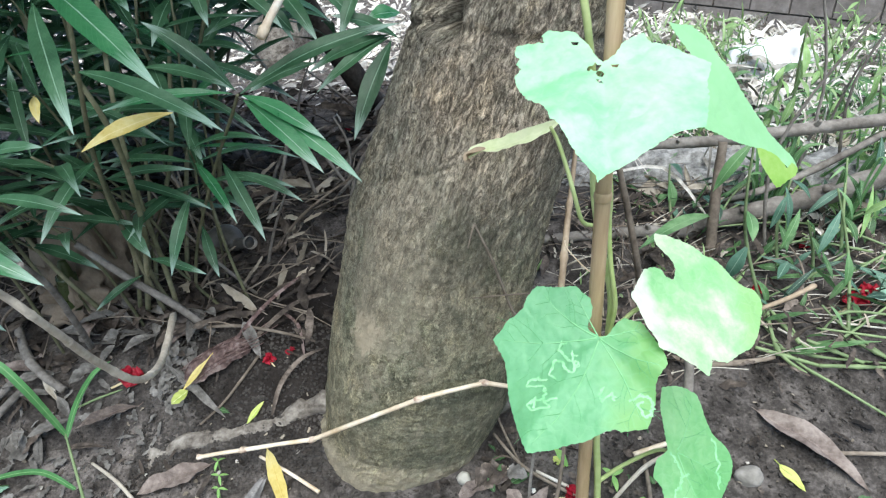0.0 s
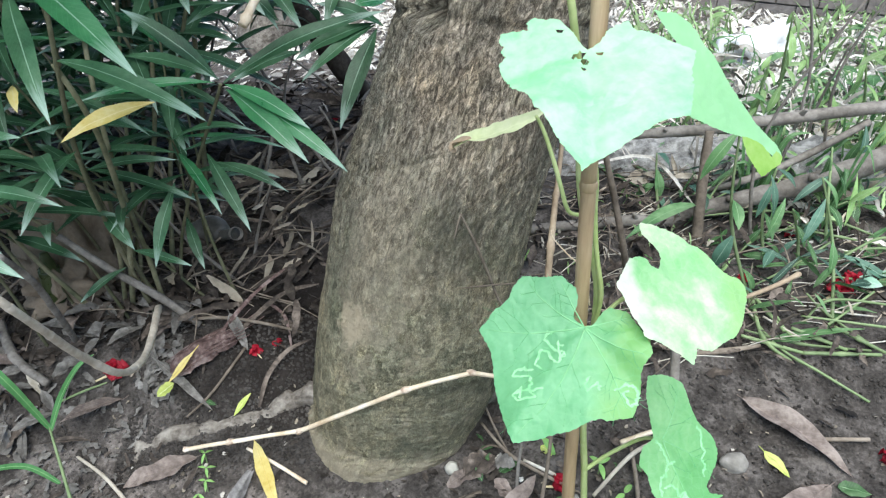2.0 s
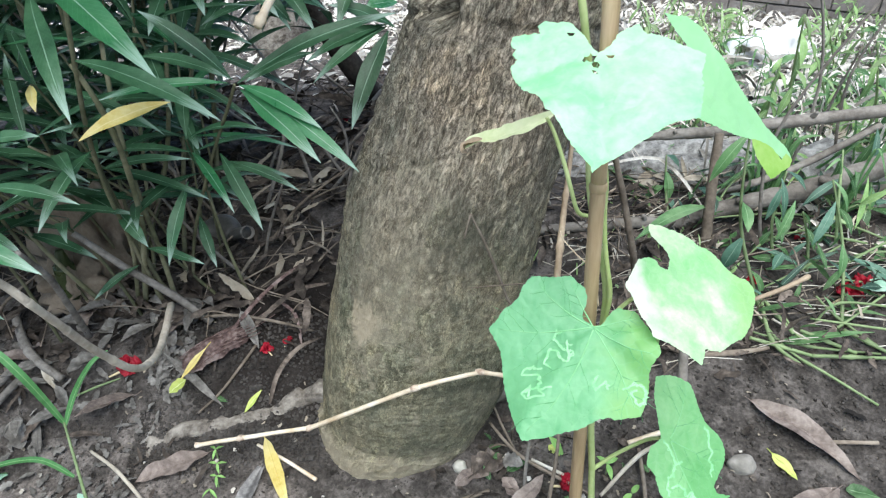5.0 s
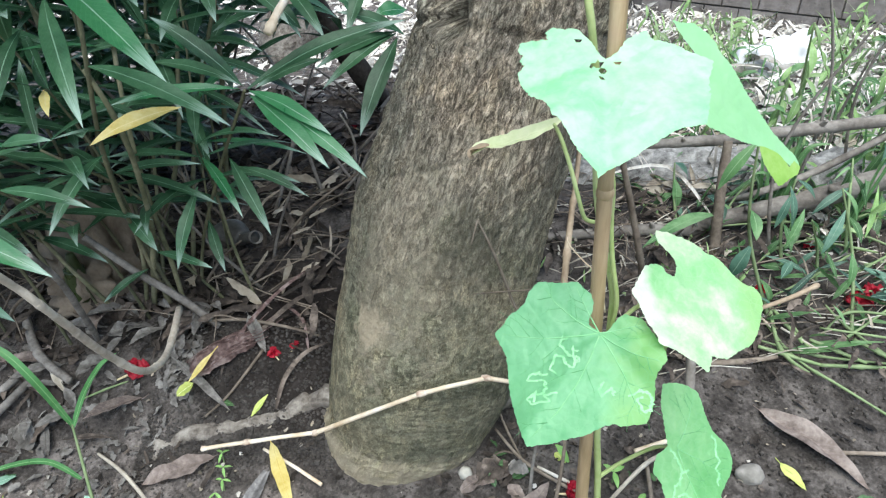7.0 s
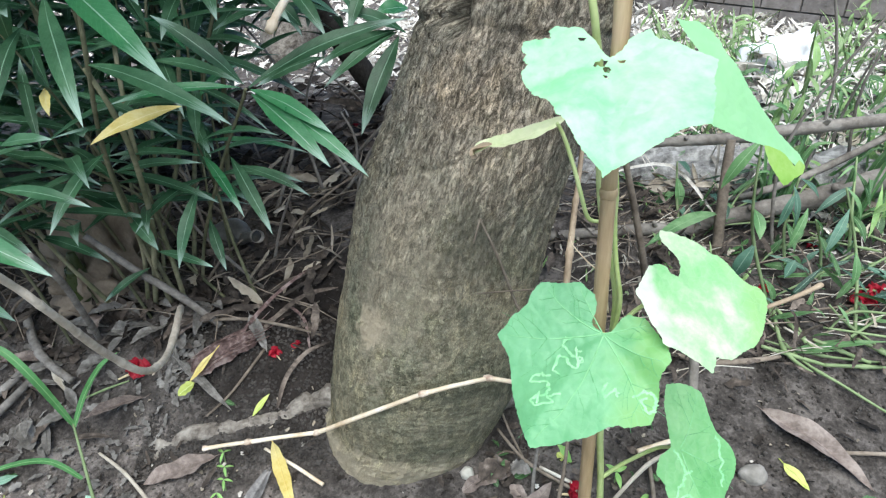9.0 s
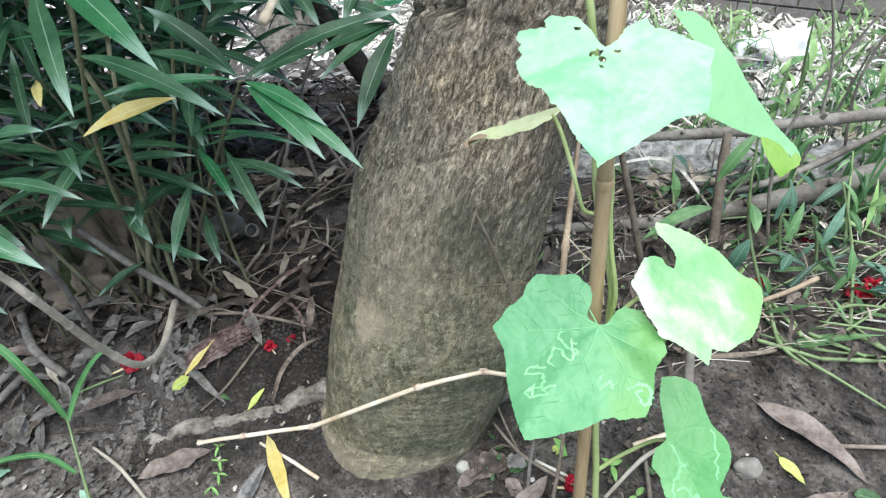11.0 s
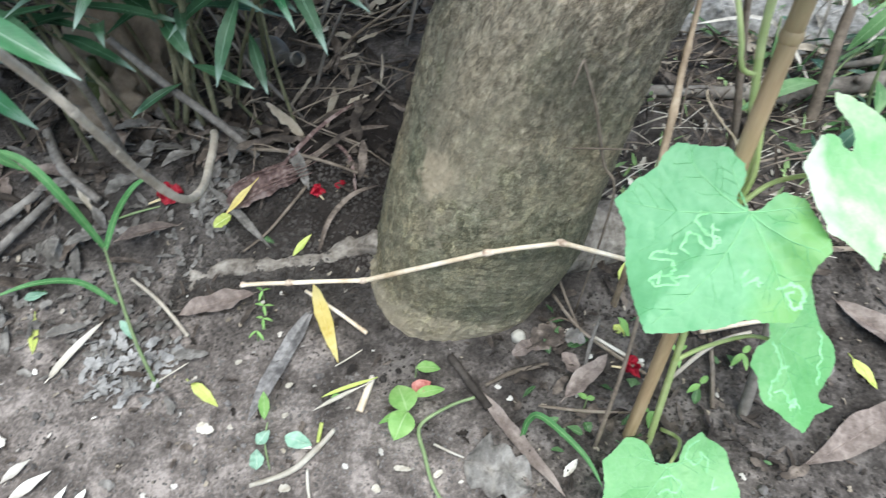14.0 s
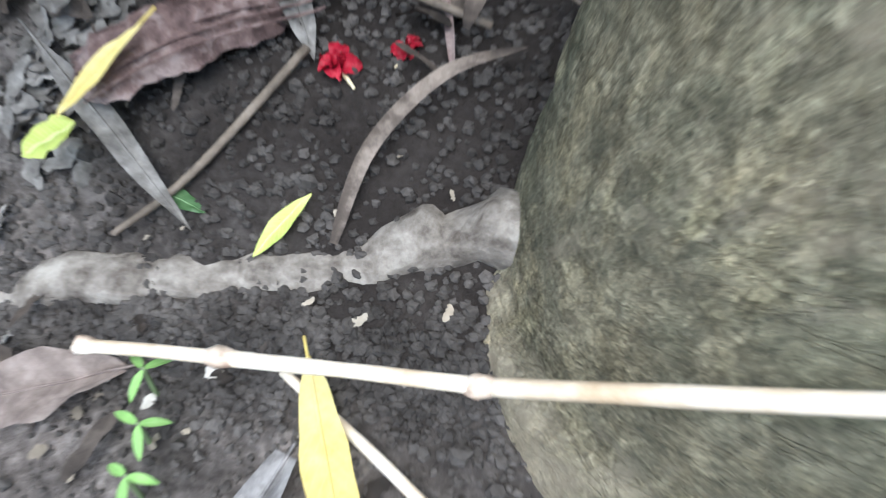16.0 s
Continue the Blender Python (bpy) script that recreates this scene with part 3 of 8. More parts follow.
# shade in the sunken side veins is painted as a darker green
SHADED_VEIN = material("leaf_side_vein", [(0.11, 0.365, 0.135), (0.15, 0.415, 0.175)], 60, 0.5, 0.2, 200, vary=0.02)
TRAIL = material("leaf_miner_trail", [(0.22, 0.55, 0.24), (0.36, 0.64, 0.36)], 80, 0.6, 0.2, 300, vary=0.02)
VINE_STEM = material("vine_stem", [(0.34, 0.43, 0.15), (0.52, 0.58, 0.28)], 40, 0.5, 0.3, 150, vary=0.06)
OLEANDER = add_midrib(material("oleander_leaf", [(0.024, 0.07, 0.031), (0.042, 0.11, 0.05), (0.078, 0.165, 0.084)], 18, 0.4, 0.2, 160, through_light=0.16, fine=0.25, vary=0.25, spec=0.38), (0.2, 0.33, 0.22), 0.05, tip=0.9)
OLEANDER_YOUNG = add_midrib(material("oleander_leaf_fresh", [(0.032, 0.145, 0.055), (0.055, 0.205, 0.078), (0.095, 0.27, 0.12)], 18, 0.3, 0.2, 160, through_light=0.2, fine=0.2, vary=0.12, spec=0.5), (0.28, 0.43, 0.31), 0.04, tip=0.9)
OLEANDER_STEM = material("oleander_stem", [(0.075, 0.078, 0.044), (0.14, 0.14, 0.08), (0.23, 0.215, 0.14)], 16, 0.8, 0.5, 120, fine=0.4, vary=0.25)
YELLOW_LEAF = add_midrib(material("yellow_leaf", [(0.58, 0.43, 0.09), (0.71, 0.58, 0.2), (0.79, 0.69, 0.33)], 30, 0.5, 0.3, 160, through_light=0.2, fine=0.3, vary=0.1), (0.76, 0.64, 0.32), 0.07, 18, 0.12)
LIME_LEAF = add_midrib(material("lime_leaf", [(0.4, 0.5, 0.1), (0.55, 0.62, 0.16), (0.66, 0.68, 0.24)], 30, 0.5, 0.3, 160, through_light=0.2, vary=0.1), (0.75, 0.78, 0.4), 0.08, 14, 0.15)
DEAD_LEAF = add_midrib(material("dead_leaf", [(0.12, 0.092, 0.08), (0.228, 0.182, 0.158), (0.37, 0.31, 0.275)], 30, 0.75, 0.6, 140, through_light=0.08, fine=0.6, vary=0.2), (0.36, 0.29, 0.25), 0.035, 12, 0.12)
GREY_LEAF = material("grey_dead_leaf", [(0.085, 0.078, 0.07), (0.165, 0.152, 0.138), (0.29, 0.272, 0.25)], 50, 0.8, 0.6, 160, fine=0.5, vary=0.15)
BARK_STRIP = material("grey_bark_strip", [(0.08, 0.074, 0.072), (0.17, 0.16, 0.155), (0.3, 0.285, 0.275)], 60, 0.85, 0.8, 170, fine=0.6, vary=0.05)
LITTER = material("litter", [(0.028, 0.022, 0.018), (0.075, 0.059, 0.048), (0.2, 0.163, 0.135)], 26, 0.85, 0.5, 120, fine=0.55, vary=0.42)
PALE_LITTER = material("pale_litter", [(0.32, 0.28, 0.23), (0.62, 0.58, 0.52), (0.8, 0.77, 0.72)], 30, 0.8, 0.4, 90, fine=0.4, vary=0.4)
WILTING = material("wilting_leaf", [(0.5, 0.58, 0.28), (0.68, 0.72, 0.46), (0.78, 0.76, 0.54)], 20, 0.5, 0.3, 150, through_light=0.25, vary=0.03)
GRASS = add_midrib(material("grass_blade", [(0.07, 0.21, 0.06), (0.115, 0.3, 0.1), (0.19, 0.4, 0.16)], 14, 0.45, 0.2, 120, through_light=0.3, vary=0.2, spec=0.4), (0.28, 0.5, 0.2), 0.1, 4, 0.0)
CANE = material("old_cane", [(0.2, 0.145, 0.095), (0.34, 0.26, 0.18), (0.45, 0.36, 0.26)], 22, 0.7, 0.4, 110, fine=0.4, vary=0.08)
DARK_WOOD = material("dark_wet_wood", [(0.022, 0.018, 0.015), (0.05, 0.042, 0.036), (0.1, 0.086, 0.075)], 18, 0.85, 0.7, 120, fine=0.5, vary=0.1, spec=0.2)
WEED = add_midrib(material("weed_leaf", [(0.055, 0.13, 0.045), (0.105, 0.215, 0.08), (0.24, 0.37, 0.18)], 16, 0.45, 0.25, 120, through_light=0.3, vary=0.3, spec=0.4), (0.28, 0.44, 0.22), 0.06, 12, 0.1)
WEED_BLUE = add_midrib(material("weed_leaf_underside", [(0.05, 0.115, 0.075), (0.095, 0.19, 0.13), (0.2, 0.3, 0.23)], 16, 0.5, 0.25, 120, through_light=0.2, vary=0.3, spec=0.4), (0.26, 0.38, 0.28), 0.06, 12, 0.1)
GREY_STICK = material("grey_dead_wood", [(0.12, 0.108, 0.095), (0.22, 0.2, 0.18), (0.33, 0.305, 0.275)], 26, 0.85, 0.6, 140, fine=0.5, vary=0.12, spec=0.2)
PALE_STRAW = material("bleached_straw", [(0.32, 0.28, 0.22), (0.5, 0.46, 0.39), (0.66, 0.63, 0.56)], 24, 0.75, 0.4, 120, fine=0.35, vary=0.2)
PALE_GREY = material("pale_grey_leaf", [(0.16, 0.153, 0.147), (0.27, 0.26, 0.25), (0.4, 0.39, 0.375)], 40, 0.8, 0.5, 150, fine=0.4, vary=0.2)
PALE_GREEN = add_midrib(material("blue_green_leaf", [(0.2, 0.38, 0.26), (0.33, 0.52, 0.39), (0.5, 0.64, 0.52)], 30, 0.5, 0.25, 160, through_light=0.2, vary=0.15), (0.5, 0.64, 0.52), 0.05, 8, 0.1)
FADED = material("faded_petal", [(0.42, 0.12, 0.1), (0.56, 0.24, 0.2), (0.68, 0.42, 0.36)], 40, 0.6, 0.4, 160, through_light=0.15)
GREEN_GLASS = material("olive_green_plastic", [(0.035, 0.05, 0.015), (0.06, 0.08, 0.028)], 20, 0.3, 0.15, 120, fine=0.3, vary=0.02, spec=0.5)
WEED_STEM = material("weed_stem", [(0.14, 0.2, 0.085), (0.25, 0.32, 0.16)], 30, 0.55, 0.3, 120, vary=0.2)
RED = material("red_petal", [(0.16, 0.002, 0.01), (0.32, 0.006, 0.022), (0.44, 0.025, 0.045)], 40, 0.5, 0.4, 160, through_light=0.15, vary=0.15)
SEEDLING = add_midrib(material("seedling_leaf", [(0.18, 0.4, 0.09), (0.29, 0.52, 0.15), (0.42, 0.63, 0.24)], 30, 0.45, 0.25, 160, through_light=0.3, vary=0.15), (0.4, 0.58, 0.26), 0.06, 8, 0.1)
FLOWER_TUBE = material("flower_tube", [(0.62, 0.5, 0.3), (0.75, 0.65, 0.42)], 40, 0.6, 0.2, 160)
STONE = material("stone", [(0.2, 0.185, 0.162), (0.29, 0.268, 0.24), (0.39, 0.365, 0.335)], 30, 0.8, 0.5, 160, fine=0.4, vary=0.12)
PEBBLE = material("pale_pebble", [(0.42, 0.39, 0.33), (0.62, 0.59, 0.52)], 60, 0.7, 0.5, 200, vary=0.08)
CONCRETE = material("weathered_concrete", [(0.11, 0.105, 0.1), (0.27, 0.262, 0.25), (0.44, 0.428, 0.41)], 70, 0.9, 0.8, 90, fine=0.4, vary=0.06, bump_dist=0.006)
BRICK = material("wall_brick", [(0.17, 0.15, 0.135), (0.25, 0.22, 0.2), (0.33, 0.3, 0.28)], 9, 0.9, 0.7, 50, fine=0.4, vary=0.15, bump_dist=0.006)
MORTAR = material("mortar", [(0.07, 0.065, 0.06), (0.13, 0.12, 0.11)], 14, 0.95, 0.7, 60)
SHEATH = material("dry_sheath", [(0.07, 0.042, 0.038), (0.155, 0.1, 0.09), (0.3, 0.23, 0.21)], 55, 0.6, 0.9, 150, fine=0.8, vary=0.08, bump_dist=0.004)
PLASTIC = material("white_scrap", [(0.75, 0.75, 0.76), (0.85, 0.85, 0.86)], 10, 0.5, 0.2, 60, vary=0.02)
CLOTH = material("dusty_cloth", [(0.14, 0.108, 0.08), (0.22, 0.174, 0.13), (0.31, 0.252, 0.194)], 14, 0.95, 0.5, 220, fine=0.3, vary=0.02)
BOTTLE = material("dusty_plastic", [(0.06, 0.056, 0.05), (0.14, 0.132, 0.12)], 30, 0.4, 0.3, 150, fine=0.4, vary=0.02)

# ---- ground ----
def spaced(a, b, step, grow, limit):
    out = [a + step * i for i in range(int(round((b - a) / step)) + 1)]
    s = step
    while out[-1] < limit:
        s *= grow
        out.append(out[-1] + s)
    return out


xs_right = [0.0045 * i for i in range(100)] + spaced(0.45, 1.0, 0.009, 1.25, 90)
xs = [-x for x in xs_right[:0:-1]] + xs_right
ys_far = [0.1 + 0.007 * i for i in range(43)] + [0.401 + 0.0042 * i for i in range(95)] + spaced(0.8, 1.25, 0.008, 1.12, 90)
ys_near = spaced(-0.1, 0.1, 0.03, 1.4, 60)
ys = [-y for y in ys_near[::-1]] + ys_far
V = [Vector((x, y, soil_z(x, y))) for y in ys for x in xs]
U = [(x, y) for y in ys for x in xs]
w = len(xs)
F = [(j * w + i, j * w + i + 1, (j + 1) * w + i + 1, (j + 1) * w + i) for j in range(len(ys) - 1) for i in range(w - 1)]
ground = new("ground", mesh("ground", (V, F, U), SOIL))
tagged(ground, "dark crumbly bare soil bank with scattered litter", "ground", kind="structure")

# ---- the tree ----
TRUNK = [(-0.05, -0.003, 0.637, 0.094), (-0.03, 0.002, 0.642, 0.099), (0.0, 0.0117, 0.652, 0.105), (0.03, 0.029, 0.658, 0.114), (0.08, 0.042, 0.662, 0.1205), (0.16, 0.05, 0.671, 0.1175),
         (0.3, 0.079, 0.704, 0.1185), (0.42, 0.118, 0.733, 0.114), (0.5, 0.147, 0.753, 0.113), (0.56, 0.168, 0.768, 0.112), (0.8, 0.25, 0.835, 0.102), (1.1, 0.35, 0.92, 0.094), (1.6, 0.52, 1.06, 0.083), (2.1, 0.68, 1.2, 0.06)]


def along(z, k):
    for a, b in zip(TRUNK, TRUNK[1:]):
        if z <= b[0]:
            return a[k] + (b[k] - a[k]) * (z - a[0]) / (b[0] - a[0])
    return TRUNK[-1][k]


def axis(z):
    return Vector((along(z, 1), along(z, 2), z))


def trunk_radius(z):
    return (along(z - 0.02, 3) + 2 * along(z, 3) + along(z + 0.02, 3)) / 4


SCAR = Vector((0.069, 0.674, 0.512))


def trunk_point(a, z):
    """A point of the bark at the angle a round the axis, with lumps, ropy ridges and cross wrinkles."""
    d = Vector((math.cos(a), math.sin(a), 0))
    c = axis(z)
    r = trunk_radius(z)
    q = Vector((d.x * 0.11, d.y * 0.11, z))
    up = smooth((z - 0.1) / 0.25)
    r += 0.004 * noise.noise(Vector((d.x, d.y, z * 5)) * 1.6)
    foot = z - 0.02 - 0.012 * noise.noise(Vector((d.x * 2.5, d.y * 2.5, 4.0)))
    r += 0.0045 * (1 - smooth(foot / 0.009 + 0.5)) + 0.0016 * noise.noise(Vector((d.x * 14, d.y * 14, z * 60))) * (1 - smooth(foot / 0.02))
    r += (0.0005 + 0.0016 * up) * noise.noise(Vector((q.x * 190, q.y * 190, q.z * 75)))
    r += 0.0007 * noise.noise(Vector((q.x * 70, q.y * 70, q.z * 170)))
    ridge = noise.ridged_multi_fractal(Vector((q.x * 190 + 8 * q.z, q.y * 190, q.z * 60)), 0.9, 2.0, 3, 1.0, 2.0)
    r -= (0.0002 + 0.0017 * up) * ridge
    # cross wrinkles low down, the collar below the old branch scar
    r += 0.0009 * (1 - up) * noise.noise(Vector((q.x * 22, q.y * 22, q.z * 130)))
    r -= 0.0052 * math.exp(-((z - 0.487 - 0.008 * math.sin(2 * a) - 0.006 * noise.noise(Vector((a * 3, 0, 0)))) / 0.005) ** 2)
    r -= 0.003 * math.exp(-((z - 0.36 + 0.02 * math.sin(a * 2 + 1)) / 0.004) ** 2) * smooth(-d.x * 1.5 + 0.3)
    p = c + d * r
    e = p - SCAR
    front = 1 if d.y < 0 else 0
    dent = math.exp(-(e.x / 0.012) ** 2 - (e.z / 0.024) ** 2) * front
    away = math.hypot(e.x / 0.034, e.z / 0.044)
    rim = math.exp(-away * away) * front
    rings = math.sin(away * 17 + 1.5 * noise.noise(p * 40)) * math.exp(-((away - 0.75) / 0.4) ** 2) * front
    return p + d * (0.009 * rim + 0.0014 * rings - 0.072 * dent)


NA, NZ = 360, 380
V, F, U = [], [], []
for i in range(NZ + 1):
    z = -0.05 + 0.0019 * i if i < 350 else 0.615 + (i - 350) * 0.049
    for k in range(NA):
        V.append(trunk_point(math.pi / 2 + 2 * math.pi * k / NA, z))
        U.append((0.72 * k / NA, z))
for i in range(NZ):
    for k in range(NA):
        a, b = i * NA + k, i * NA + (k + 1) % NA
        F.append((a, b, b + NA, a + NA))
F.append(tuple(range(NZ * NA, (NZ + 1) * NA)))
tree = thing("tree", lay((0.012, 0.652), 0), "leaning tree trunk with grey-brown ropy bark", "tree")
part("trunk", (V, F, U), BARK, tree)


def lumpy_root(points, radii, seed, label):
    shape = tube(points, radii, 60, 14, 0.0)
    V = []
    for v in shape[0]:
        v = Vector(v)
        V.append(v + Vector((noise.noise(v * 45 + Vector((seed, 0, 0))), noise.noise(v * 45 + Vector((0, seed, 9))), noise.noise(v * 38 + Vector((5, 0, seed))))) * 0.0035 + Vector((0, 0, 0.003 * noise.noise(v * 95) + 0.0015 * noise.noise(v * 260) - 0.006 * smooth(noise.noise(Vector((v.x * 34 + seed, v.y * 20, 2))) * 3 - 0.3))))
    return part("root", (V, shape[1], shape[2]), ROOT, tree, label)


lumpy_root([(-0.05, 0.64, 0.035), (-0.096, 0.650, 0.038), (-0.138, 0.637, 0.017), (-0.195, 0.628, 0.007), (-0.251, 0.620, -0.001), (-0.296, 0.612, -0.011), (-0.301, 0.581, -0.031)], [0.018, 0.014, 0.0112, 0.0108, 0.0108, 0.0105, 0.005], 1.0, "pale scuffed surface root")
lumpy_root([(0.07, 0.64, 0.06), (0.204, 0.686, 0.060), (0.250, 0.676, 0.038)], [0.05, 0.04, 0.012], 4.0, "pale buttress root half in the soil")
# ---- stake, sticks against the trunk ----
stake = thing("bamboo_stake", (0.205, 0.449, ground_z(0.205, 0.449)), "upright tan bamboo stake standing in the soil", "stake")
pole = spline([(0.2065, 0.4495, -0.05), (0.193, 0.445, 0.2), (0.181, 0.441, 0.4), (0.163, 0.435, 0.7), (0.15, 0.43, 0.95)], 80)
for a, b in ((0, 22), (22, 41), (41, 60), (60, 80)):
    part("cane_segment", tube([pole[k] for k in range(a, b + 1, 3)] + [pole[b]], [0.0062 - 0.000008 * a, 0.006 - 0.000008 * b], 20, 12, 0.06, (), a), BAMBOO, stake)
    if b < 80:
        part("cane_node", tube([pole[b] - Vector((0, 0, 0.004)), pole[b] - Vector((0, 0, 0.0015)), pole[b] + Vector((0, 0, 0.0015)), pole[b] + Vector((0, 0, 0.004))], [0.0058, 0.0067, 0.0067, 0.0057], 8, 12), BAMBOO, stake, "swollen ring joint of the cane")


def stick(name, points, radii, mat, label, n=24, joints=(), rough=0.15, group="", straight=False):
    return single(name, tube(points, radii, n, 9, rough, joints, len(points) * 1.7, straight), mat, label, "stick", group)


dry = [(-0.229, 0.583, 0.012), (-0.173, 0.580, 0.026), (-0.086, 0.572, 0.050), (-0.011, 0.548, 0.107), (0.041, 0.539, 0.139), (0.110, 0.544, 0.156), (0.160, 0.528, 0.158), (0.202, 0.501, 0.171)]
bent_stick = thing("dry_stick", dry[0], "bent tan dry stick with knobbly joints across the trunk foot", "stick")
cuts = [Vector(p) for p in (dry[0], dry[1], dry[2], dry[4], dry[5], dry[7])]
thick = [0.0025, 0.0026, 0.0027, 0.0026, 0.0024, 0.0021]
for k in range(5):
    mid = Vector(dry[3]) if k == 2 else cuts[k].lerp(cuts[k + 1], 0.5) + Vector((0, 0, 0.0012))
    mid = cuts[k].lerp(cuts[k + 1], 0.5).lerp(mid, 0.6)
    part("segment", tube([cuts[k], mid, cuts[k + 1]], [thick[k] * 1.1, thick[k] * 0.96, thick[k + 1]], 16, 9, 0.1, (), k), DRY_STICK, bent_stick)
    d = (cuts[k + 1] - cuts[k]).normalized() * 0.006
    part("knot", tube([cuts[k] - d * (k > 0), cuts[k] - d * 0.3, cuts[k] + d * 0.3, cuts[k] + d], [thick[k] * 0.95, thick[k] * 1.5, thick[k] * 1.35, thick[k] * 0.95], 12, 9, 0.3, (), k), KNOT, bent_stick, "knobbly reddish joint")
stick("upright_stick", [(0.201, 0.599, 0.017), (0.189, 0.572, 0.177), (0.195, 0.607, 0.255), (0.205, 0.652, 0.287), (0.215, 0.693, 0.321), (0.226, 0.738, 0.363)], [0.004, 0.0036, 0.0038, 0.003, 0.0028], CANE, "peeling upright dry cane beside the trunk", 40, (0.45, 0.7))
stick("upright_stick", [(0.325, 0.478, -0.003), (0.320, 0.501, 0.088), (0.326, 0.543, 0.152), (0.330, 0.569, 0.192)], [0.006, 0.0056, 0.005], BRANCH, "dark brown upright stick behind the hanging leaf", 20)
stick("upright_stick", [(0.366, 0.830, 0.086), (0.334, 0.770, 0.170), (0.310, 0.766, 0.248), (0.287, 0.756, 0.314), (0.274, 0.747, 0.360)], [0.005, 0.0048, 0.0042, 0.0035], TWIG, "thin dark upright twig behind the stake")
stick("leaning_twig", [(0.155, 0.584, 0.019), (0.155, 0.578, 0.188), (0.139, 0.587, 0.222), (0.116, 0.580, 0.284), (0.097, 0.584, 0.323)], [0.001, 0.0013, 0.0016, 0.0016, 0.001], TWIG, "thin bare twig leaning on the bark")
stick("leaning_twig", [(0.097, 0.584, 0.322), (0.091, 0.575, 0.300)], [0.001, 0.0006], TWIG, "short side shoot on the leaning twig", 6)
stick("thin_straw", [(0.096, 0.570, 0.245), (0.123, 0.579, 0.242), (0.163, 0.592, 0.237)], [0.0005, 0.0009, 0.0008], TWIG, "thin dry straw lying across the bark", 10)
stick("pale_stick", [(-0.112, 0.670, 0.486), (-0.105, 0.690, 0.502), (-0.092, 0.714, 0.526), (-0.073, 0.755, 0.561), (-0.042, 0.897, 0.616)], [0.0045, 0.0042, 0.004, 0.004], DRY_STICK, "pale snapped stick hanging in the shrub", 20, (0.1,))

# ---- the climbing vine ----
vine = thing("climbing_vine", (0.213, 0.445, ground_z(0.213, 0.445)), "green gourd vine climbing the bamboo stake", "vine")
part("stem", tube([(0.224, 0.441, -0.019), (0.212, 0.449, 0.117), (0.203, 0.445, 0.185), (0.205, 0.459, 0.274), (0.205, 0.468, 0.313), (0.194, 0.479, 0.355), (0.185, 0.487, 0.402), (0.178, 0.488, 0.469), (0.167, 0.481, 0.519), (0.160, 0.492, 0.561), (0.165, 0.521, 0.616)], [0.0035, 0.003, 0.003, 0.003, 0.0027], 60, 8, 0.1), VINE_STEM, vine)
part("stem", tube([(0.204, 0.456, 0.280), (0.207, 0.459, 0.308), (0.201, 0.466, 0.341), (0.197, 0.472, 0.374), (0.193, 0.468, 0.409), (0.186, 0.477, 0.447)], [0.0022, 0.0022, 0.002], 30, 8, 0.1), VINE_STEM, vine)
part("stem", tube([(0.187, 0.477, 0.372), (0.176, 0.474, 0.377), (0.169, 0.478, 0.396), (0.164, 0.493, 0.414), (0.157, 0.504, 0.433), (0.150, 0.504, 0.445)], [0.0016, 0.0018, 0.0018, 0.0017, 0.0014], 30, 8, 0.1), VINE_STEM, vine, "curved green side shoot")


def fold_slope(pleats, g):
    """The slope of a pleated blade in the direction g, between the creases given as (degrees, slope)."""
    ring = [(pleats[-1][0] - 360, pleats[-1][1]), *pleats, (pleats[0][0] + 360, pleats[0][1])]
    for (a, u), (b, v) in zip(ring, ring[1:]):
        if a <= g <= b:
            return u + (v - u) * (g - a) / (b - a)
    return 0.0


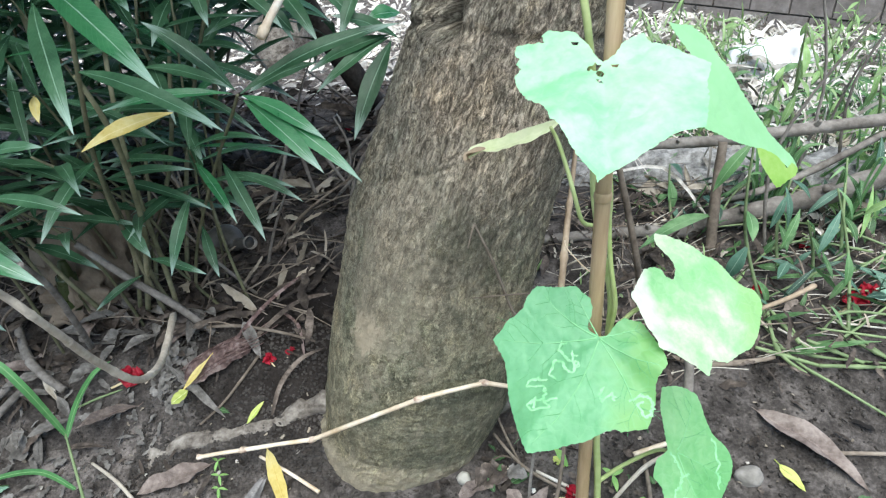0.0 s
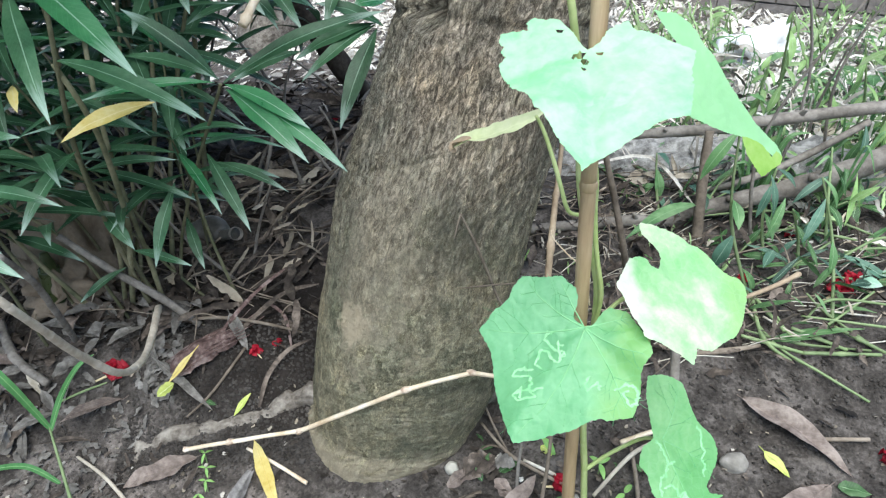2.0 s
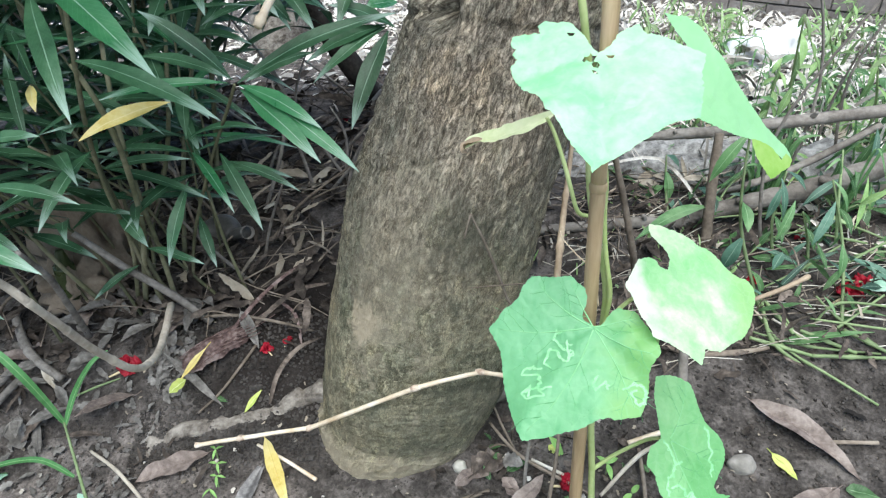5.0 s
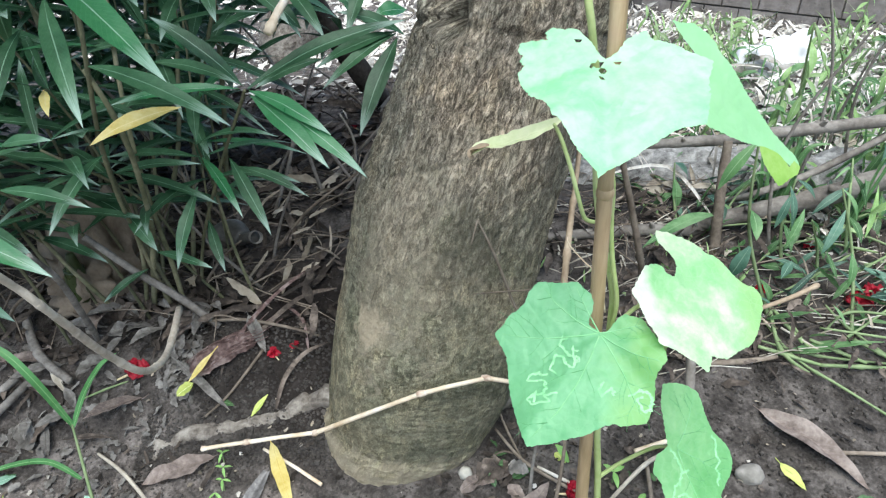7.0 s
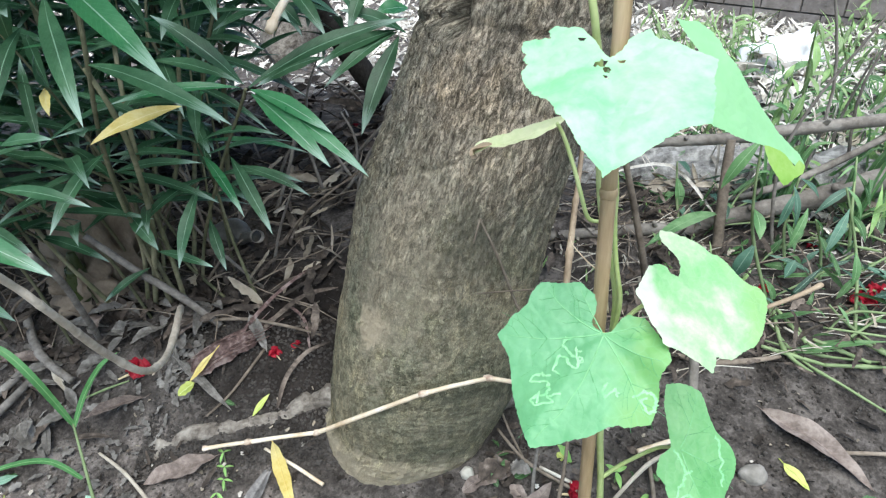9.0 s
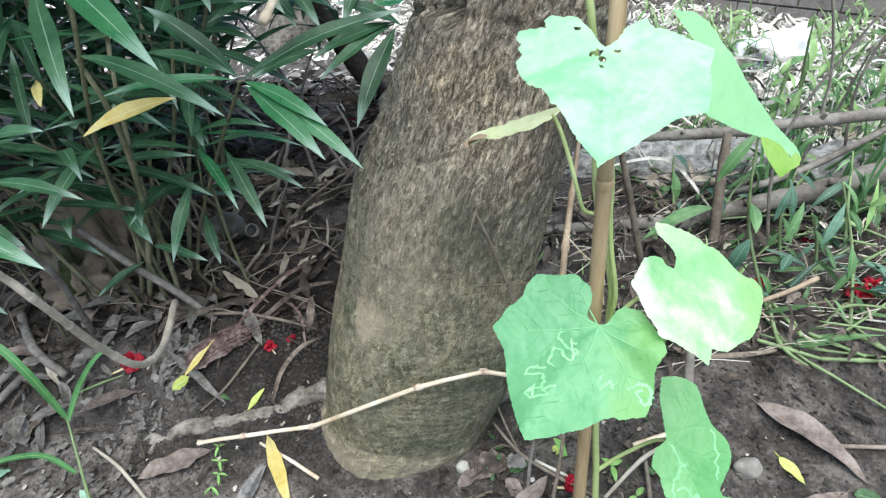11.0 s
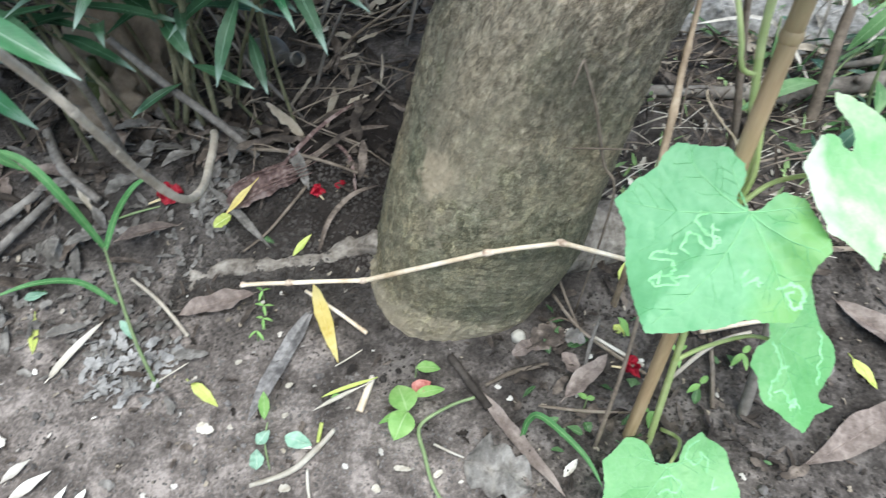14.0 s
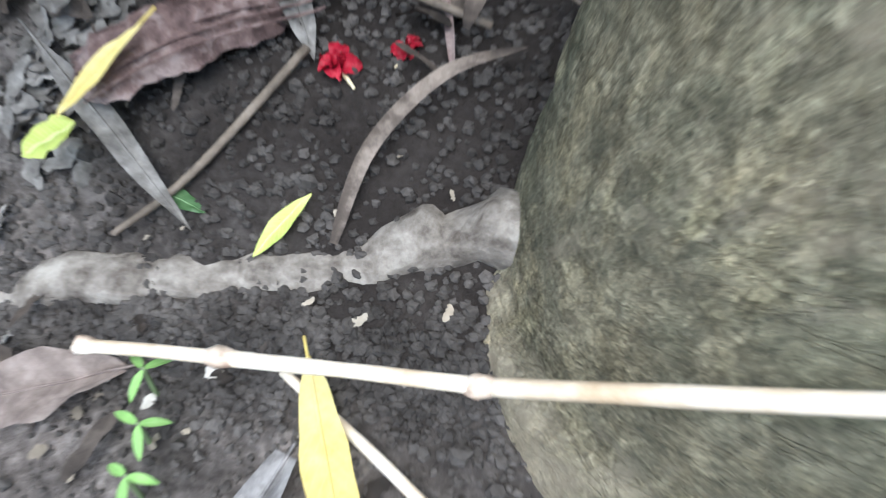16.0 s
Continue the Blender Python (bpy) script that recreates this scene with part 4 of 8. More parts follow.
def gourd_leaf(at, normal, down, outline, mat, label, size, droop, pleats, veins=(), seed=0, ripple=0.0012, petiole=None, trails=(), holes=(), gnaw=0.0):
    """A lobed leaf round its stalk end. outline: its edge in millimetres across and down the blade; pleats: creases from the stalk; veins: degrees of the main ribs."""
    at, n, a = Vector(at), Vector(normal).normalized(), Vector(down)
    a = (a - n * a.dot(n)).normalized()
    b = n.cross(a)
    corners = [Vector((x, y)) * 0.001 for x, y in outline]
    edge = []
    for i, p in enumerate(corners):
        q, before = corners[(i + 1) % len(corners)], corners[i - 1]
        edge.append(p * 0.8 + (before + q) * 0.1 if (p - before).angle(q - p, 0.0) < 0.6 else p * 0.95 + (before + q) * 0.025)
        steps = max(1, int((q - p).length / 0.0018))
        side = Vector((q.y - p.y, p.x - q.x)).normalized()
        for k in range(1, steps):
            e = p.lerp(q, k / steps)
            edge.append(e + side * ((0.0004 + gnaw) * noise.noise(Vector((e.x * 420, e.y * 420, seed))) + 0.0003 * math.sin(k * 2.1)))

    def place(p):
        r = p.length
        h = -droop * 0.35 * r * r / size
        if r > 1e-6:
            h += r * fold_slope(pleats, math.degrees(math.atan2(p.x, p.y)))
        h += ripple * (noise.noise(Vector((p.x * 60 + seed, p.y * 60, seed))) + 0.5 * noise.noise(Vector((p.x * 170, p.y * 170 + seed, 0))))
        h += ripple * 1.2 * (r / size) ** 2 * noise.noise(Vector((p.x * 34, p.y * 34, seed * 2.0)))
        return at + b * p.x + a * p.y + n * h

    lo = Vector((min(p.x for p in edge), min(p.y for p in edge)))
    hi = Vector((max(p.x for p in edge), max(p.y for p in edge)))
    inner, step = [], 0.0026
    for j in range(int((hi.y - lo.y) / step) + 1):
        for i in range(int((hi.x - lo.x) / step) + 1):
            p = lo + Vector(((i + 0.5 * (j % 2)) * step, j * step))
            if min((p - e).length_squared for e in edge) > 1.4e-6:
                inner.append(p)
    count = len(edge)
    points, _, faces, *_ = delaunay_2d_cdt(edge + inner, [], [tuple(range(count))], 1, 1e-6)
    V = [place(p) for p in points]
    U = [(0.5 + p.x / size * 0.5, 0.5 + p.y / size * 0.5) for p in points]
    F = []
    for f in faces:
        c = sum((points[i] for i in f), Vector((0, 0))) / len(f)
        if all(math.hypot(c.x * 1000 - hx, c.y * 1000 - hy) > hr * (1 + 0.4 * noise.noise(Vector((c.x, c.y, 0)) * 900)) for hx, hy, hr in holes):
            F.append(tuple(f))
    if sum(((V[f[1]] - V[f[0]]).cross(V[f[2]] - V[f[0]])).dot(n) for f in F) < 0:
        F = [f[::-1] for f in F]
    blade_ob = part("leaf", (V, F, U), mat, vine, label)
    up = n * 0.00005
    ribs, sides = [], []
    r = random.Random(seed)
    for g, length in veins:
        u = Vector((math.sin(radians(g)), math.cos(radians(g)))) * length * 0.001
        bow = Vector((u.y, -u.x)) * r.uniform(-0.08, 0.08)
        path = [u * s + bow * (4 * s * (1 - s)) + Vector((u.y, -u.x)) * 0.02 * noise.noise(Vector((s * 7, g, seed))) for s in (0.02, 0.15, 0.3, 0.45, 0.6, 0.75, 0.9, 1.0)]
        ribs.append(tube([place(p) + up for p in path], [0.0006, 0.00036, 0.00016], 20, 5))
        for s in (r.uniform(0.2, 0.34), r.uniform(0.42, 0.56), r.uniform(0.62, 0.72), r.uniform(0.78, 0.86)):
            q = path[0].lerp(path[-1], s) + bow * (4 * s * (1 - s))
            for sg in (-1, 1):
                if r.random() < 0.42:
                    continue
                reach = length * 0.001 * r.uniform(0.34, 0.6) * (1.2 - 0.7 * s)
                w0 = radians(g + sg * r.uniform(40, 52))
                w1 = radians(g + sg * r.uniform(18, 38))
                m = q + Vector((math.sin(w0), math.cos(w0))) * reach * 0.55
                e = m + Vector((math.sin(w1), math.cos(w1))) * reach * 0.55
                sides.append(tube([place(q) + up, place(q.lerp(m, 0.5)) + up, place(m) + up, place(e) + up], [0.00026, 0.0002, 0.00008], 12, 4))
                w2 = radians(g + sg * r.uniform(60, 100))
                sides.append(tube([place(m) + up, place(m + Vector((math.sin(w2), math.cos(w2))) * reach * 0.4) + up], [0.00016, 0.00007], 4, 4))
    if sides:
        part("side_vein", together(sides), SHADED_VEIN if mat is VINE_LEAF or mat is VINE_YELLOWING else VEIN, blade_ob, "fine branching side veins, darkened like shaded grooves")
        part("vein", together(ribs), VEIN, blade_ob, "thin paler main veins")
    for path in trails:
        for turn in (0.0, 3.7):
            line = []
            for k in range(len(path) * 4 - 3):
                p = Vector(path[k // 4]).lerp(Vector(path[min(k // 4 + 1, len(path) - 1)]), (k % 4) / 4) * 0.001
                p += Vector((noise.noise(Vector((k * 0.7 + turn, seed, 1))), noise.noise(Vector((k * 0.7 + turn, seed, 7))))) * (0.0014 + 0.0005 * turn)
                line.append(place(p) + n * 0.0004)
            part("miner_trail", ribbon(line, 0.0013 - 0.0001 * turn, n, 0.0, "even", len(line) * 2, 2), TRAIL, blade_ob, "pale winding leaf-miner trail")
    if petiole:
        part("petiole", tube([*petiole, at - n * 0.0012], [0.0022, 0.0019, 0.0016], 14, 7), VINE_STEM, vine)
    return blade_ob


gourd_leaf((0.1754, 0.3888, 0.3257), (-0.282, -0.592, 0.755), (-0.125, -0.758, -0.64),
           [(-4, -3.1), (-7.6, -6.3), (-7.7, -10.3), (-5, -17.4), (-5.1, -23.6), (-6.4, -28.6), (-11.3, -32), (-17.6, -37.9), (-25.9, -36.2), (-47.3, -38.1), (-54.7, -27.4), (-55.3, -21.8), (-61.6, -15.4), (-67.2, -12.1), (-72.1, -3.6), (-78.6, 2.6), (-68.6, 17.9), (-66.5, 28), (-65.3, 37.9), (-61.4, 50.8), (-56.3, 63.1), (-51.8, 72.9), (-45.3, 83.8), (-36.5, 81.4), (-28.8, 80.1), (-17.6, 75.6), (-6.4, 72.6), (4.6, 65.6), (12.5, 62.7), (16.1, 64.5), (22.6, 62.4), (32.7, 60.3), (35.7, 52.6), (38.3, 40.1), (38, 32.9), (38.8, 27.4), (46.3, 16.4), (44.2, 9.6), (39.5, 1.5), (33.9, -6.4), (28.3, -12.9), (22.5, -13.1), (16.7, -14.5), (11.7, -10.7), (6.2, -2.6), (2.4, -0.1)],
           VINE_YELLOWING, "lobed green gourd leaf with pale leaf-miner scribbles", 0.1, 0.25, [(-150, 0.12), (-95, 0), (-60, -0.1), (-33, 0.1), (5, 0.12), (40, -0.02), (62, 0.1), (95, 0), (140, 0.12)], veins=((-128, 52), (-88, 72), (-29, 88), (28, 62), (66, 44), (105, 30), (-152, 36)), seed=2, petiole=[(0.208, 0.454, 0.265), (0.202, 0.454, 0.277)],
           trails=[[(-22.7, 5.2), (-26.8, 4.5), (-28, 9.3), (-21.1, 16.8), (-13.6, 18.8), (-17.6, 26.4), (-23.1, 23.2), (-25.2, 18.4), (-30.7, 16.5), (-34.1, 28), (-29.6, 30.3)], [(-14.7, 14.4), (-19, 11.6), (-15.7, 23.9)], [(-35.8, 32.3), (-42.4, 30.8), (-48.9, 31.9), (-50.6, 36.2), (-37.5, 36.5), (-35.7, 42.7), (-38.7, 46.8), (-45.1, 46.8), (-49, 50.9), (-44.3, 54.2), (-32.1, 50.9), (-36.5, 47.7), (-27.3, 44.8)], [(-46.1, 49.7), (-43.1, 45.6), (-43.3, 52.1)], [(4, 36.1), (1.1, 41.4), (3.4, 45.1), (9.6, 38.7), (11.5, 44.3)], [(20.7, 43.5), (28.1, 38.9), (33.6, 39.2), (36.5, 43.8), (35.3, 49.6), (31.7, 53), (26.2, 44.8), (29.9, 42.6)]])
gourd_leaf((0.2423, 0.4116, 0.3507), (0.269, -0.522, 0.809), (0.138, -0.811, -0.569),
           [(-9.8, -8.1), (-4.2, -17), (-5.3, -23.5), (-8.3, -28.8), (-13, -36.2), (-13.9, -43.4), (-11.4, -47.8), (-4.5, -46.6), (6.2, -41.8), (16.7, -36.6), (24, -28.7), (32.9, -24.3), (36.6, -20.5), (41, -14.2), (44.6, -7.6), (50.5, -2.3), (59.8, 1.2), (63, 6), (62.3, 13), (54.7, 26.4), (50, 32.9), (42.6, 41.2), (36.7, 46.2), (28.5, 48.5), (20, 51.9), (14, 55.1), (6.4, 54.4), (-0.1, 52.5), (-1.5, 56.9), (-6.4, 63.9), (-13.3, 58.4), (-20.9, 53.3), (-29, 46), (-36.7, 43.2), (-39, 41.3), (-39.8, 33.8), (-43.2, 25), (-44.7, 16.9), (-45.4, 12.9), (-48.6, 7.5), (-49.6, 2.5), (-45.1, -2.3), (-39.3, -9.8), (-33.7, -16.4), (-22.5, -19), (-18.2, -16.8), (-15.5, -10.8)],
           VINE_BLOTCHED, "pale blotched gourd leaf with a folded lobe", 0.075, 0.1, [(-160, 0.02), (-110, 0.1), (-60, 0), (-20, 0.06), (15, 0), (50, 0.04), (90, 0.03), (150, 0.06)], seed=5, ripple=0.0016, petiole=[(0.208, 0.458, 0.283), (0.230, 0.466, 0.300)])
gourd_leaf((0.267, 0.4209, 0.1808), (0.15, -0.58, 0.8), (0.068, -0.802, -0.594),
           [(-7.7, -2.3), (-7.2, -19.5), (-5.8, -39), (-0.2, -56.6), (12.4, -57.7), (23, -54.7), (31.8, -48.7), (33.5, -39.9), (34.3, -27.2), (35.7, -18.2), (38.7, -11.3), (46.6, -4.8), (51.5, 2.7), (53.1, 12.3), (48.5, 23.8), (39.5, 32.8), (33.2, 40.4), (34.3, 45.5), (49.4, 48.4), (34.6, 53.4), (27, 55.5), (21.4, 62.2), (13.6, 69.1), (6.6, 64.5), (0.1, 59.5), (-6.3, 53.7), (-15.2, 48.9), (-18.9, 42.3), (-19.7, 33.3), (-20.8, 26.4), (-25.8, 19.2), (-23.7, 12.5), (-19.7, 4.4), (-12.1, 0.7)],
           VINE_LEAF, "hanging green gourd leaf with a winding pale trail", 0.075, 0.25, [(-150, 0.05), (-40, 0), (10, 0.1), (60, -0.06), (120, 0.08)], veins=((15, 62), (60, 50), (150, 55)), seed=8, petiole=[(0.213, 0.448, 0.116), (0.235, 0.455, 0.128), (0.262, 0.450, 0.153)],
           trails=[[(-6.5, -0.4), (-2.7, 7), (-1, 15.1), (0.5, 19.9), (6.3, 18.4), (-0.8, 21.1), (-4.9, 28.6), (-9.4, 31), (-11.8, 38.5), (-11.6, 45.2)], [(-8.4, 38.8), (-2.2, 37), (2, 41), (3, 46.5), (8.2, 43.3), (8.7, 47.9), (3.1, 50.9), (8.4, 44.7), (13.4, 50.9)], [(35.4, -10), (39, -2.7), (35.8, 6.7), (39.2, 11.6), (34.8, 18.4), (37.4, 23.2), (31.9, 30.1)]])
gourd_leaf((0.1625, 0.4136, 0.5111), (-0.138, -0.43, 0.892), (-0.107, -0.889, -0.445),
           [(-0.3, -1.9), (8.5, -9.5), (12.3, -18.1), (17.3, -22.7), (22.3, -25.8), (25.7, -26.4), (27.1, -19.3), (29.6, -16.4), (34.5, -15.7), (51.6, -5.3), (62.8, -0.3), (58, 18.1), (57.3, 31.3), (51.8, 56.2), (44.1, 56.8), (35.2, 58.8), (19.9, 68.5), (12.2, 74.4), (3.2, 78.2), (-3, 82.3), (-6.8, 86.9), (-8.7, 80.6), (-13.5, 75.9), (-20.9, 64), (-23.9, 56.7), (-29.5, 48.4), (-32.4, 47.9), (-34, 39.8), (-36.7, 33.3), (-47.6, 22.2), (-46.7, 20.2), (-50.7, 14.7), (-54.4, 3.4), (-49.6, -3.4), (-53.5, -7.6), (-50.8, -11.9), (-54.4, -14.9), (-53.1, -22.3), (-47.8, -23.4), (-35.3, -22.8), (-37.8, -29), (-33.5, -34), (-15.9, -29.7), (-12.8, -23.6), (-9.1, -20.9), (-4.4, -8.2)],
           VINE_GLARE, "large gourd leaf with pale painted glare and a gnawed edge", 0.1, 0.25, [(-150, 0.12), (-110, 0.05), (-75, -0.08), (-35, 0.08), (0, -0.06), (40, 0.07), (75, 0), (120, 0.1)], seed=11, ripple=0.0014, gnaw=0.0006, petiole=[(0.178, 0.486, 0.465), (0.177, 0.486, 0.486)], holes=((-5.4, 1.6, 3.1), (-2.7, 7.3, 2.2), (-7.7, 1.7, 2.2), (-2.6, 13.8, 1.4), (6.9, 0.7, 1.8), (-16.7, -20.2, 1.8)))
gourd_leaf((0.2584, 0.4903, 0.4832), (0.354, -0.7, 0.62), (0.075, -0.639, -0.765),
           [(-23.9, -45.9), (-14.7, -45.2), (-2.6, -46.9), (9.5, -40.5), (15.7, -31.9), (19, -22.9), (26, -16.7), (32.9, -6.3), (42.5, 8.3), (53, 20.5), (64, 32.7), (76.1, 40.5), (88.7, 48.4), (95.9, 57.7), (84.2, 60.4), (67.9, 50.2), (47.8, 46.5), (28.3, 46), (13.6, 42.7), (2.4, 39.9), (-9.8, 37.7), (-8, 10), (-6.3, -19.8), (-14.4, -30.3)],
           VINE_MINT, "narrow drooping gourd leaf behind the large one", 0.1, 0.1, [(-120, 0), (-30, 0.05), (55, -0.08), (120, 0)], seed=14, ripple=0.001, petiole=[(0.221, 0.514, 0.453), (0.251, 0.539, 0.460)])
gourd_leaf((0.2162, 0.3858, 0.0395), (-0.1, -0.45, 0.88), (0.05, -0.85, -0.45),
           [(-10.8, -2.3), (-12.5, -10.7), (-16, -20), (-25.4, -25.1), (-34.9, -25.8), (-47.1, -12.7), (-56.8, -4.6), (-55.4, 16.7), (-59.1, 37.3), (-55.2, 55.2), (-40, 64.6), (-24.5, 60.6), (-8.3, 74.5), (8.7, 67.2), (28, 57.9), (50.7, 46.7), (60.9, 19.7), (57.5, 5.5), (53.7, -4.8), (52.4, -16.4), (45.9, -23), (36.7, -27), (32.4, -32.9), (17.5, -22.9), (13.3, -15.4), (9.5, -5.5)],
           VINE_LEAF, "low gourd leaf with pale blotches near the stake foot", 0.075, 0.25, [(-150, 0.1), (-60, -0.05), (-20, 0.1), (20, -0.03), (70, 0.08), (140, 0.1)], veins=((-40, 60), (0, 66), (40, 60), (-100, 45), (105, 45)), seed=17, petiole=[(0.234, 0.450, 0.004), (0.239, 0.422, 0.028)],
           trails=[[(29.5, -24.9), (19.6, -19.3), (15.8, -9.4), (23.3, -3), (30.7, -9.3), (28.8, -15.3), (35.3, -8.8), (33.5, 3.1)], [(-7.7, 9.2), (2.1, 5.9), (11, 12.1), (6, 20.9), (-3.7, 18.1), (-11.1, 22.5)], [(42.8, 13.7), (35.8, 16.7), (39.7, 7.1)]])
wilt = ribbon([(0.158, 0.511, 0.447), (0.137, 0.517, 0.433), (0.114, 0.531, 0.419), (0.098, 0.539, 0.413), (0.085, 0.545, 0.403)], 0.018, (0.2, -0.6, 0.75), 0.5, "petal", 30, 8, 0.5)
wilt = ([Vector(v) + Vector((0, 0, 0.0022 * noise.noise(Vector(v) * 130))) for v in wilt[0]], wilt[1], wilt[2])
wilting = part("leaf", wilt, WILTING, vine, "edge-on wilting gourd leaf with a dry brown tip")
part("dry_tip", ribbon([(0.102, 0.534, 0.417), (0.095, 0.537, 0.413), (0.088, 0.540, 0.408), (0.090, 0.539, 0.403)], 0.009, (0.2, -0.6, 0.75), 0.7, "petal", 12, 6, 1.5), CANE, wilting, "curled brown leaf tip")
gourd_leaf((0.3148, 0.4689, 0.4246), (0.3, -0.8, 0.5), (0.075, -0.639, -0.765), [(-15.1, -13.8), (-13.8, -6.1), (-10.8, 1.1), (-5.8, 9.2), (-0.8, 17), (4.6, 15.1), (9.8, 11.6), (20.9, 6.1), (23.7, 0.3), (17.7, -3.9), (12.5, 1.5), (8.5, -2.8), (2.5, -8.7), (-6.3, -12.3)],
           FRESH_LEAF, "folded yellow-green underside of the drooping leaf", 0.04, 0.1, [(-90, 0), (0, 0.1), (90, 0)], seed=21, ripple=0.0006)
part("tendril", tube([(0.200, 0.463, 0.294), (0.196, 0.477, 0.319), (0.182, 0.484, 0.332), (0.170, 0.490, 0.344), (0.168, 0.494, 0.350)], [0.0007, 0.0005], 20, 5), DRY_STICK, vine, "thin dry tendril")

# ---- oleander shrub ----
shrub = thing("oleander_shrub", lay((-0.36, 0.86), 0), "dense oleander shrub with narrow dark green leaves", "shrub")


def shrub_stem(points, r=0.004):
    part("stem", tube(points, [r * 0.66, r * 0.56, r * 0.45], 24, 7, 0.15), OLEANDER_STEM, shrub)


def shrub_leaf(base, tip, width, mat=None, sag=0.08, up=(0.05, -0.55, 0.8), fold=0.22, label=""):
    k = len(shrub.children)
    part("leaf", blade(base, tip, width * 0.84, up, sag, fold, "lance", 16, 4, 0.06, seed=k, ragged=0.07), mat or OLEANDER, shrub, label)


shrub_stem([(-0.329, 0.793, 0.066), (-0.335, 0.765, 0.168), (-0.337, 0.740, 0.271), (-0.321, 0.696, 0.359), (-0.292, 0.656, 0.455), (-0.283, 0.656, 0.542)], 0.005)
shrub_stem([(-0.314, 0.796, 0.068), (-0.312, 0.777, 0.170), (-0.322, 0.771, 0.288), (-0.321, 0.766, 0.384), (-0.321, 0.778, 0.472), (-0.323, 0.799, 0.553)], 0.0055)
shrub_stem([(-0.305, 0.835, 0.078), (-0.281, 0.826, 0.179), (-0.221, 0.780, 0.307), (-0.172, 0.735, 0.393), (-0.157, 0.714, 0.418)], 0.004)
shrub_stem([(-0.398, 0.868, 0.079), (-0.342, 0.923, 0.254), (-0.320, 0.944, 0.400), (-0.306, 0.957, 0.532)], 0.006)
shrub_stem([(-0.325, 0.861, 0.083), (-0.336, 0.970, 0.236), (-0.298, 1.002, 0.404), (-0.255, 1.011, 0.528)], 0.006)
shrub_stem([(-0.416, 0.800, 0.062), (-0.460, 0.770, 0.175), (-0.480, 0.756, 0.256), (-0.499, 0.752, 0.355)], 0.005)
shrub_stem([(-0.432, 0.759, 0.051), (-0.445, 0.745, 0.128), (-0.465, 0.733, 0.212), (-0.479, 0.717, 0.289)], 0.0045)
shrub_stem([(-0.217, 0.740, 0.063), (-0.282, 0.774, 0.079), (-0.330, 0.793, 0.115), (-0.370, 0.831, 0.186), (-0.390, 0.865, 0.250)], 0.006)
shrub_stem([(-0.354, 0.816, 0.070), (-0.382, 0.911, 0.165), (-0.384, 0.964, 0.329), (-0.368, 0.990, 0.485)], 0.005)
shrub_stem([(-0.36, 0.795, 0.08), (-0.331, 0.765, 0.17), (-0.308, 0.740, 0.244), (-0.284, 0.680, 0.375), (-0.298, 0.660, 0.452)], 0.0062)
shrub_stem([(-0.373, 0.797, 0.072), (-0.34, 0.76, 0.193), (-0.33, 0.72, 0.284), (-0.325, 0.70, 0.362)], 0.0048)
shrub_leaf((-0.243, 0.538, 0.555), (-0.124, 0.446, 0.490), 0.027, OLEANDER_YOUNG, 0.05)
shrub_leaf((-0.241, 0.528, 0.534), (-0.175, 0.422, 0.465), 0.019, None, 0.06)
shrub_leaf((-0.154, 0.715, 0.419), (0.019, 0.801, 0.480), 0.026)
shrub_leaf((-0.152, 0.714, 0.418), (-0.055, 0.661, 0.384), 0.023, OLEANDER_YOUNG)
shrub_leaf((-0.151, 0.711, 0.413), (-0.055, 0.635, 0.357), 0.026, OLEANDER_YOUNG)
shrub_leaf((-0.147, 0.712, 0.414), (-0.017, 0.640, 0.345), 0.024, OLEANDER_YOUNG)
shrub_leaf((-0.160, 0.716, 0.423), (-0.249, 0.721, 0.494), 0.024)
shrub_leaf((-0.163, 0.715, 0.419), (-0.285, 0.668, 0.413), 0.018, OLEANDER_YOUNG)
shrub_leaf((-0.293, 0.656, 0.456), (-0.135, 0.588, 0.416), 0.024)
shrub_leaf((-0.215, 0.676, 0.409), (-0.289, 0.619, 0.386), 0.025, YELLOW_LEAF, label="yellowed oleander leaf")
shrub_leaf((-0.001, 0.917, 0.441), (-0.046, 0.815, 0.333), 0.032)
shrub_leaf((-0.197, 0.746, 0.328), (-0.135, 0.666, 0.263), 0.02)
shrub_leaf((-0.251, 0.767, 0.282), (-0.268, 0.700, 0.197), 0.02)
shrub_leaf((-0.256, 0.792, 0.222), (-0.226, 0.742, 0.170), 0.017)
shrub_leaf((-0.319, 0.692, 0.351), (-0.342, 0.595, 0.297), 0.021)
shrub_leaf((-0.342, 0.752, 0.250), (-0.293, 0.711, 0.217), 0.021)
shrub_leaf((-0.411, 0.542, 0.336), (-0.288, 0.506, 0.301), 0.026, OLEANDER_YOUNG)
shrub_leaf((-0.451, 0.541, 0.309), (-0.373, 0.549, 0.222), 0.024, OLEANDER_YOUNG)
shrub_leaf((-0.438, 0.515, 0.338), (-0.382, 0.550, 0.284), 0.026, OLEANDER_YOUNG)
shrub_leaf((-0.194, 0.760, 0.312), (-0.100, 0.723, 0.287), 0.014)
shrub_leaf((-0.340, 0.738, 0.310), (-0.223, 0.724, 0.328), 0.016)
shrub_leaf((-0.313, 0.746, 0.197), (-0.231, 0.718, 0.189), 0.015)
shrub_leaf((-0.337, 0.762, 0.163), (-0.394, 0.732, 0.126), 0.014)
shrub_leaf((-0.366, 0.600, 0.390), (-0.302, 0.583, 0.403), 0.018)
shrub_leaf((-0.380, 0.599, 0.346), (-0.276, 0.572, 0.339), 0.017)
shrub_leaf((-0.262, 0.863, 0.506), (-0.273, 0.791, 0.455), 0.021)
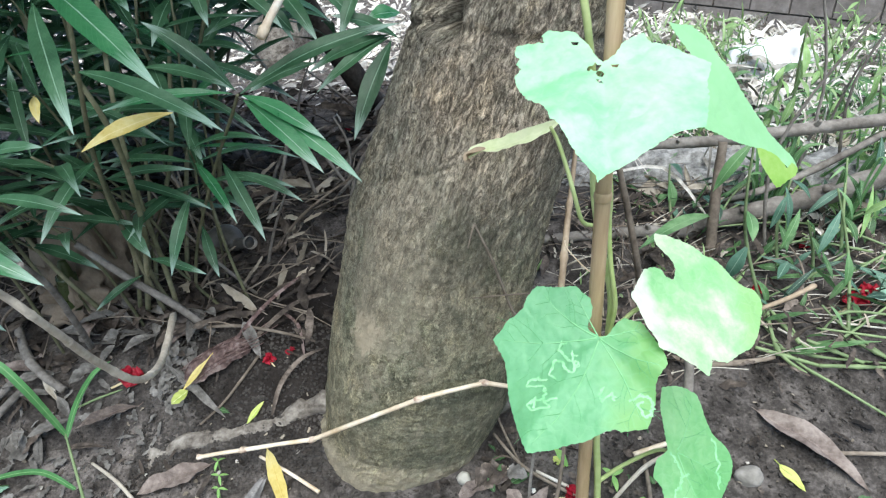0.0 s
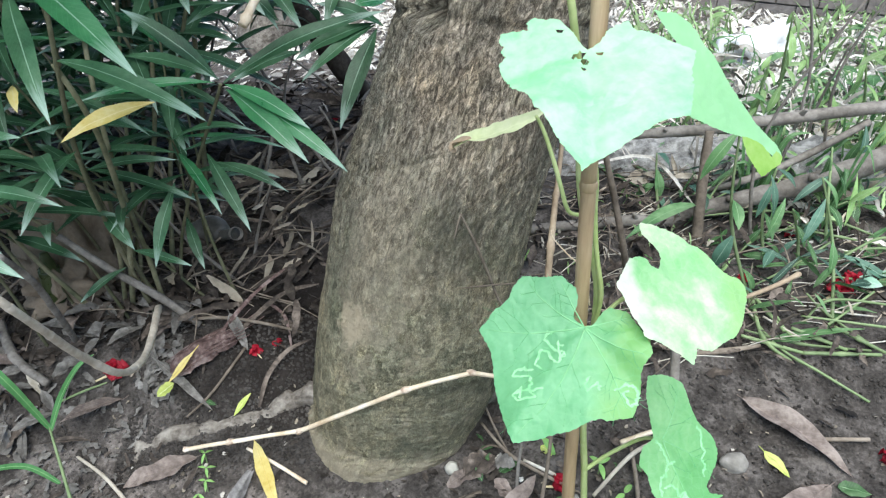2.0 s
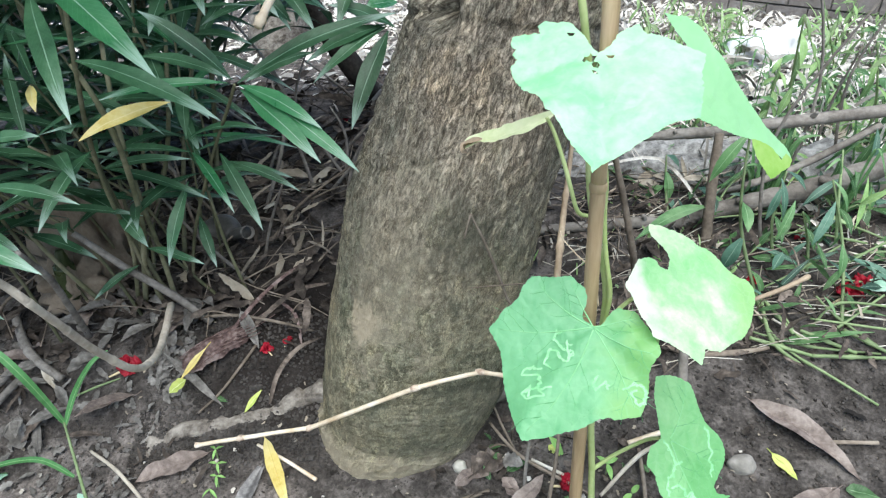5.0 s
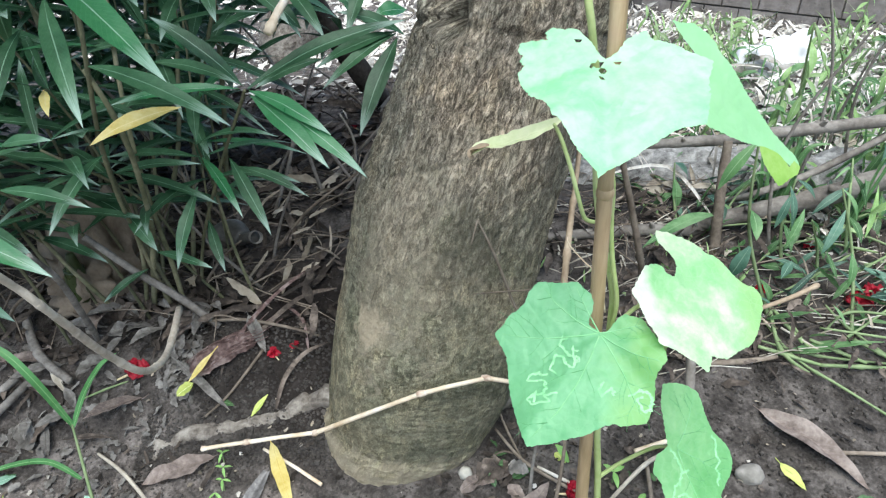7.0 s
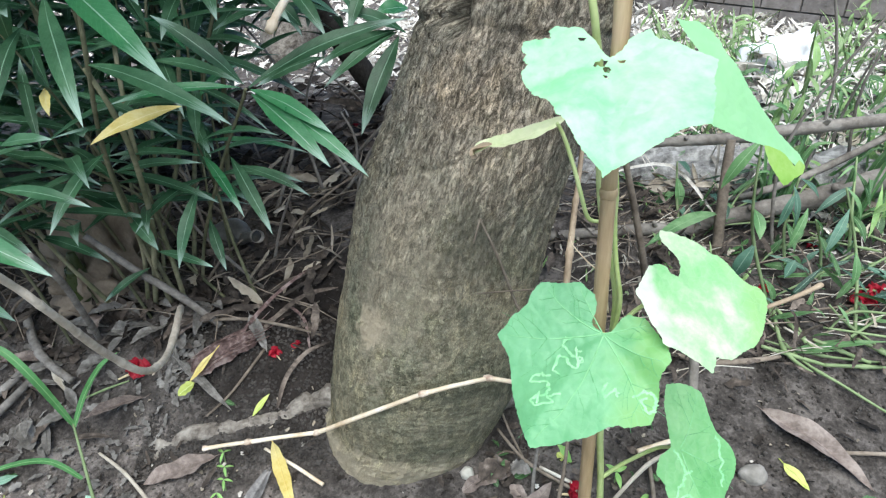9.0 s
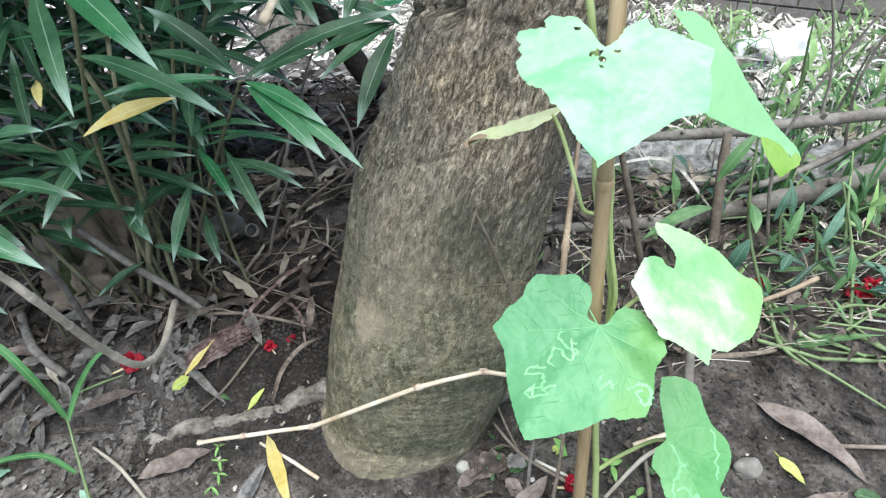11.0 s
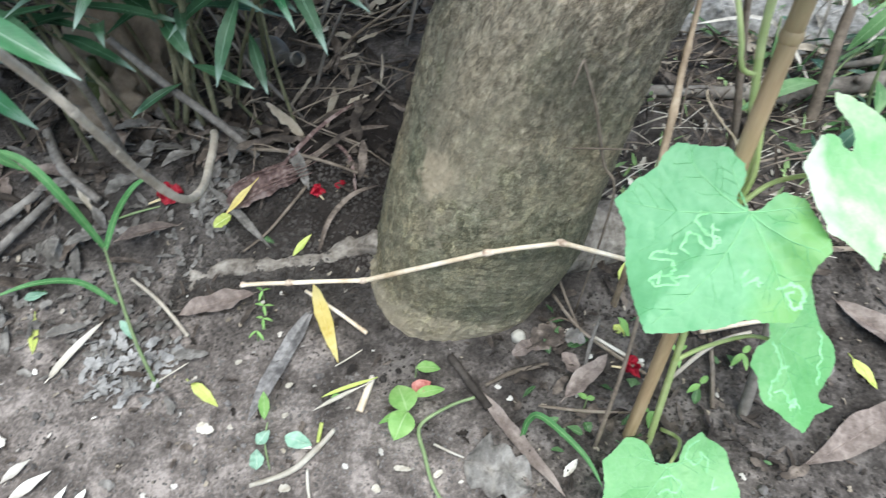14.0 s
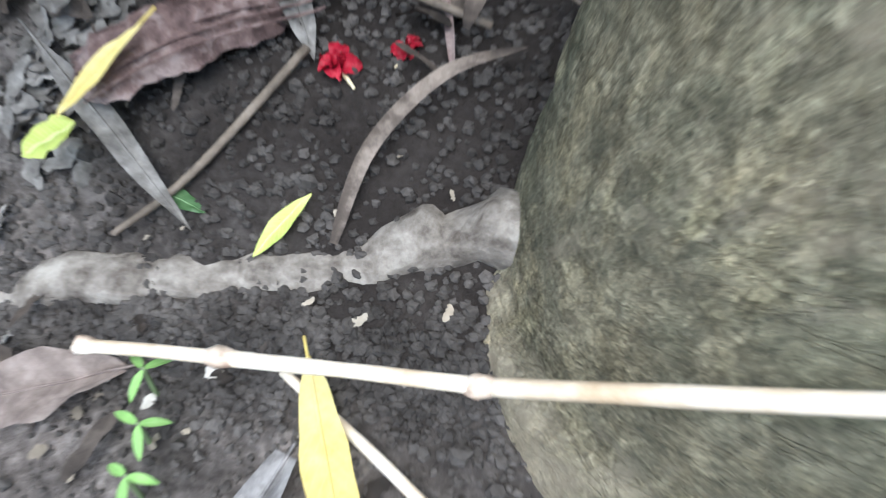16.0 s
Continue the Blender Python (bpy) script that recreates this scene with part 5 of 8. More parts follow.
shrub_leaf((-0.221, 0.808, 0.529), (-0.185, 0.739, 0.485), 0.021)
shrub_leaf((-0.148, 0.890, 0.516), (-0.082, 0.813, 0.456), 0.024)
shrub_leaf((-0.166, 0.801, 0.518), (-0.110, 0.758, 0.481), 0.02)
shrub_leaf((-0.247, 0.673, 0.530), (-0.212, 0.619, 0.516), 0.017)
shrub_leaf((-0.095, 0.863, 0.423), (-0.178, 0.825, 0.393), 0.024)
shrub_leaf((-0.002, 0.920, 0.448), (-0.110, 0.877, 0.406), 0.026)
shrub_leaf((-0.290, 0.791, 0.432), (-0.167, 0.747, 0.415), 0.02)
shrub_leaf((-0.344, 0.653, 0.492), (-0.335, 0.562, 0.426), 0.022)
shrub_leaf((-0.355, 0.686, 0.425), (-0.346, 0.661, 0.464), 0.02)
shrub_leaf((-0.373, 0.706, 0.420), (-0.355, 0.672, 0.399), 0.013, YELLOW_LEAF, label="small yellowed oleander leaf")

shrub_leaf((0.008, 0.919, 0.445), (-0.078, 0.902, 0.475), 0.028)
shrub_leaf((-0.102, 0.953, 0.507), (-0.032, 0.901, 0.454), 0.024)
shrub_leaf((0.011, 0.945, 0.474), (-0.032, 0.920, 0.468), 0.034, OLEANDER_YOUNG)
shrub_leaf((-0.038, 0.936, 0.519), (-0.063, 0.866, 0.450), 0.022)
shrub_leaf((-0.002, 0.920, 0.446), (-0.097, 0.854, 0.385), 0.022)
shrub_leaf((-0.129, 0.902, 0.453), (-0.172, 0.902, 0.495), 0.022)

# leafy shoots behind the front leaves: whorls of three narrow leaves up each stem
rng = random.Random(11)


rear = []


def shoot(x, y, top, lean, n):
    base = Vector((x, y, ground_z(x, y) - 0.01))
    tip = Vector((x + lean[0], y + lean[1], top))
    mid = base.lerp(tip, 0.5) + Vector((lean[0] * -0.15, lean[1] * -0.2, 0.02))
    shrub_stem([base, mid, tip], rng.uniform(0.0024, 0.004))
    line = spline([base, mid, tip], 40)
    for i in range(n):
        p = line[40 - int(26 * i / n)]
        for k in range(3):
            a = k * 2.094 + i * 1.05 + rng.uniform(-0.35, 0.35)
            length = rng.uniform(0.1, 0.155)
            rise = rng.uniform(-0.45, 0.35) if i else rng.uniform(0.1, 0.9)
            d = Vector((math.cos(a), math.sin(a), rise)).normalized() * length
            if (p + d).y < 0.52 and (p + d).x > -0.2:
                continue
            width, fresh, sag = rng.uniform(0.015, 0.023), rng.random() > 0.88, rng.uniform(0.04, 0.14)
            if y > 0.93:
                rear.append(blade(p, p + d, width, (0, -0.3, 1), sag, 0.22, "lance", 10, 4, 0.03, seed=len(rear)))
            else:
                shrub_leaf(p, p + d, width, OLEANDER_YOUNG if fresh else OLEANDER, sag, (0, -0.3, 1))


for x, y, top, lx, ly, n in ((-0.3, 0.84, 0.36, -0.08, -0.16, 4), (-0.4, 0.86, 0.4, -0.1, -0.2, 5), (-0.5, 0.88, 0.36, -0.08, -0.2, 4), (-0.6, 0.9, 0.42, -0.1, -0.2, 5), (-0.28, 0.92, 0.46, -0.02, -0.1, 5), (-0.4, 0.95, 0.55, -0.05, -0.15, 6), (-0.52, 0.97, 0.52, 0, -0.2, 6), (-0.66, 0.98, 0.56, 0.02, -0.2, 6), (-0.78, 0.95, 0.5, 0.02, -0.2, 5), (-0.32, 1.05, 0.6, 0, -0.1, 6), (-0.46, 1.08, 0.64, 0.05, -0.1, 6), (-0.6, 1.1, 0.66, 0, -0.1, 6)):
    shoot(x, y, top, (lx, ly), n)
for x, y, top, lx, ly, n in ((-0.85, 1.05, 0.62, 0.05, -0.1, 5), (-0.44, 0.8, 0.28, -0.1, -0.08, 3), (-0.36, 0.78, 0.33, -0.12, -0.1, 4), (-0.46, 0.74, 0.36, -0.06, -0.12, 4), (-0.56, 0.76, 0.42, -0.04, -0.16, 4), (-0.64, 0.8, 0.5, 0.04, -0.18, 5), (-0.3, 0.9, 0.56, 0.06, -0.1, 4), (-0.26, 0.86, 0.34, 0.02, -0.1, 4), (-0.34, 0.8, 0.5, -0.04, -0.14, 5), (-0.5, 0.78, 0.45, -0.06, -0.16, 5), (-0.7, 0.82, 0.36, -0.02, -0.12, 4)):
    shoot(x, y, top, (lx, ly), n)
for k in range(2600):
    y = rng.uniform(0.98, 1.6)
    x, z = rng.uniform(-1.15, -0.235 * y - 0.06), rng.uniform(0.16, 0.78)
    a = rng.uniform(0, 6.28)
    b = Vector((x, y, z + ground_z(x, y) * 0.5))
    d = Vector((math.cos(a), math.sin(a), rng.uniform(-0.5, 0.7))).normalized() * rng.uniform(0.09, 0.15)
    if (b + d).x < -0.235 * (b + d).y - 0.02:
        rear.append(blade(b, b + d, rng.uniform(0.015, 0.023), (rng.uniform(-0.4, 0.4), -0.3, 0.9), 0.08, 0.2, "lance", 7, 2))
for k in range(80):
    b = Vector((rng.uniform(-0.37, -0.1), rng.uniform(1.05, 1.3), rng.uniform(0.4, 0.58)))
    a = rng.uniform(0, 6.28)
    d = Vector((math.cos(a), math.sin(a) * 0.6, rng.uniform(-0.6, 0.3))).normalized() * rng.uniform(0.09, 0.14)
    if (b + d).x < -0.08:
        rear.append(blade(b, b + d, rng.uniform(0.017, 0.024), (rng.uniform(-0.4, 0.4), -0.3, 0.9), 0.08, 0.2, "lance", 9, 2))
tagged(part("rear_foliage", together(rear), OLEANDER, shrub), kind="stuff")
# unseen leaves overhead and to the left, added to block light from the ground
high = []
for k in range(5100):
    x, y, z = rng.uniform(-1.6, -0.15), rng.uniform(0.5, 1.7), rng.uniform(0.64, 1.5)
    if k > 2900:
        x, y, z = rng.uniform(-1.7, -0.85), rng.uniform(0.1, 1.0), rng.uniform(0.05, 1.2)
    if k > 3560:
        x, y, z = rng.uniform(-0.95, -0.08), rng.uniform(0.8, 1.45), rng.uniform(0.74, 1.25)
    elif k > 3500:
        x, y, z = rng.uniform(-0.26, -0.08), rng.uniform(0.42, 0.56), rng.uniform(0.68, 0.84)
    if y < 0.8 and z < 0.75 and k <= 3500:
        continue
    a = rng.uniform(0, 6.28)
    b = Vector((x, y, z))
    d = Vector((math.cos(a), math.sin(a), rng.uniform(-0.6, 0.6))).normalized() * rng.uniform(0.1, 0.15)
    high.append(blade(b, b + d, rng.uniform(0.017, 0.025), (rng.uniform(-0.4, 0.4), rng.uniform(-0.4, 0.4), 0.9), 0.08, 0.2, "lance", 6, 2))
tagged(part("upper_foliage", together(high), OLEANDER, shrub), kind="stuff")
for k in range(10):
    x, y = rng.uniform(-1.1, -0.3), rng.uniform(0.95, 1.4)
    shrub_stem([(x, y, ground_z(x, y) - 0.01), (x + rng.uniform(-0.06, 0.06), y - 0.02, 0.4), (x + rng.uniform(-0.12, 0.1), y - 0.06, 0.8), (x + rng.uniform(-0.15, 0.12), y - 0.08, 1.2)], rng.uniform(0.005, 0.008))

bent = [(-0.234, 0.357, 0.405), (-0.245, 0.401, 0.358), (-0.238, 0.411, 0.335), (-0.242, 0.437, 0.299), (-0.249, 0.489, 0.227), (-0.246, 0.530, 0.175), (-0.257, 0.590, 0.139), (-0.277, 0.657, 0.115), (-0.289, 0.716, 0.119), (-0.330, 0.809, 0.070)]
hook = thing("bent_branch", bent[-1], "grey branch bent down into a hook above the soil", "branch")
part("limb", tube(bent, [0.0028, 0.003, 0.0034, 0.0038, 0.0042, 0.0046, 0.0052], 60, 9, 0.2), GREY_BRANCH, hook)
line = spline(bent, 60)
for k, r in ((14, 0.0033), (22, 0.0037), (29, 0.004), (38, 0.0044), (50, 0.0049)):
    e = (line[k + 1] - line[k - 1]).normalized() * 0.004
    part("node", tube([line[k] - e, line[k] - e * 0.3, line[k] + e * 0.3, line[k] + e], [r * 0.92, r * 1.07, r * 1.06, r * 0.92], 8, 9, 0.2), GREY_BRANCH, hook, "swollen ring on the branch")

rng = random.Random(41)
for k in range(26):
    x, y = rng.uniform(-0.62, -0.2), rng.uniform(0.76, 0.98)
    a, h = rng.uniform(-1.1, 1.1), rng.uniform(0.08, 0.22)
    p = lay((x, y), -0.003)
    q = p + Vector((math.sin(a) * h * 1.4, rng.uniform(-0.06, 0.04), h))
    stick("dry_twig", [p, p.lerp(q, 0.5) + Vector((rng.uniform(-0.02, 0.02), rng.uniform(-0.02, 0.02), 0.0)), q], [0.0026, 0.0022, 0.0013], rng.choice((TWIG, TWIG, OLEANDER_STEM, BRANCH)), "thin dry slanting twig under the shrub", 12, (), 0.15, "dry twigs")

# ---- branches behind on the bank ----
def knotted(name, points, radii, mat, label, places):
    """A branch with stubs of broken side shoots."""
    limb = thing(name, points[0], label, "branch")
    part("limb", tube(points, radii, 60, 11, 0.22, (), len(points)), mat, limb)
    line = spline(points, 60)
    r = random.Random(len(label))
    for k in places:
        w = lerp_list(radii, k / 60)
        out = Vector((r.uniform(-0.6, 0.6), -0.4, r.uniform(0.2, 0.9))).normalized() * w * r.uniform(1.5, 2.4)
        part("stub", tube([line[k], line[k] + out * 0.6, line[k] + out], [w * 0.6, w * 0.42, w * 0.3], 6, 8, 0.3, (), k), mat, limb, "broken side shoot")
    return limb


knotted("fallen_branch", [(0.227, 0.930, 0.128), (0.314, 0.931, 0.135), (0.387, 0.931, 0.141), (0.456, 0.925, 0.146), (0.533, 0.926, 0.171), (0.641, 0.911, 0.208), (0.738, 0.908, 0.247), (0.834, 0.911, 0.297)], [0.008, 0.009, 0.011, 0.014, 0.017, 0.018], BRANCH, "long brown fallen branch lying on the bank", (8, 19, 27, 36, 45))
knotted("propped_branch", [(0.378, 1.026, 0.250), (0.451, 1.000, 0.266), (0.520, 0.973, 0.281), (0.606, 0.959, 0.299), (0.738, 0.946, 0.320), (0.851, 0.932, 0.338)], [0.006, 0.009, 0.0095, 0.0095, 0.01], BRANCH, "dark branch propped across a forked stick", (12, 24, 39))
stick("forked_stick", [(0.483, 0.873, 0.105), (0.486, 0.900, 0.185), (0.495, 0.933, 0.246), (0.500, 0.948, 0.285)], [0.0085, 0.008, 0.0075, 0.007], TWIG, "upright grey stick holding up a branch", 20)
stick("thin_branch", [(0.537, 0.998, 0.162), (0.569, 0.944, 0.204), (0.644, 0.948, 0.235), (0.738, 0.937, 0.302)], [0.004, 0.006, 0.006, 0.005], BRANCH, "thin dark branch among the weeds", 24)
stick("thin_branch", [(0.417, 1.117, 0.148), (0.472, 1.059, 0.155), (0.537, 0.998, 0.162)], [0.003, 0.004, 0.004], BRANCH, "thin dark branch on the bank", 14)
stick("broken_twig", [(0.409, 0.605, 0.203), (0.453, 0.620, 0.209), (0.492, 0.635, 0.218)], [0.0024, 0.0027, 0.003], CANE, "tan broken twig end among weeds", 12, (0.93,))
stick("fallen_twig", [(0.364, 0.691, 0.076), (0.405, 0.677, 0.074), (0.455, 0.675, 0.077), (0.500, 0.679, 0.082)], [0.003, 0.004, 0.004, 0.003], TWIG, "grey twig lying on the soil", 14)
stick("fallen_twig", [(0.506, 0.553, 0.041), (0.576, 0.547, 0.045)], [0.0024, 0.0026], TWIG, "thin straight twig on the soil", 10)
stick("fallen_twig", [(-0.287, 0.750, 0.082), (-0.218, 0.743, 0.093), (-0.152, 0.729, 0.091), (-0.104, 0.717, 0.085)], [0.0022, 0.0026, 0.0022, 0.0016], TWIG, "thin brown twig lying beside the trunk", 16)
stick("fallen_twig", [(-0.159, 0.592, 0.003), (-0.121, 0.570, 0.000), (-0.079, 0.543, -0.004)], [0.002, 0.0022, 0.0024], DRY_STICK, "short straw-coloured twig on the soil", 10)
stick("fallen_twig", [(-0.369, 0.595, -0.009), (-0.325, 0.567, -0.014), (-0.279, 0.528, -0.022)], [0.0016, 0.0024, 0.002], GREY_BRANCH, "short grey twig on bare soil", 12)
stick("fallen_twig", [(-0.242, 0.631, 0.019), (-0.214, 0.654, 0.038), (-0.178, 0.702, 0.073)], [0.0013, 0.0018, 0.002], TWIG, "grey forked twig beside dry leaves", 12)

# ---- concrete edge and wall ----
ea, eb = Vector((0.3, 1.26, 0)), Vector((0.9, 0.97, 0))
d = (eb - ea).normalized()
nrm = Vector((-d.y, d.x, 0))
V, F, U = [], [], []
NS, NC = 110, 34
for i in range(NS + 1):
    c = ea.lerp(eb, i / NS)
    end = min(1.0, 6 * (i / NS), 6 * (1 - i / NS))
    for k in range(NC + 1):
        s = k / NC * 2 - 1
        p = c + nrm * (s * 0.09)
        hgt = 0.07 * end * max(0.0, 1 - abs(s) ** 3) - 0.015
        q = p + Vector((0, 0, ground_z(p.x, p.y) + hgt))
        q += Vector((noise.noise(q * 22), noise.noise(q * 22 + Vector((3, 1, 4))), noise.noise(q * 26 + Vector((8, 0, 2))))) * 0.014 + Vector((0, 0, 0.006 * noise.noise(q * 75)))
        V.append(q)
        U.append((i / NS, k / NC))
for i in range(NS):
    for k in range(NC):
        a = i * (NC + 1) + k
        F.append((a, a + NC + 1, a + NC + 2, a + 1))
single("stone_slab", (V, F, U), CONCRETE, "broken grey stone slab half buried in the bank", "stone")

# ---- grass and plants ----
def grass_plant(at, blades, label, stem=(), mat=None):
    plant = thing("grass_plant", at, label, "grass")
    if stem:
        part("stem", tube(stem, [0.0022, 0.0018, 0.0012], 20, 6), WEED_STEM, plant)
    for points, wd in blades:
        part("blade", ribbon(points, wd * 0.72, (0.1, -0.5, 0.85), 0.35), mat or GRASS, plant)
    return plant


gs = [(-0.295, 0.471, -0.043), (-0.316, 0.492, 0.006), (-0.356, 0.549, 0.032), (-0.378, 0.582, 0.054)]
grass_plant((-0.295, 0.471, -0.040), [([(-0.377, 0.581, 0.052), (-0.393, 0.569, 0.129), (-0.423, 0.575, 0.166), (-0.449, 0.565, 0.184)], 0.0125), ([(-0.376, 0.578, 0.049), (-0.363, 0.596, 0.085), (-0.338, 0.603, 0.122), (-0.315, 0.606, 0.140)], 0.0105), ([(-0.347, 0.527, 0.022), (-0.413, 0.567, 0.006), (-0.470, 0.569, -0.006), (-0.514, 0.547, -0.016)], 0.0095)], "young grass plant with arching bright green blades", gs)
grass_plant((-0.639, 0.660, 0.004), [([(-0.395, 0.529, 0.320), (-0.402, 0.500, 0.290), (-0.398, 0.498, 0.243), (-0.373, 0.515, 0.201)], 0.021)], "broad hanging grass blade beside the shrub", [(-0.639, 0.660, 0.004), (-0.471, 0.564, 0.217), (-0.395, 0.529, 0.320)])


rng = random.Random(52)
for k in range(9):
    x, y = rng.uniform(0.58, 0.92), rng.uniform(0.84, 1.02)
    c = lay((x, y), -0.003)
    blades = []
    for i in range(rng.randint(3, 5)):
        a, h = rng.uniform(0, 6.28), rng.uniform(0.08, 0.19)
        d = Vector((math.cos(a), math.sin(a) * 0.7, 0)) * h
        blades.append(([c, c + d * 0.12 + Vector((0, 0, h * 0.55)), c + d * 0.24 + Vector((0, 0, h * 0.9)), c + d * 0.45 + Vector((0, 0, h * rng.uniform(0.7, 1.1)))], rng.uniform(0.007, 0.013)))
    grass_plant(c, blades, "slender dark green grass tuft beside the branches", (), WEED)


# ---- fallen leaves and flowers ----
def fallen(base, tip, width, mat, label, shape="lance", sag=0.03, fold=0.12, wave=0.12, curl=0.25, group="fallen leaves", lift=0.0015):
    b, t = Vector(base), Vector(tip)
    b.z, t.z = max(b.z, soil_z(b.x, b.y)) + lift, max(t.z, soil_z(t.x, t.y)) + lift
    seed = (b.x + t.y) * 37
    shp = blade(b, t, width, (0.0, -0.2, 0.97), sag, fold, shape, 18, 6, wave, curl, seed, 0.22 if mat is DEAD_LEAF else 0.1)
    if (t - b).length < 0.035:
        return single("fallen_leaf", shp, mat, label, "leaf", group)
    leaf = thing("fallen_leaf", b, label, "leaf", group)
    part("blade", shp, mat, leaf)
    line = [shp[0][i * 7 + 3] + Vector((0, 0, 0.0003)) for i in range(0, 18, 2)]
    stalk = line[0] + (b - t).normalized() * 0.008
    stalk.z = max(stalk.z, soil_z(stalk.x, stalk.y) + 0.001)
    part("midrib", tube([stalk] + line, [0.0007, 0.0006, 0.0003], 20, 5), mat, leaf)
    return leaf


fallen((-0.150, 0.596, 0.007), (-0.105, 0.506, -0.018), 0.0165, YELLOW_LEAF, "yellow fallen oleander leaf on dark soil", "oval", wave=0.05, lift=0.003)
fallen((-0.219, 0.585, -0.007), (-0.300, 0.554, -0.022), 0.03, DEAD_LEAF, "broad pinkish-brown dead leaf on the soil", "oval", 0.07, 0.25)
fallen((-0.235, 0.681, 0.084), (-0.264, 0.652, 0.056), 0.011, YELLOW_LEAF, "curled yellow leaf beside the dry sheath")
fallen((-0.26, 0.656, 0.052), (-0.278, 0.642, 0.042), 0.019, LIME_LEAF, "small round lime-green leaf scrap", "oval")
fallen((-0.163, 0.651, 0.038), (-0.182, 0.629, 0.020), 0.009, LIME_LEAF, "yellow-green leaf lying on the root")
fallen((-0.301, 0.697, 0.063), (-0.208, 0.633, 0.024), 0.013, GREY_LEAF, "grey narrow dead leaf beside the root")
fallen((-0.226, 0.649, 0.028), (-0.206, 0.642, 0.025), 0.008, WEED, "small grey-green leaf scrap", "oval")
fallen((-0.149, 0.565, -0.008), (-0.188, 0.438, -0.040), 0.019, BARK_STRIP, "long grey strip of dry bark on the soil", "strap", 0.02, 0.3)
fallen((0.454, 0.612, 0.050), (0.536, 0.506, 0.029), 0.031, DEAD_LEAF, "large pinkish-brown dead leaf on bare soil", "oval", 0.06, 0.6)
fallen((0.506, 0.499, 0.025), (0.371, 0.427, -0.002), 0.035, DEAD_LEAF, "broad curled brown dead leaf", "oval", 0.05, 0.3)
fallen((0.453, 0.543, 0.032), (0.467, 0.509, 0.025), 0.014, LIME_LEAF, "small green and yellow leaf on soil", "oval")
fallen((0.515, 0.497, 0.025), (0.546, 0.485, 0.025), 0.018, WEED, "pale green leaf scrap on soil", "oval")
fallen((0.143, 0.551, 0.010), (0.084, 0.529, 0.001), 0.02, DEAD_LEAF, "brown crumpled leaf at the trunk foot", "flake", 0.06, 0.3)
fallen((0.052, 0.481, -0.012), (0.138, 0.384, -0.028), 0.014, DEAD_LEAF, "long grey-brown dead leaf blade", "strap", 0.02, 0.4)
fallen((-0.142, 0.425, -0.040), (-0.115, 0.415, -0.040), 0.012, PALE_LITTER, "pale grey-green leaf scrap on soil", "oval")
fallen((-0.259, 0.476, -0.037), (-0.222, 0.452, -0.040), 0.012, LIME_LEAF, "yellowing leaf scrap on soil", "oval")
fallen((-0.464, 0.542, -0.037), (-0.445, 0.497, -0.046), 0.011, LIME_LEAF, "small yellow-green oval leaf on soil", "oval")
fallen((-0.488, 0.568, -0.032), (-0.466, 0.577, -0.028), 0.01, WEED, "small pale green leaf on soil", "oval")
fallen((0.208, 0.623, 0.036), (0.226, 0.653, 0.063), 0.014, LIME_LEAF, "upright small lime leaf beside the trunk", "oval")
fallen((0.198, 0.570, 0.019), (0.209, 0.556, 0.016), 0.011, LIME_LEAF, "small yellow-green leaf on soil", "oval")

stick("cut_stalk", [(-0.065, 0.492, -0.015), (-0.073, 0.454, -0.024)], [0.0035, 0.004], DRY_STICK, "short cut straw-coloured stalk on soil", 8)
stick("vine_runner", [(0.045, 0.471, -0.003), (0.018, 0.462, -0.012), (-0.009, 0.442, -0.022), (-0.001, 0.414, -0.028), (0.010, 0.386, -0.034), (0.028, 0.362, -0.038)], [0.0016, 0.0021, 0.002], WEED_STEM, "thin green runner creeping over the soil", 24)
stick("fallen_twig", [(0.056, 0.490, -0.007), (0.085, 0.505, 0.001), (0.123, 0.518, 0.005)], [0.002, 0.0028, 0.002], TWIG, "thin grey twig on soil", 12)


def seedling(at, leaves, label):
    plant = thing("seedling", lay(at, 0), label, "plant")
    c = lay(at, 0)
    part("stem", tube([c - Vector((0, 0, 0.005)), c + Vector((0, 0, 0.018))], [0.001, 0.0008], 6, 5), WEED_STEM, plant)
    for p, wd in leaves:
        p = lay(p, 0.012)
        part("leaf", blade(c + Vector((0, 0, 0.017)), p, wd, (0, -0.1, 1), 0.1, 0.15, "oval", 10, 4, 0.05, seed=wd * 999), SEEDLING, plant)
    return plant


seedling((-0.023, 0.450, -0.021), [((-0.037, 0.481, -0.015), 0.03), ((-0.033, 0.422, -0.028), 0.028), ((-0.051, 0.438, -0.026), 0.009)], "small bright green seedling with rounded leaves")
seedling((-0.017, 0.470, -0.016), [((0.014, 0.481, -0.011), 0.013)], "single pointed green leaf beside a faded petal")
seedling((-0.019, 0.500, -0.010), [((0.007, 0.503, -0.007), 0.015)], "single oval green leaf beside a faded petal")
for at, tips in (((0.260, 0.536, 0.016), ((0.250, 0.548, 0.018), (0.275, 0.546, 0.019), (0.261, 0.517, 0.011))), ((0.278, 0.497, 0.008), ((0.265, 0.490, 0.005), (0.290, 0.510, 0.011))), ((0.222, 0.464, -0.003), ((0.212, 0.471, -0.003), (0.231, 0.460, -0.004), (0.220, 0.448, -0.008))), ((0.161, 0.476, -0.005), ((0.152, 0.484, -0.004), (0.170, 0.480, -0.004))), ((0.329, 0.534, 0.020), ((0.316, 0.523, 0.017), (0.341, 0.547, 0.024), (0.332, 0.519, 0.017)))):
    seedling(at, [(p, 0.0065) for p in tips], "tiny green weed near the stake foot")
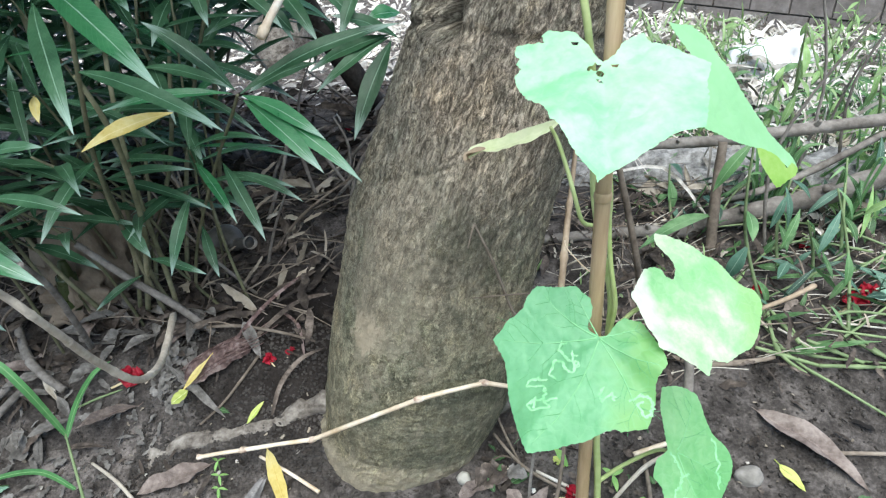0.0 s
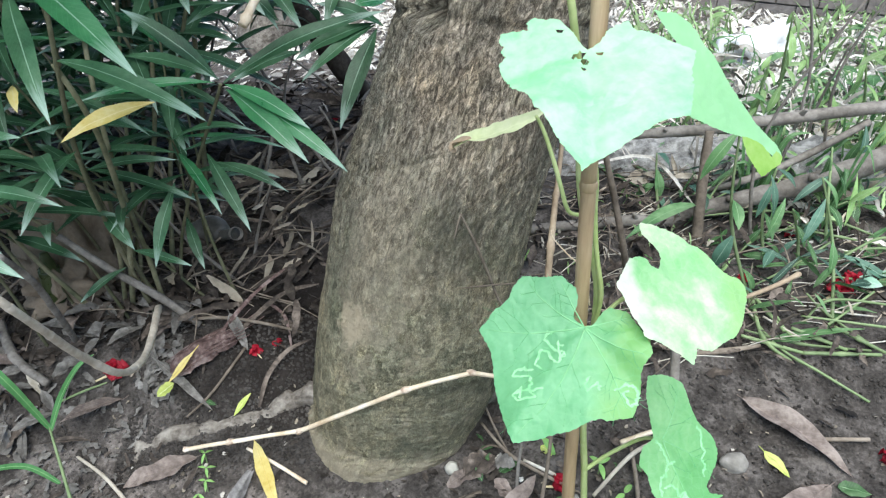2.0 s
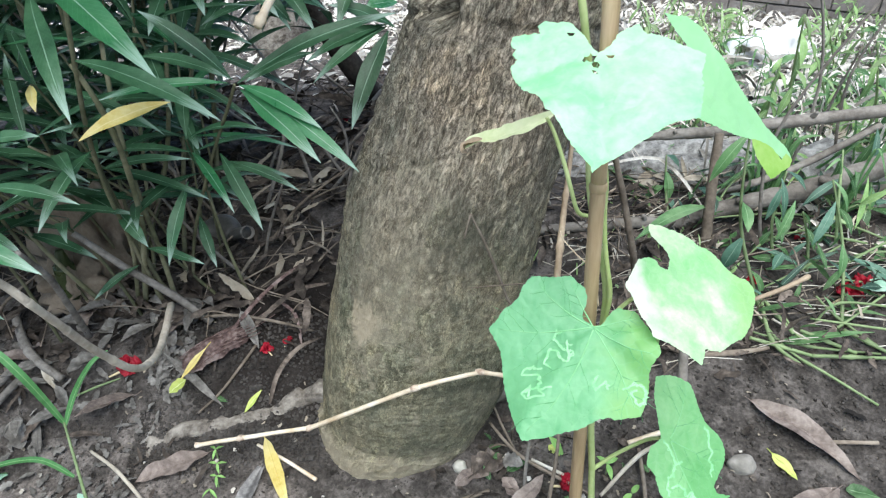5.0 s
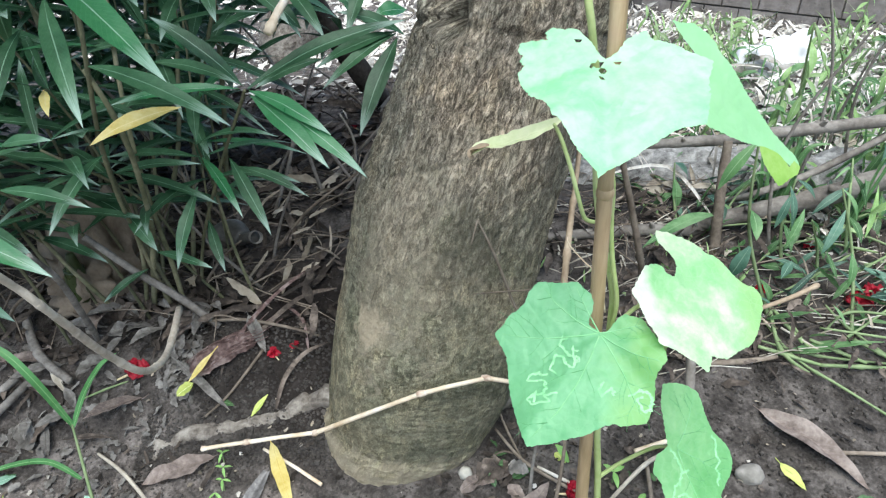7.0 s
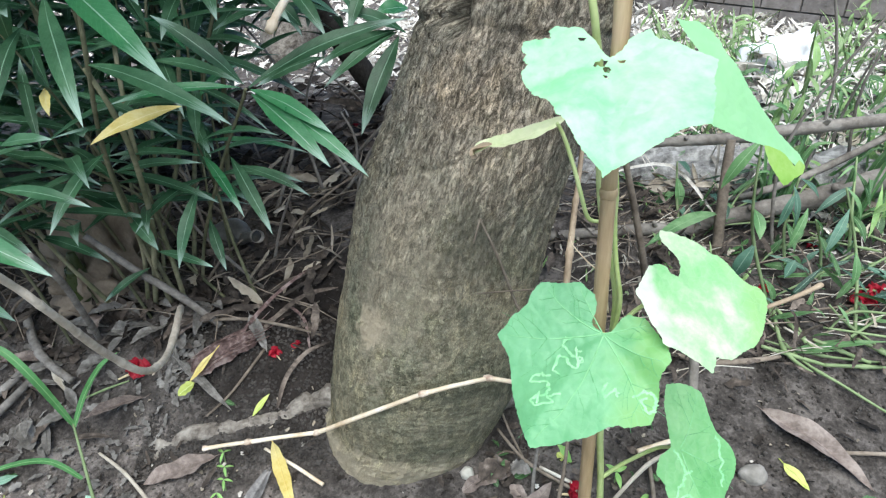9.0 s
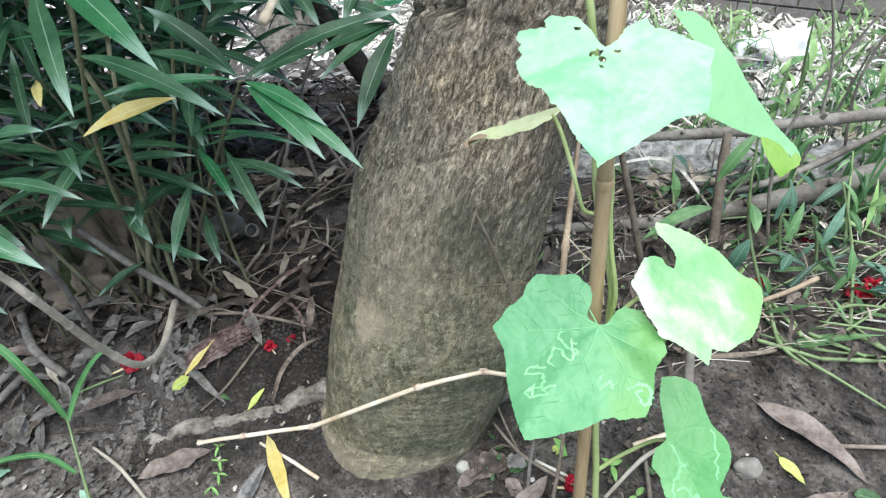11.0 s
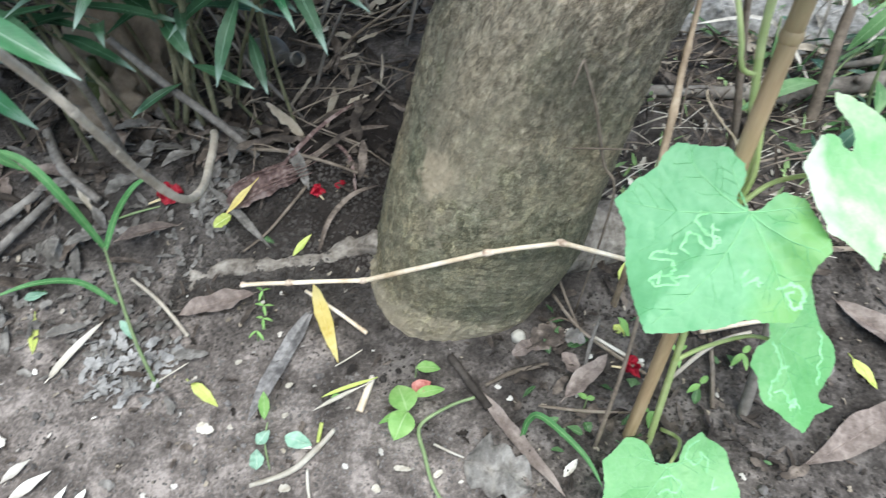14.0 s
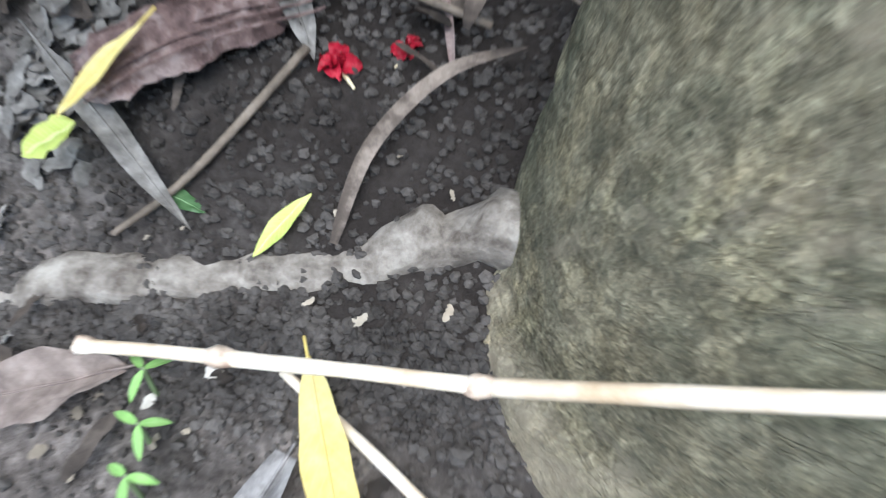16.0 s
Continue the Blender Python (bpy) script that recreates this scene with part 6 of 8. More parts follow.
for at, tips in (((-0.206, 0.58), ((-0.216, 0.588), (-0.199, 0.588), (-0.208, 0.57))), ((-0.2, 0.562), ((-0.212, 0.566), (-0.19, 0.566), (-0.196, 0.552))), ((-0.196, 0.545), ((-0.206, 0.549), (-0.186, 0.546), (-0.193, 0.533))), ((-0.199, 0.528), ((-0.208, 0.524), (-0.19, 0.522)))):
    seedling(at, [((x, y, 0.0), 0.0034) for x, y in tips], "tiny green weed beside the dead leaf")


def red_flower(at, size, turn, label="fallen crumpled red flower with a pale tube"):
    at = lay(at, -0.002)
    f = thing("red_flower", at, label, "flower", "fallen red flowers")
    r = random.Random(round(at.x * 1000))
    c = at + Vector((0, 0, size * 0.16))
    for i in range(6):
        a = turn + i * 1.05 + r.uniform(-0.3, 0.3)
        t = c + Vector((math.cos(a), math.sin(a), r.uniform(-0.15, 0.7))) * size * r.uniform(0.3, 0.62)
        if t.z < soil_z(t.x, t.y) + 0.002:
            t.z = soil_z(t.x, t.y) + 0.002
        part("petal", blade(c, t, size * 0.5, (r.uniform(-0.6, 0.6), r.uniform(-0.8, 0.2), 0.7), 0.25, 0.7, "petal", 10, 6, 0.45, r.uniform(-0.8, 0.8), seed=i + at.x), RED, f)
    e = c + Vector((math.cos(turn + 3.4), math.sin(turn + 3.4), -0.1)) * size * 0.8
    e.z = max(e.z, soil_z(e.x, e.y) + 0.002)
    part("tube", tube([c, c.lerp(e, 0.5), e], [size * 0.09, size * 0.06, size * 0.04], 8, 6), FLOWER_TUBE, f)


red_flower((-0.349, 0.690, 0.044), 0.032, 0.4)
red_flower((-0.164, 0.701, 0.063), 0.017, 2.0)
red_flower((-0.138, 0.713, 0.071), 0.013, 1.0)
red_flower((0.639, 0.755, 0.112), 0.042, 0.2)
red_flower((0.662, 0.77, 0.118), 0.038, 2.2)
red_flower((0.52, 0.79, 0.111), 0.022, 1.2)
red_flower((0.629, 0.883, 0.138), 0.018, 1.2)
red_flower((0.584, 0.521, 0.036), 0.027, 3.0)
red_flower((0.213, 0.519, 0.008), 0.026, 5.9)
red_flower((-0.167, 1.595, 0.104), 0.03, 2.0)

stick("fallen_branch", [(-0.609, 0.572, -0.028), (-0.588, 0.603, -0.012), (-0.563, 0.632, 0.005), (-0.531, 0.658, 0.025), (-0.504, 0.681, 0.042)], [0.006, 0.0062, 0.0058, 0.005], GREY_STICK, "thick grey dead branch lying on the soil", 30)
stick("fallen_branch", [(-0.549, 0.602, -0.014), (-0.523, 0.636, 0.009), (-0.488, 0.677, 0.038)], [0.005, 0.0055, 0.0048], GREY_STICK, "straight grey dead branch lying beside another", 24)
stick("bare_stem", [(-0.620, 0.591, -0.031), (-0.619, 0.630, 0.016), (-0.615, 0.676, 0.046), (-0.581, 0.664, 0.041), (-0.565, 0.661, 0.019)], [0.0018, 0.0016, 0.001], GREY_STICK, "thin grey stem arching over the soil", 24)
fallen((-0.575, 0.651, 0.007), (-0.546, 0.595, -0.024), 0.02, GREY_LEAF, "dark grey dead leaf strip on soil", "strap")
fallen((-0.584, 0.586, -0.030), (-0.547, 0.528, -0.042), 0.022, GREY_LEAF, "dull grey dead leaf on soil", "lance", fold=0.4)
fallen((-0.520, 0.556, -0.033), (-0.472, 0.492, -0.045), 0.018, GREY_LEAF, "blue-grey strip of dead leaf on soil", "strap", fold=0.3)
fallen((-0.625, 0.621, -0.015), (-0.554, 0.592, -0.025), 0.032, GREY_LEAF, "broad pale grey dead leaf under a branch", "oval", fold=0.3)
fallen((-0.486, 0.563, -0.029), (-0.462, 0.572, -0.025), 0.012, PALE_GREEN, "small pale blue-green leaf on soil", "oval")
fallen((-0.358, 0.536, -0.020), (-0.333, 0.515, -0.028), 0.009, PALE_GREEN, "small blue-green leaf at the grass stem", "oval", lift=0.004)
fallen((-0.412, 0.471, -0.045), (-0.381, 0.541, -0.027), 0.009, PALE_STRAW, "narrow bleached leaf strip on soil", "strap", fold=0.5)
fallen((-0.287, 0.503, -0.028), (-0.249, 0.507, -0.025), 0.014, GREY_LEAF, "grey torn dead leaf on soil", "flake")
fallen((-0.439, 0.518, -0.036), (-0.398, 0.532, -0.030), 0.014, GREY_LEAF, "grey crumpled dead leaf on soil", "flake", fold=0.6)
fallen((-0.484, 0.634, 0.003), (-0.459, 0.603, -0.013), 0.024, GREY_LEAF, "pale grey crumpled leaf on soil", "flake", fold=0.5)
fallen((-0.451, 0.629, 0.002), (-0.435, 0.595, -0.016), 0.011, GREY_LEAF, "grey narrow dead leaf on soil", "strap")
fallen((-0.474, 0.706, 0.047), (-0.439, 0.666, 0.027), 0.012, PALE_STRAW, "pale dry leaf under the shrub", "lance", fold=0.4)
fallen((-0.441, 0.672, 0.031), (-0.416, 0.646, 0.016), 0.012, GREY_LEAF, "grey dry leaf behind the grass", "lance", fold=0.4)
stick("fallen_twig", [(-0.415, 0.656, 0.023), (-0.385, 0.667, 0.032), (-0.356, 0.676, 0.039)], [0.0014, 0.0016, 0.001], WEED_STEM, "thin green-grey stalk beside a red flower", 10)
stick("fallen_twig", [(-0.301, 0.468, -0.038), (-0.286, 0.481, -0.033), (-0.269, 0.497, -0.029)], [0.0008, 0.0009, 0.0006], PALE_STRAW, "thin pale straw on soil", 8)
fallen((-0.535, 0.483, -0.052), (-0.525, 0.493, -0.049), 0.014, PALE_STRAW, "small bleached leaf scrap on soil", "flake")
fallen((-0.066, 0.483, -0.009), (-0.116, 0.466, -0.025), 0.0045, LIME_LEAF, "yellow-green leaf strip from a cut stalk", "strap", fold=0.3, wave=0.03)
fallen((-0.071, 0.478, -0.012), (-0.122, 0.451, -0.029), 0.005, PALE_STRAW, "pale cream leaf strip from a cut stalk", "lance", fold=0.3, wave=0.03)
fallen((-0.092, 0.466, -0.018), (-0.106, 0.467, -0.024), 0.006, SEEDLING, "green end of a leaf strip", "lance")
stick("fallen_twig", [(-0.168, 0.375, -0.049), (-0.131, 0.391, -0.043), (-0.110, 0.413, -0.036), (-0.096, 0.434, -0.031)], [0.0022, 0.0032, 0.003, 0.0026], PALE_STRAW, "pale bleached twig on soil", 16)
stick("fallen_twig", [(-0.110, 0.420, -0.034), (-0.110, 0.430, -0.033), (-0.109, 0.437, -0.025)], [0.0016, 0.0022, 0.002], LIME_LEAF, "short yellow-green stub on soil", 8)
fallen((-0.144, 0.423, -0.036), (-0.115, 0.416, -0.036), 0.017, PALE_GREEN, "pale blue-green oval leaf on soil", "oval", fold=0.08)
fallen((-0.177, 0.467, -0.028), (-0.169, 0.438, -0.035), 0.012, SEEDLING, "upright bright green leaf on soil", "lance", lift=0.003)
fallen((-0.169, 0.411, -0.037), (-0.160, 0.426, -0.033), 0.013, PALE_GREEN, "rounded blue-green leaf on soil", "oval", lift=0.003)
fallen((-0.164, 0.388, -0.044), (-0.169, 0.408, -0.040), 0.014, PALE_GREEN, "rounded blue-green leaf on soil", "oval", lift=0.003)
stick("fallen_twig", [(-0.165, 0.436, -0.033), (-0.164, 0.418, -0.039), (-0.152, 0.391, -0.044)], [0.0009, 0.001, 0.0007], WEED_STEM, "thin green stalk on soil", 8)
stick("fallen_twig", [(0.016, 0.521, -0.002), (0.039, 0.492, -0.007), (0.061, 0.465, -0.011)], [0.0042, 0.005, 0.0046], DARK_WOOD, "dark stout twig half sunk in soil", 14)
stick("fallen_twig", [(-0.107, 0.502, -0.015), (-0.095, 0.511, -0.012), (-0.081, 0.522, -0.008)], [0.0009, 0.001, 0.0007], PALE_STRAW, "thin pale straw on soil", 8)
stick("fallen_twig", [(0.007, 0.425, -0.024), (0.023, 0.419, -0.025), (0.038, 0.414, -0.025)], [0.0011, 0.0013, 0.0008], PALE_STRAW, "thin pale straw on soil", 8)
stick("fallen_twig", [(-0.115, 0.393, -0.041), (-0.111, 0.377, -0.044), (-0.105, 0.360, -0.048)], [0.0014, 0.0016, 0.001], PALE_STRAW, "bleached splinter on soil", 8)
fallen((-0.155, 0.474, -0.025), (-0.149, 0.480, -0.024), 0.006, PALE_STRAW, "tiny bleached chip on soil", "flake")
fallen((-0.152, 0.443, -0.033), (-0.146, 0.447, -0.031), 0.006, PALE_STRAW, "tiny bleached chip on soil", "flake")
fallen((-0.048, 0.382, -0.039), (-0.041, 0.376, -0.040), 0.008, PALE_STRAW, "tiny bleached chip on soil", "flake")
fallen((-0.030, 0.400, -0.034), (-0.013, 0.399, -0.033), 0.006, PALE_STRAW, "tiny bleached chip on soil", "flake")
fallen((-0.237, 0.428, -0.042), (-0.219, 0.424, -0.042), 0.012, PALE_STRAW, "tiny bleached chip on soil", "flake")
fallen((-0.139, 0.374, -0.048), (-0.127, 0.374, -0.046), 0.008, PALE_STRAW, "tiny bleached chip on soil", "flake")
fallen((-0.205, 0.431, -0.039), (-0.200, 0.427, -0.039), 0.005, PALE_STRAW, "tiny bleached chip on soil", "flake")
fallen((0.010, 0.393, -0.032), (0.018, 0.400, -0.030), 0.006, PALE_STRAW, "tiny bleached chip on soil", "flake")
fallen((-0.216, 0.497, -0.024), (-0.210, 0.502, -0.023), 0.006, PALE_STRAW, "tiny bleached chip on soil", "flake")
fallen((-0.235, 0.343, -0.062), (-0.227, 0.334, -0.063), 0.012, PALE_STRAW, "tiny bleached chip on soil", "flake")
# five pale strips laid on the soil in place of flecks of sunlight
fallen((-0.413, 0.362, -0.071), (-0.394, 0.387, -0.064), 0.01, PALE_LITTER, "pale strip standing in for a sun fleck on soil", "lance")
fallen((-0.398, 0.345, -0.073), (-0.368, 0.377, -0.064), 0.012, PALE_LITTER, "pale strip standing in for a sun fleck on soil", "lance")
fallen((-0.473, 0.415, -0.063), (-0.461, 0.430, -0.059), 0.012, PALE_LITTER, "pale strip standing in for a sun fleck on soil", "lance")
fallen((-0.354, 0.330, -0.073), (-0.346, 0.364, -0.065), 0.009, PALE_LITTER, "pale strip standing in for a sun fleck on soil", "lance")
fallen((-0.331, 0.344, -0.069), (-0.326, 0.363, -0.064), 0.008, PALE_LITTER, "pale strip standing in for a sun fleck on soil", "lance")
single("petal", blade((-0.020, 0.475, -0.014), (-0.002, 0.487, -0.006), 0.018, (0, -0.3, 1), 0.1, 0.4, "oval", 10, 6, 0.3), FADED, "faded pink-red crumpled petal on soil", "petal")
fallen((0.212, 0.554, 0.020), (0.194, 0.557, 0.045), 0.013, SEEDLING, "small oval lime-green leaf at the stake foot", "oval", lift=0.003)
stick("fallen_twig", [(0.175, 0.552, 0.017), (0.197, 0.538, 0.016), (0.226, 0.522, 0.013)], [0.0018, 0.0022, 0.0018], PALE_STRAW, "pale crooked twig at the stake foot", 12)
stick("fallen_twig", [(0.122, 0.566, 0.017), (0.137, 0.574, 0.019), (0.153, 0.569, 0.019)], [0.0012, 0.0014, 0.001], TWIG, "thin grey twig at the trunk foot", 10)
stick("dead_shoot", [(0.163, 0.518, 0.009), (0.165, 0.531, 0.027), (0.169, 0.543, 0.061)], [0.002, 0.0022, 0.0014], GREY_STICK, "withered grey shoot at the stake foot", 12)
stick("fallen_twig", [(0.134, 0.621, 0.041), (0.144, 0.592, 0.031), (0.158, 0.562, 0.018)], [0.0012, 0.0015, 0.0012], TWIG, "thin brown twig at the trunk foot", 12)
fallen((0.106, 0.536, 0.008), (0.139, 0.560, 0.016), 0.03, LITTER, "crumpled dark brown leaf at the trunk foot", "flake", 0.1, 0.6, 0.3, 0.4)
fallen((0.141, 0.550, 0.014), (0.164, 0.544, 0.015), 0.02, GREY_LEAF, "grey-green withered leaf at the stake foot", "flake", 0.1, 0.5)
single("pebble", blob(lay((0.090, 0.548, 0.006), 0.004), (0.0085, 0.008, 0.009), 4, 0.3), PEBBLE, "small chalky white pebble at the trunk foot", "stone")
single("stone", blob(lay((0.414, 0.532, 0.026), 0.002), (0.016, 0.012, 0.013), 7, 0.35, 12, 16, 1.1), STONE, "smooth grey pebble on bare soil", "stone")
fallen((0.040, 0.412, -0.029), (0.105, 0.392, -0.029), 0.055, GREY_LEAF, "broad crumpled grey-brown dead leaf on soil", "flake", 0.1, 0.3, 0.25, 0.3)
sheath_line = [(-0.268, 0.675, 0.054), (-0.245, 0.689, 0.067), (-0.220, 0.706, 0.074), (-0.192, 0.726, 0.077)]
sheath = thing("dry_sheath", sheath_line[0], "dark reddish-brown dry palm sheath on the soil", "sheath")
shell = ribbon(sheath_line, 0.042, (-0.1, -0.2, 1), 0.0, "flake", 40, 12, 0.15, 0.75)
part("shell", ([Vector(v) + Vector((0, 0, 0.0035 * noise.noise(Vector(v) * 90) + 0.002 * noise.noise(Vector(v) * 240))) for v in shell[0]], shell[1], shell[2]), SHEATH, sheath)
r = random.Random(4)
for k in range(9):
    q = k / 8 - 0.5
    pts = [Vector(p) + Vector((-0.012 * q * 2, 0.03 * q, 0.011 - 0.02 * q * q)) for p in sheath_line]
    pts.append(pts[-1] + Vector((r.uniform(0.0, 0.03), r.uniform(0.0, 0.03), r.uniform(-0.004, 0.012))))
    part("fibre", tube(pts, [0.0005, 0.0008, 0.0005], 20, 5, 0.2), SHEATH, sheath, "frayed dry fibre")
for pts, wd in (([(-0.228, 0.695, 0.065), (-0.206, 0.728, 0.091), (-0.176, 0.772, 0.113), (-0.139, 0.820, 0.127)], 0.006), ([(-0.205, 0.704, 0.070), (-0.177, 0.737, 0.091), (-0.136, 0.775, 0.111), (-0.090, 0.793, 0.114)], 0.007), ([(-0.161, 0.777, 0.093), (-0.131, 0.743, 0.092), (-0.116, 0.698, 0.072)], 0.005), ([(-0.202, 0.797, 0.097), (-0.163, 0.812, 0.113), (-0.121, 0.841, 0.123)], 0.007)):
    single("dry_strip", ribbon(pts, wd, (0.1, -0.4, 0.9), 0.4, "flake", 20, 4, 0.5), SHEATH if wd < 0.0065 else LITTER, "torn strip of dry brown sheath", "leaf", "dry strips")
fallen((-0.207, 0.747, 0.095), (-0.175, 0.700, 0.066), 0.016, GREY_LEAF, "grey curled dead leaf beside the sheath", "oval", 0.06, 0.5)
single("dry_strip", ribbon([(-0.151, 0.637, 0.028), (-0.142, 0.663, 0.057), (-0.118, 0.685, 0.080), (-0.088, 0.699, 0.088)], 0.0062, (0.1, -0.5, 0.8), 0.35, "strap", 24, 4, 0.3), LITTER, "arching dry leaf strip beside the trunk", "leaf")
single("crumpled_cloth", together([blob((-0.459, 0.874, 0.116), (0.07, 0.05, 0.1), 2, 0.8, 26, 30, 2.6), blob((-0.470, 0.828, 0.094), (0.05, 0.045, 0.05), 6, 0.8, 22, 26, 2.8)]), CLOTH, "dusty brown crumpled cloth under the shrub", "cloth")
bot = thing("old_bottle", (-0.269, 0.933, 0.114), "dusty grey plastic bottle half buried in litter", "bottle")
part("body", tube([(-0.312, 0.921, 0.118), (-0.278, 0.934, 0.133), (-0.256, 0.914, 0.131)], [0.022, 0.022, 0.013], 12, 16), BOTTLE, bot)
part("neck", tube([(-0.256, 0.914, 0.131), (-0.241, 0.901, 0.140), (-0.231, 0.893, 0.145)], [0.009, 0.0085, 0.009], 8, 14), BOTTLE, bot, "dusty round bottle neck")
mouth = [Vector((-0.231, 0.893, 0.145)), Vector((-0.224, 0.884, 0.149))]
ring = tube([mouth[0], mouth[0].lerp(mouth[1], 0.3), mouth[1]], [0.009, 0.0105, 0.01], 6, 16)
part("rim", (ring[0], ring[1][:-2], ring[2]), STONE, bot, "pale dusty bottle rim")

# ---- weeds on the bank behind ----
def weed(base, top, n, length, width, label, seed, group="weeds", leaf_mat=None):
    r = random.Random(seed)
    base, top = lay(base, -0.004), Vector(top)
    plant = thing("weed_plant", base, label, "weed", group)
    mid = base.lerp(top, 0.5) + Vector((r.uniform(-0.02, 0.02), r.uniform(-0.02, 0.02), 0))
    part("stem", tube([base, mid, top], [0.0028, 0.0023, 0.0014], 18, 6, 0.1), WEED_STEM, plant)
    for i in range(n):
        s = 0.25 + 0.75 * i / max(1, n - 1)
        p = base.lerp(mid, s * 2) if s < 0.5 else mid.lerp(top, s * 2 - 1)
        a = i * 2.4 + r.uniform(-0.4, 0.4)
        t = p + Vector((math.cos(a), math.sin(a) * 0.8 - 0.2, r.uniform(-3.2, -0.4))).normalized() * length * r.uniform(0.6, 1.15)
        t.z = max(t.z, soil_z(t.x, t.y) + 0.004)
        part("leaf", blade(p, t, width * r.uniform(0.8, 1.2), (0.05, -0.4, 0.9), 0.12, 0.2, "lance", 9, 4, 0.05, seed=seed + i), leaf_mat or (WEED, WEED_BLUE, WEED)[r.randrange(3)], plant)
    return plant


weed((0.516, 0.739, 0.1), (0.459, 0.78, 0.342), 5, 0.07, 0.017, "tall weed with a bare green stem and hanging leaves", 1)
weed((0.606, 0.699, 0.096), (0.597, 0.8, 0.269), 6, 0.06, 0.011, "green weed with a bent stem and hanging leaves", 2)
weed((0.448, 0.952, 0.141), (0.449, 1.013, 0.226), 4, 0.07, 0.02, "leafy weed beside the fallen branch", 12)
weed((0.572, 0.833, 0.123), (0.575, 0.873, 0.253), 6, 0.055, 0.011, "green weed with drooping leaves", 3)
weed((0.670, 0.848, 0.133), (0.667, 0.901, 0.275), 7, 0.06, 0.011, "green weed with drooping leaves", 4)
weed((0.733, 0.879, 0.145), (0.731, 0.935, 0.299), 8, 0.06, 0.012, "green weed with drooping leaves", 5)
weed((0.609, 0.806, 0.119), (0.590, 0.832, 0.207), 4, 0.045, 0.01, "low green weed with drooping leaves", 6)
weed((0.677, 0.995, 0.172), (0.612, 1.0, 0.451), 9, 0.055, 0.011, "tall green weed with long pointed leaves", 14, "weeds", PALE_WEED)
weed((0.79, 1.0, 0.178), (0.76, 0.97, 0.42), 11, 0.055, 0.012, "tall green weed with long pointed leaves", 15, "weeds", PALE_WEED)
weed((0.84, 1.06, 0.19), (0.86, 1.02, 0.47), 12, 0.06, 0.012, "tall green weed with long pointed leaves", 16, "weeds", PALE_WEED)
for base, tip, wd, mat in (((0.556, 0.85, 0.252), (0.562, 0.83, 0.195), 0.018, WEED_BLUE), ((0.567, 0.82, 0.23), (0.542, 0.8, 0.178), 0.02, WEED), ((0.681, 0.85, 0.207), (0.706, 0.83, 0.242), 0.018, PALE_WEED), ((0.655, 0.8, 0.15), (0.72, 0.75, 0.118), 0.026, WEED_BLUE), ((0.539, 0.84, 0.145), (0.597, 0.8, 0.13), 0.015, WEED_BLUE), ((0.606, 0.78, 0.16), (0.646, 0.755, 0.127), 0.01, WEED_BLUE), ((0.66, 0.76, 0.128), (0.69, 0.742, 0.131), 0.024, PALE_GREEN), ((0.698, 0.77, 0.135), (0.716, 0.742, 0.14), 0.018, PALE_GREEN)):
    single("weed_leaf", blade(base, tip, wd * (0.85 if mat is PALE_GREEN else 0.6), (0.1, -0.6, 0.75), 0.1, 0.2, "oval" if mat is PALE_GREEN else "lance", 14, 4, 0.06, seed=wd * 777), mat, "pale green rounded weed leaf" if mat is PALE_GREEN else "hanging lance-shaped weed leaf", "leaf", "cut weed leaves")
for pts in ([(0.558, 0.88, 0.142), (0.628, 0.842, 0.139)], [(0.677, 0.832, 0.14), (0.729, 0.804, 0.137)], [(0.586, 0.722, 0.108), (0.664, 0.703, 0.108)], [(0.518, 0.717, 0.101), (0.554, 0.678, 0.092)]):
    stick("dry_straw", pts, [0.0016, 0.0012], PALE_STRAW, "silvery dry straw among cut weeds", 8, (), 0.2, "dry straws")
wl = thing("weed_plant", (0.518, 0.944, 0.144), "single long lance-shaped weed leaf", "weed", "weeds")
part("leaf", blade((0.490, 0.909, 0.179), (0.347, 0.815, 0.169), 0.022, (0, -0.3, 1), 0.1, 0.25), WEED, wl)
rng = random.Random(8)
for k in range(9):
    x = rng.uniform(0.5, 1.1)
    y = rng.uniform(1.02, 1.3)
    h = rng.uniform(0.1, 0.26)
    weed((x, y), (x + rng.uniform(-0.06, 0.06), y + rng.uniform(-0.08, 0.03), ground_z(x, y) + h), rng.randint(9, 13), 0.05, 0.01, "green weed with drooping narrow leaves on the bank", 60 + k, "weeds", PALE_WEED if k % 3 else WEED)
rng = random.Random(5)
for k in range(26):
    x = rng.uniform(0.62, 1.5)
    y = rng.uniform(1.05, 2.1)
    h = rng.uniform(0.1, 0.3)
    if abs(x - 0.065 - (y - 0.025) * 0.5325) < 0.13:
        continue
    weed((x, y), (x + rng.uniform(-0.14, 0.06), y + rng.uniform(-0.08, 0.05), ground_z(x, y) + h), rng.randint(10, 16), 0.045, 0.009, "pale green weed with small narrow leaves on the bank", 20 + k, "weeds", PALE_WEED)


def cut_weed(points, label="cut green weed stem lying on the soil"):
    stick("cut_weed", points, [0.0014, 0.0019, 0.0016], WEED_STEM, label, 16, (0.5,), 0.1, "cut stems")


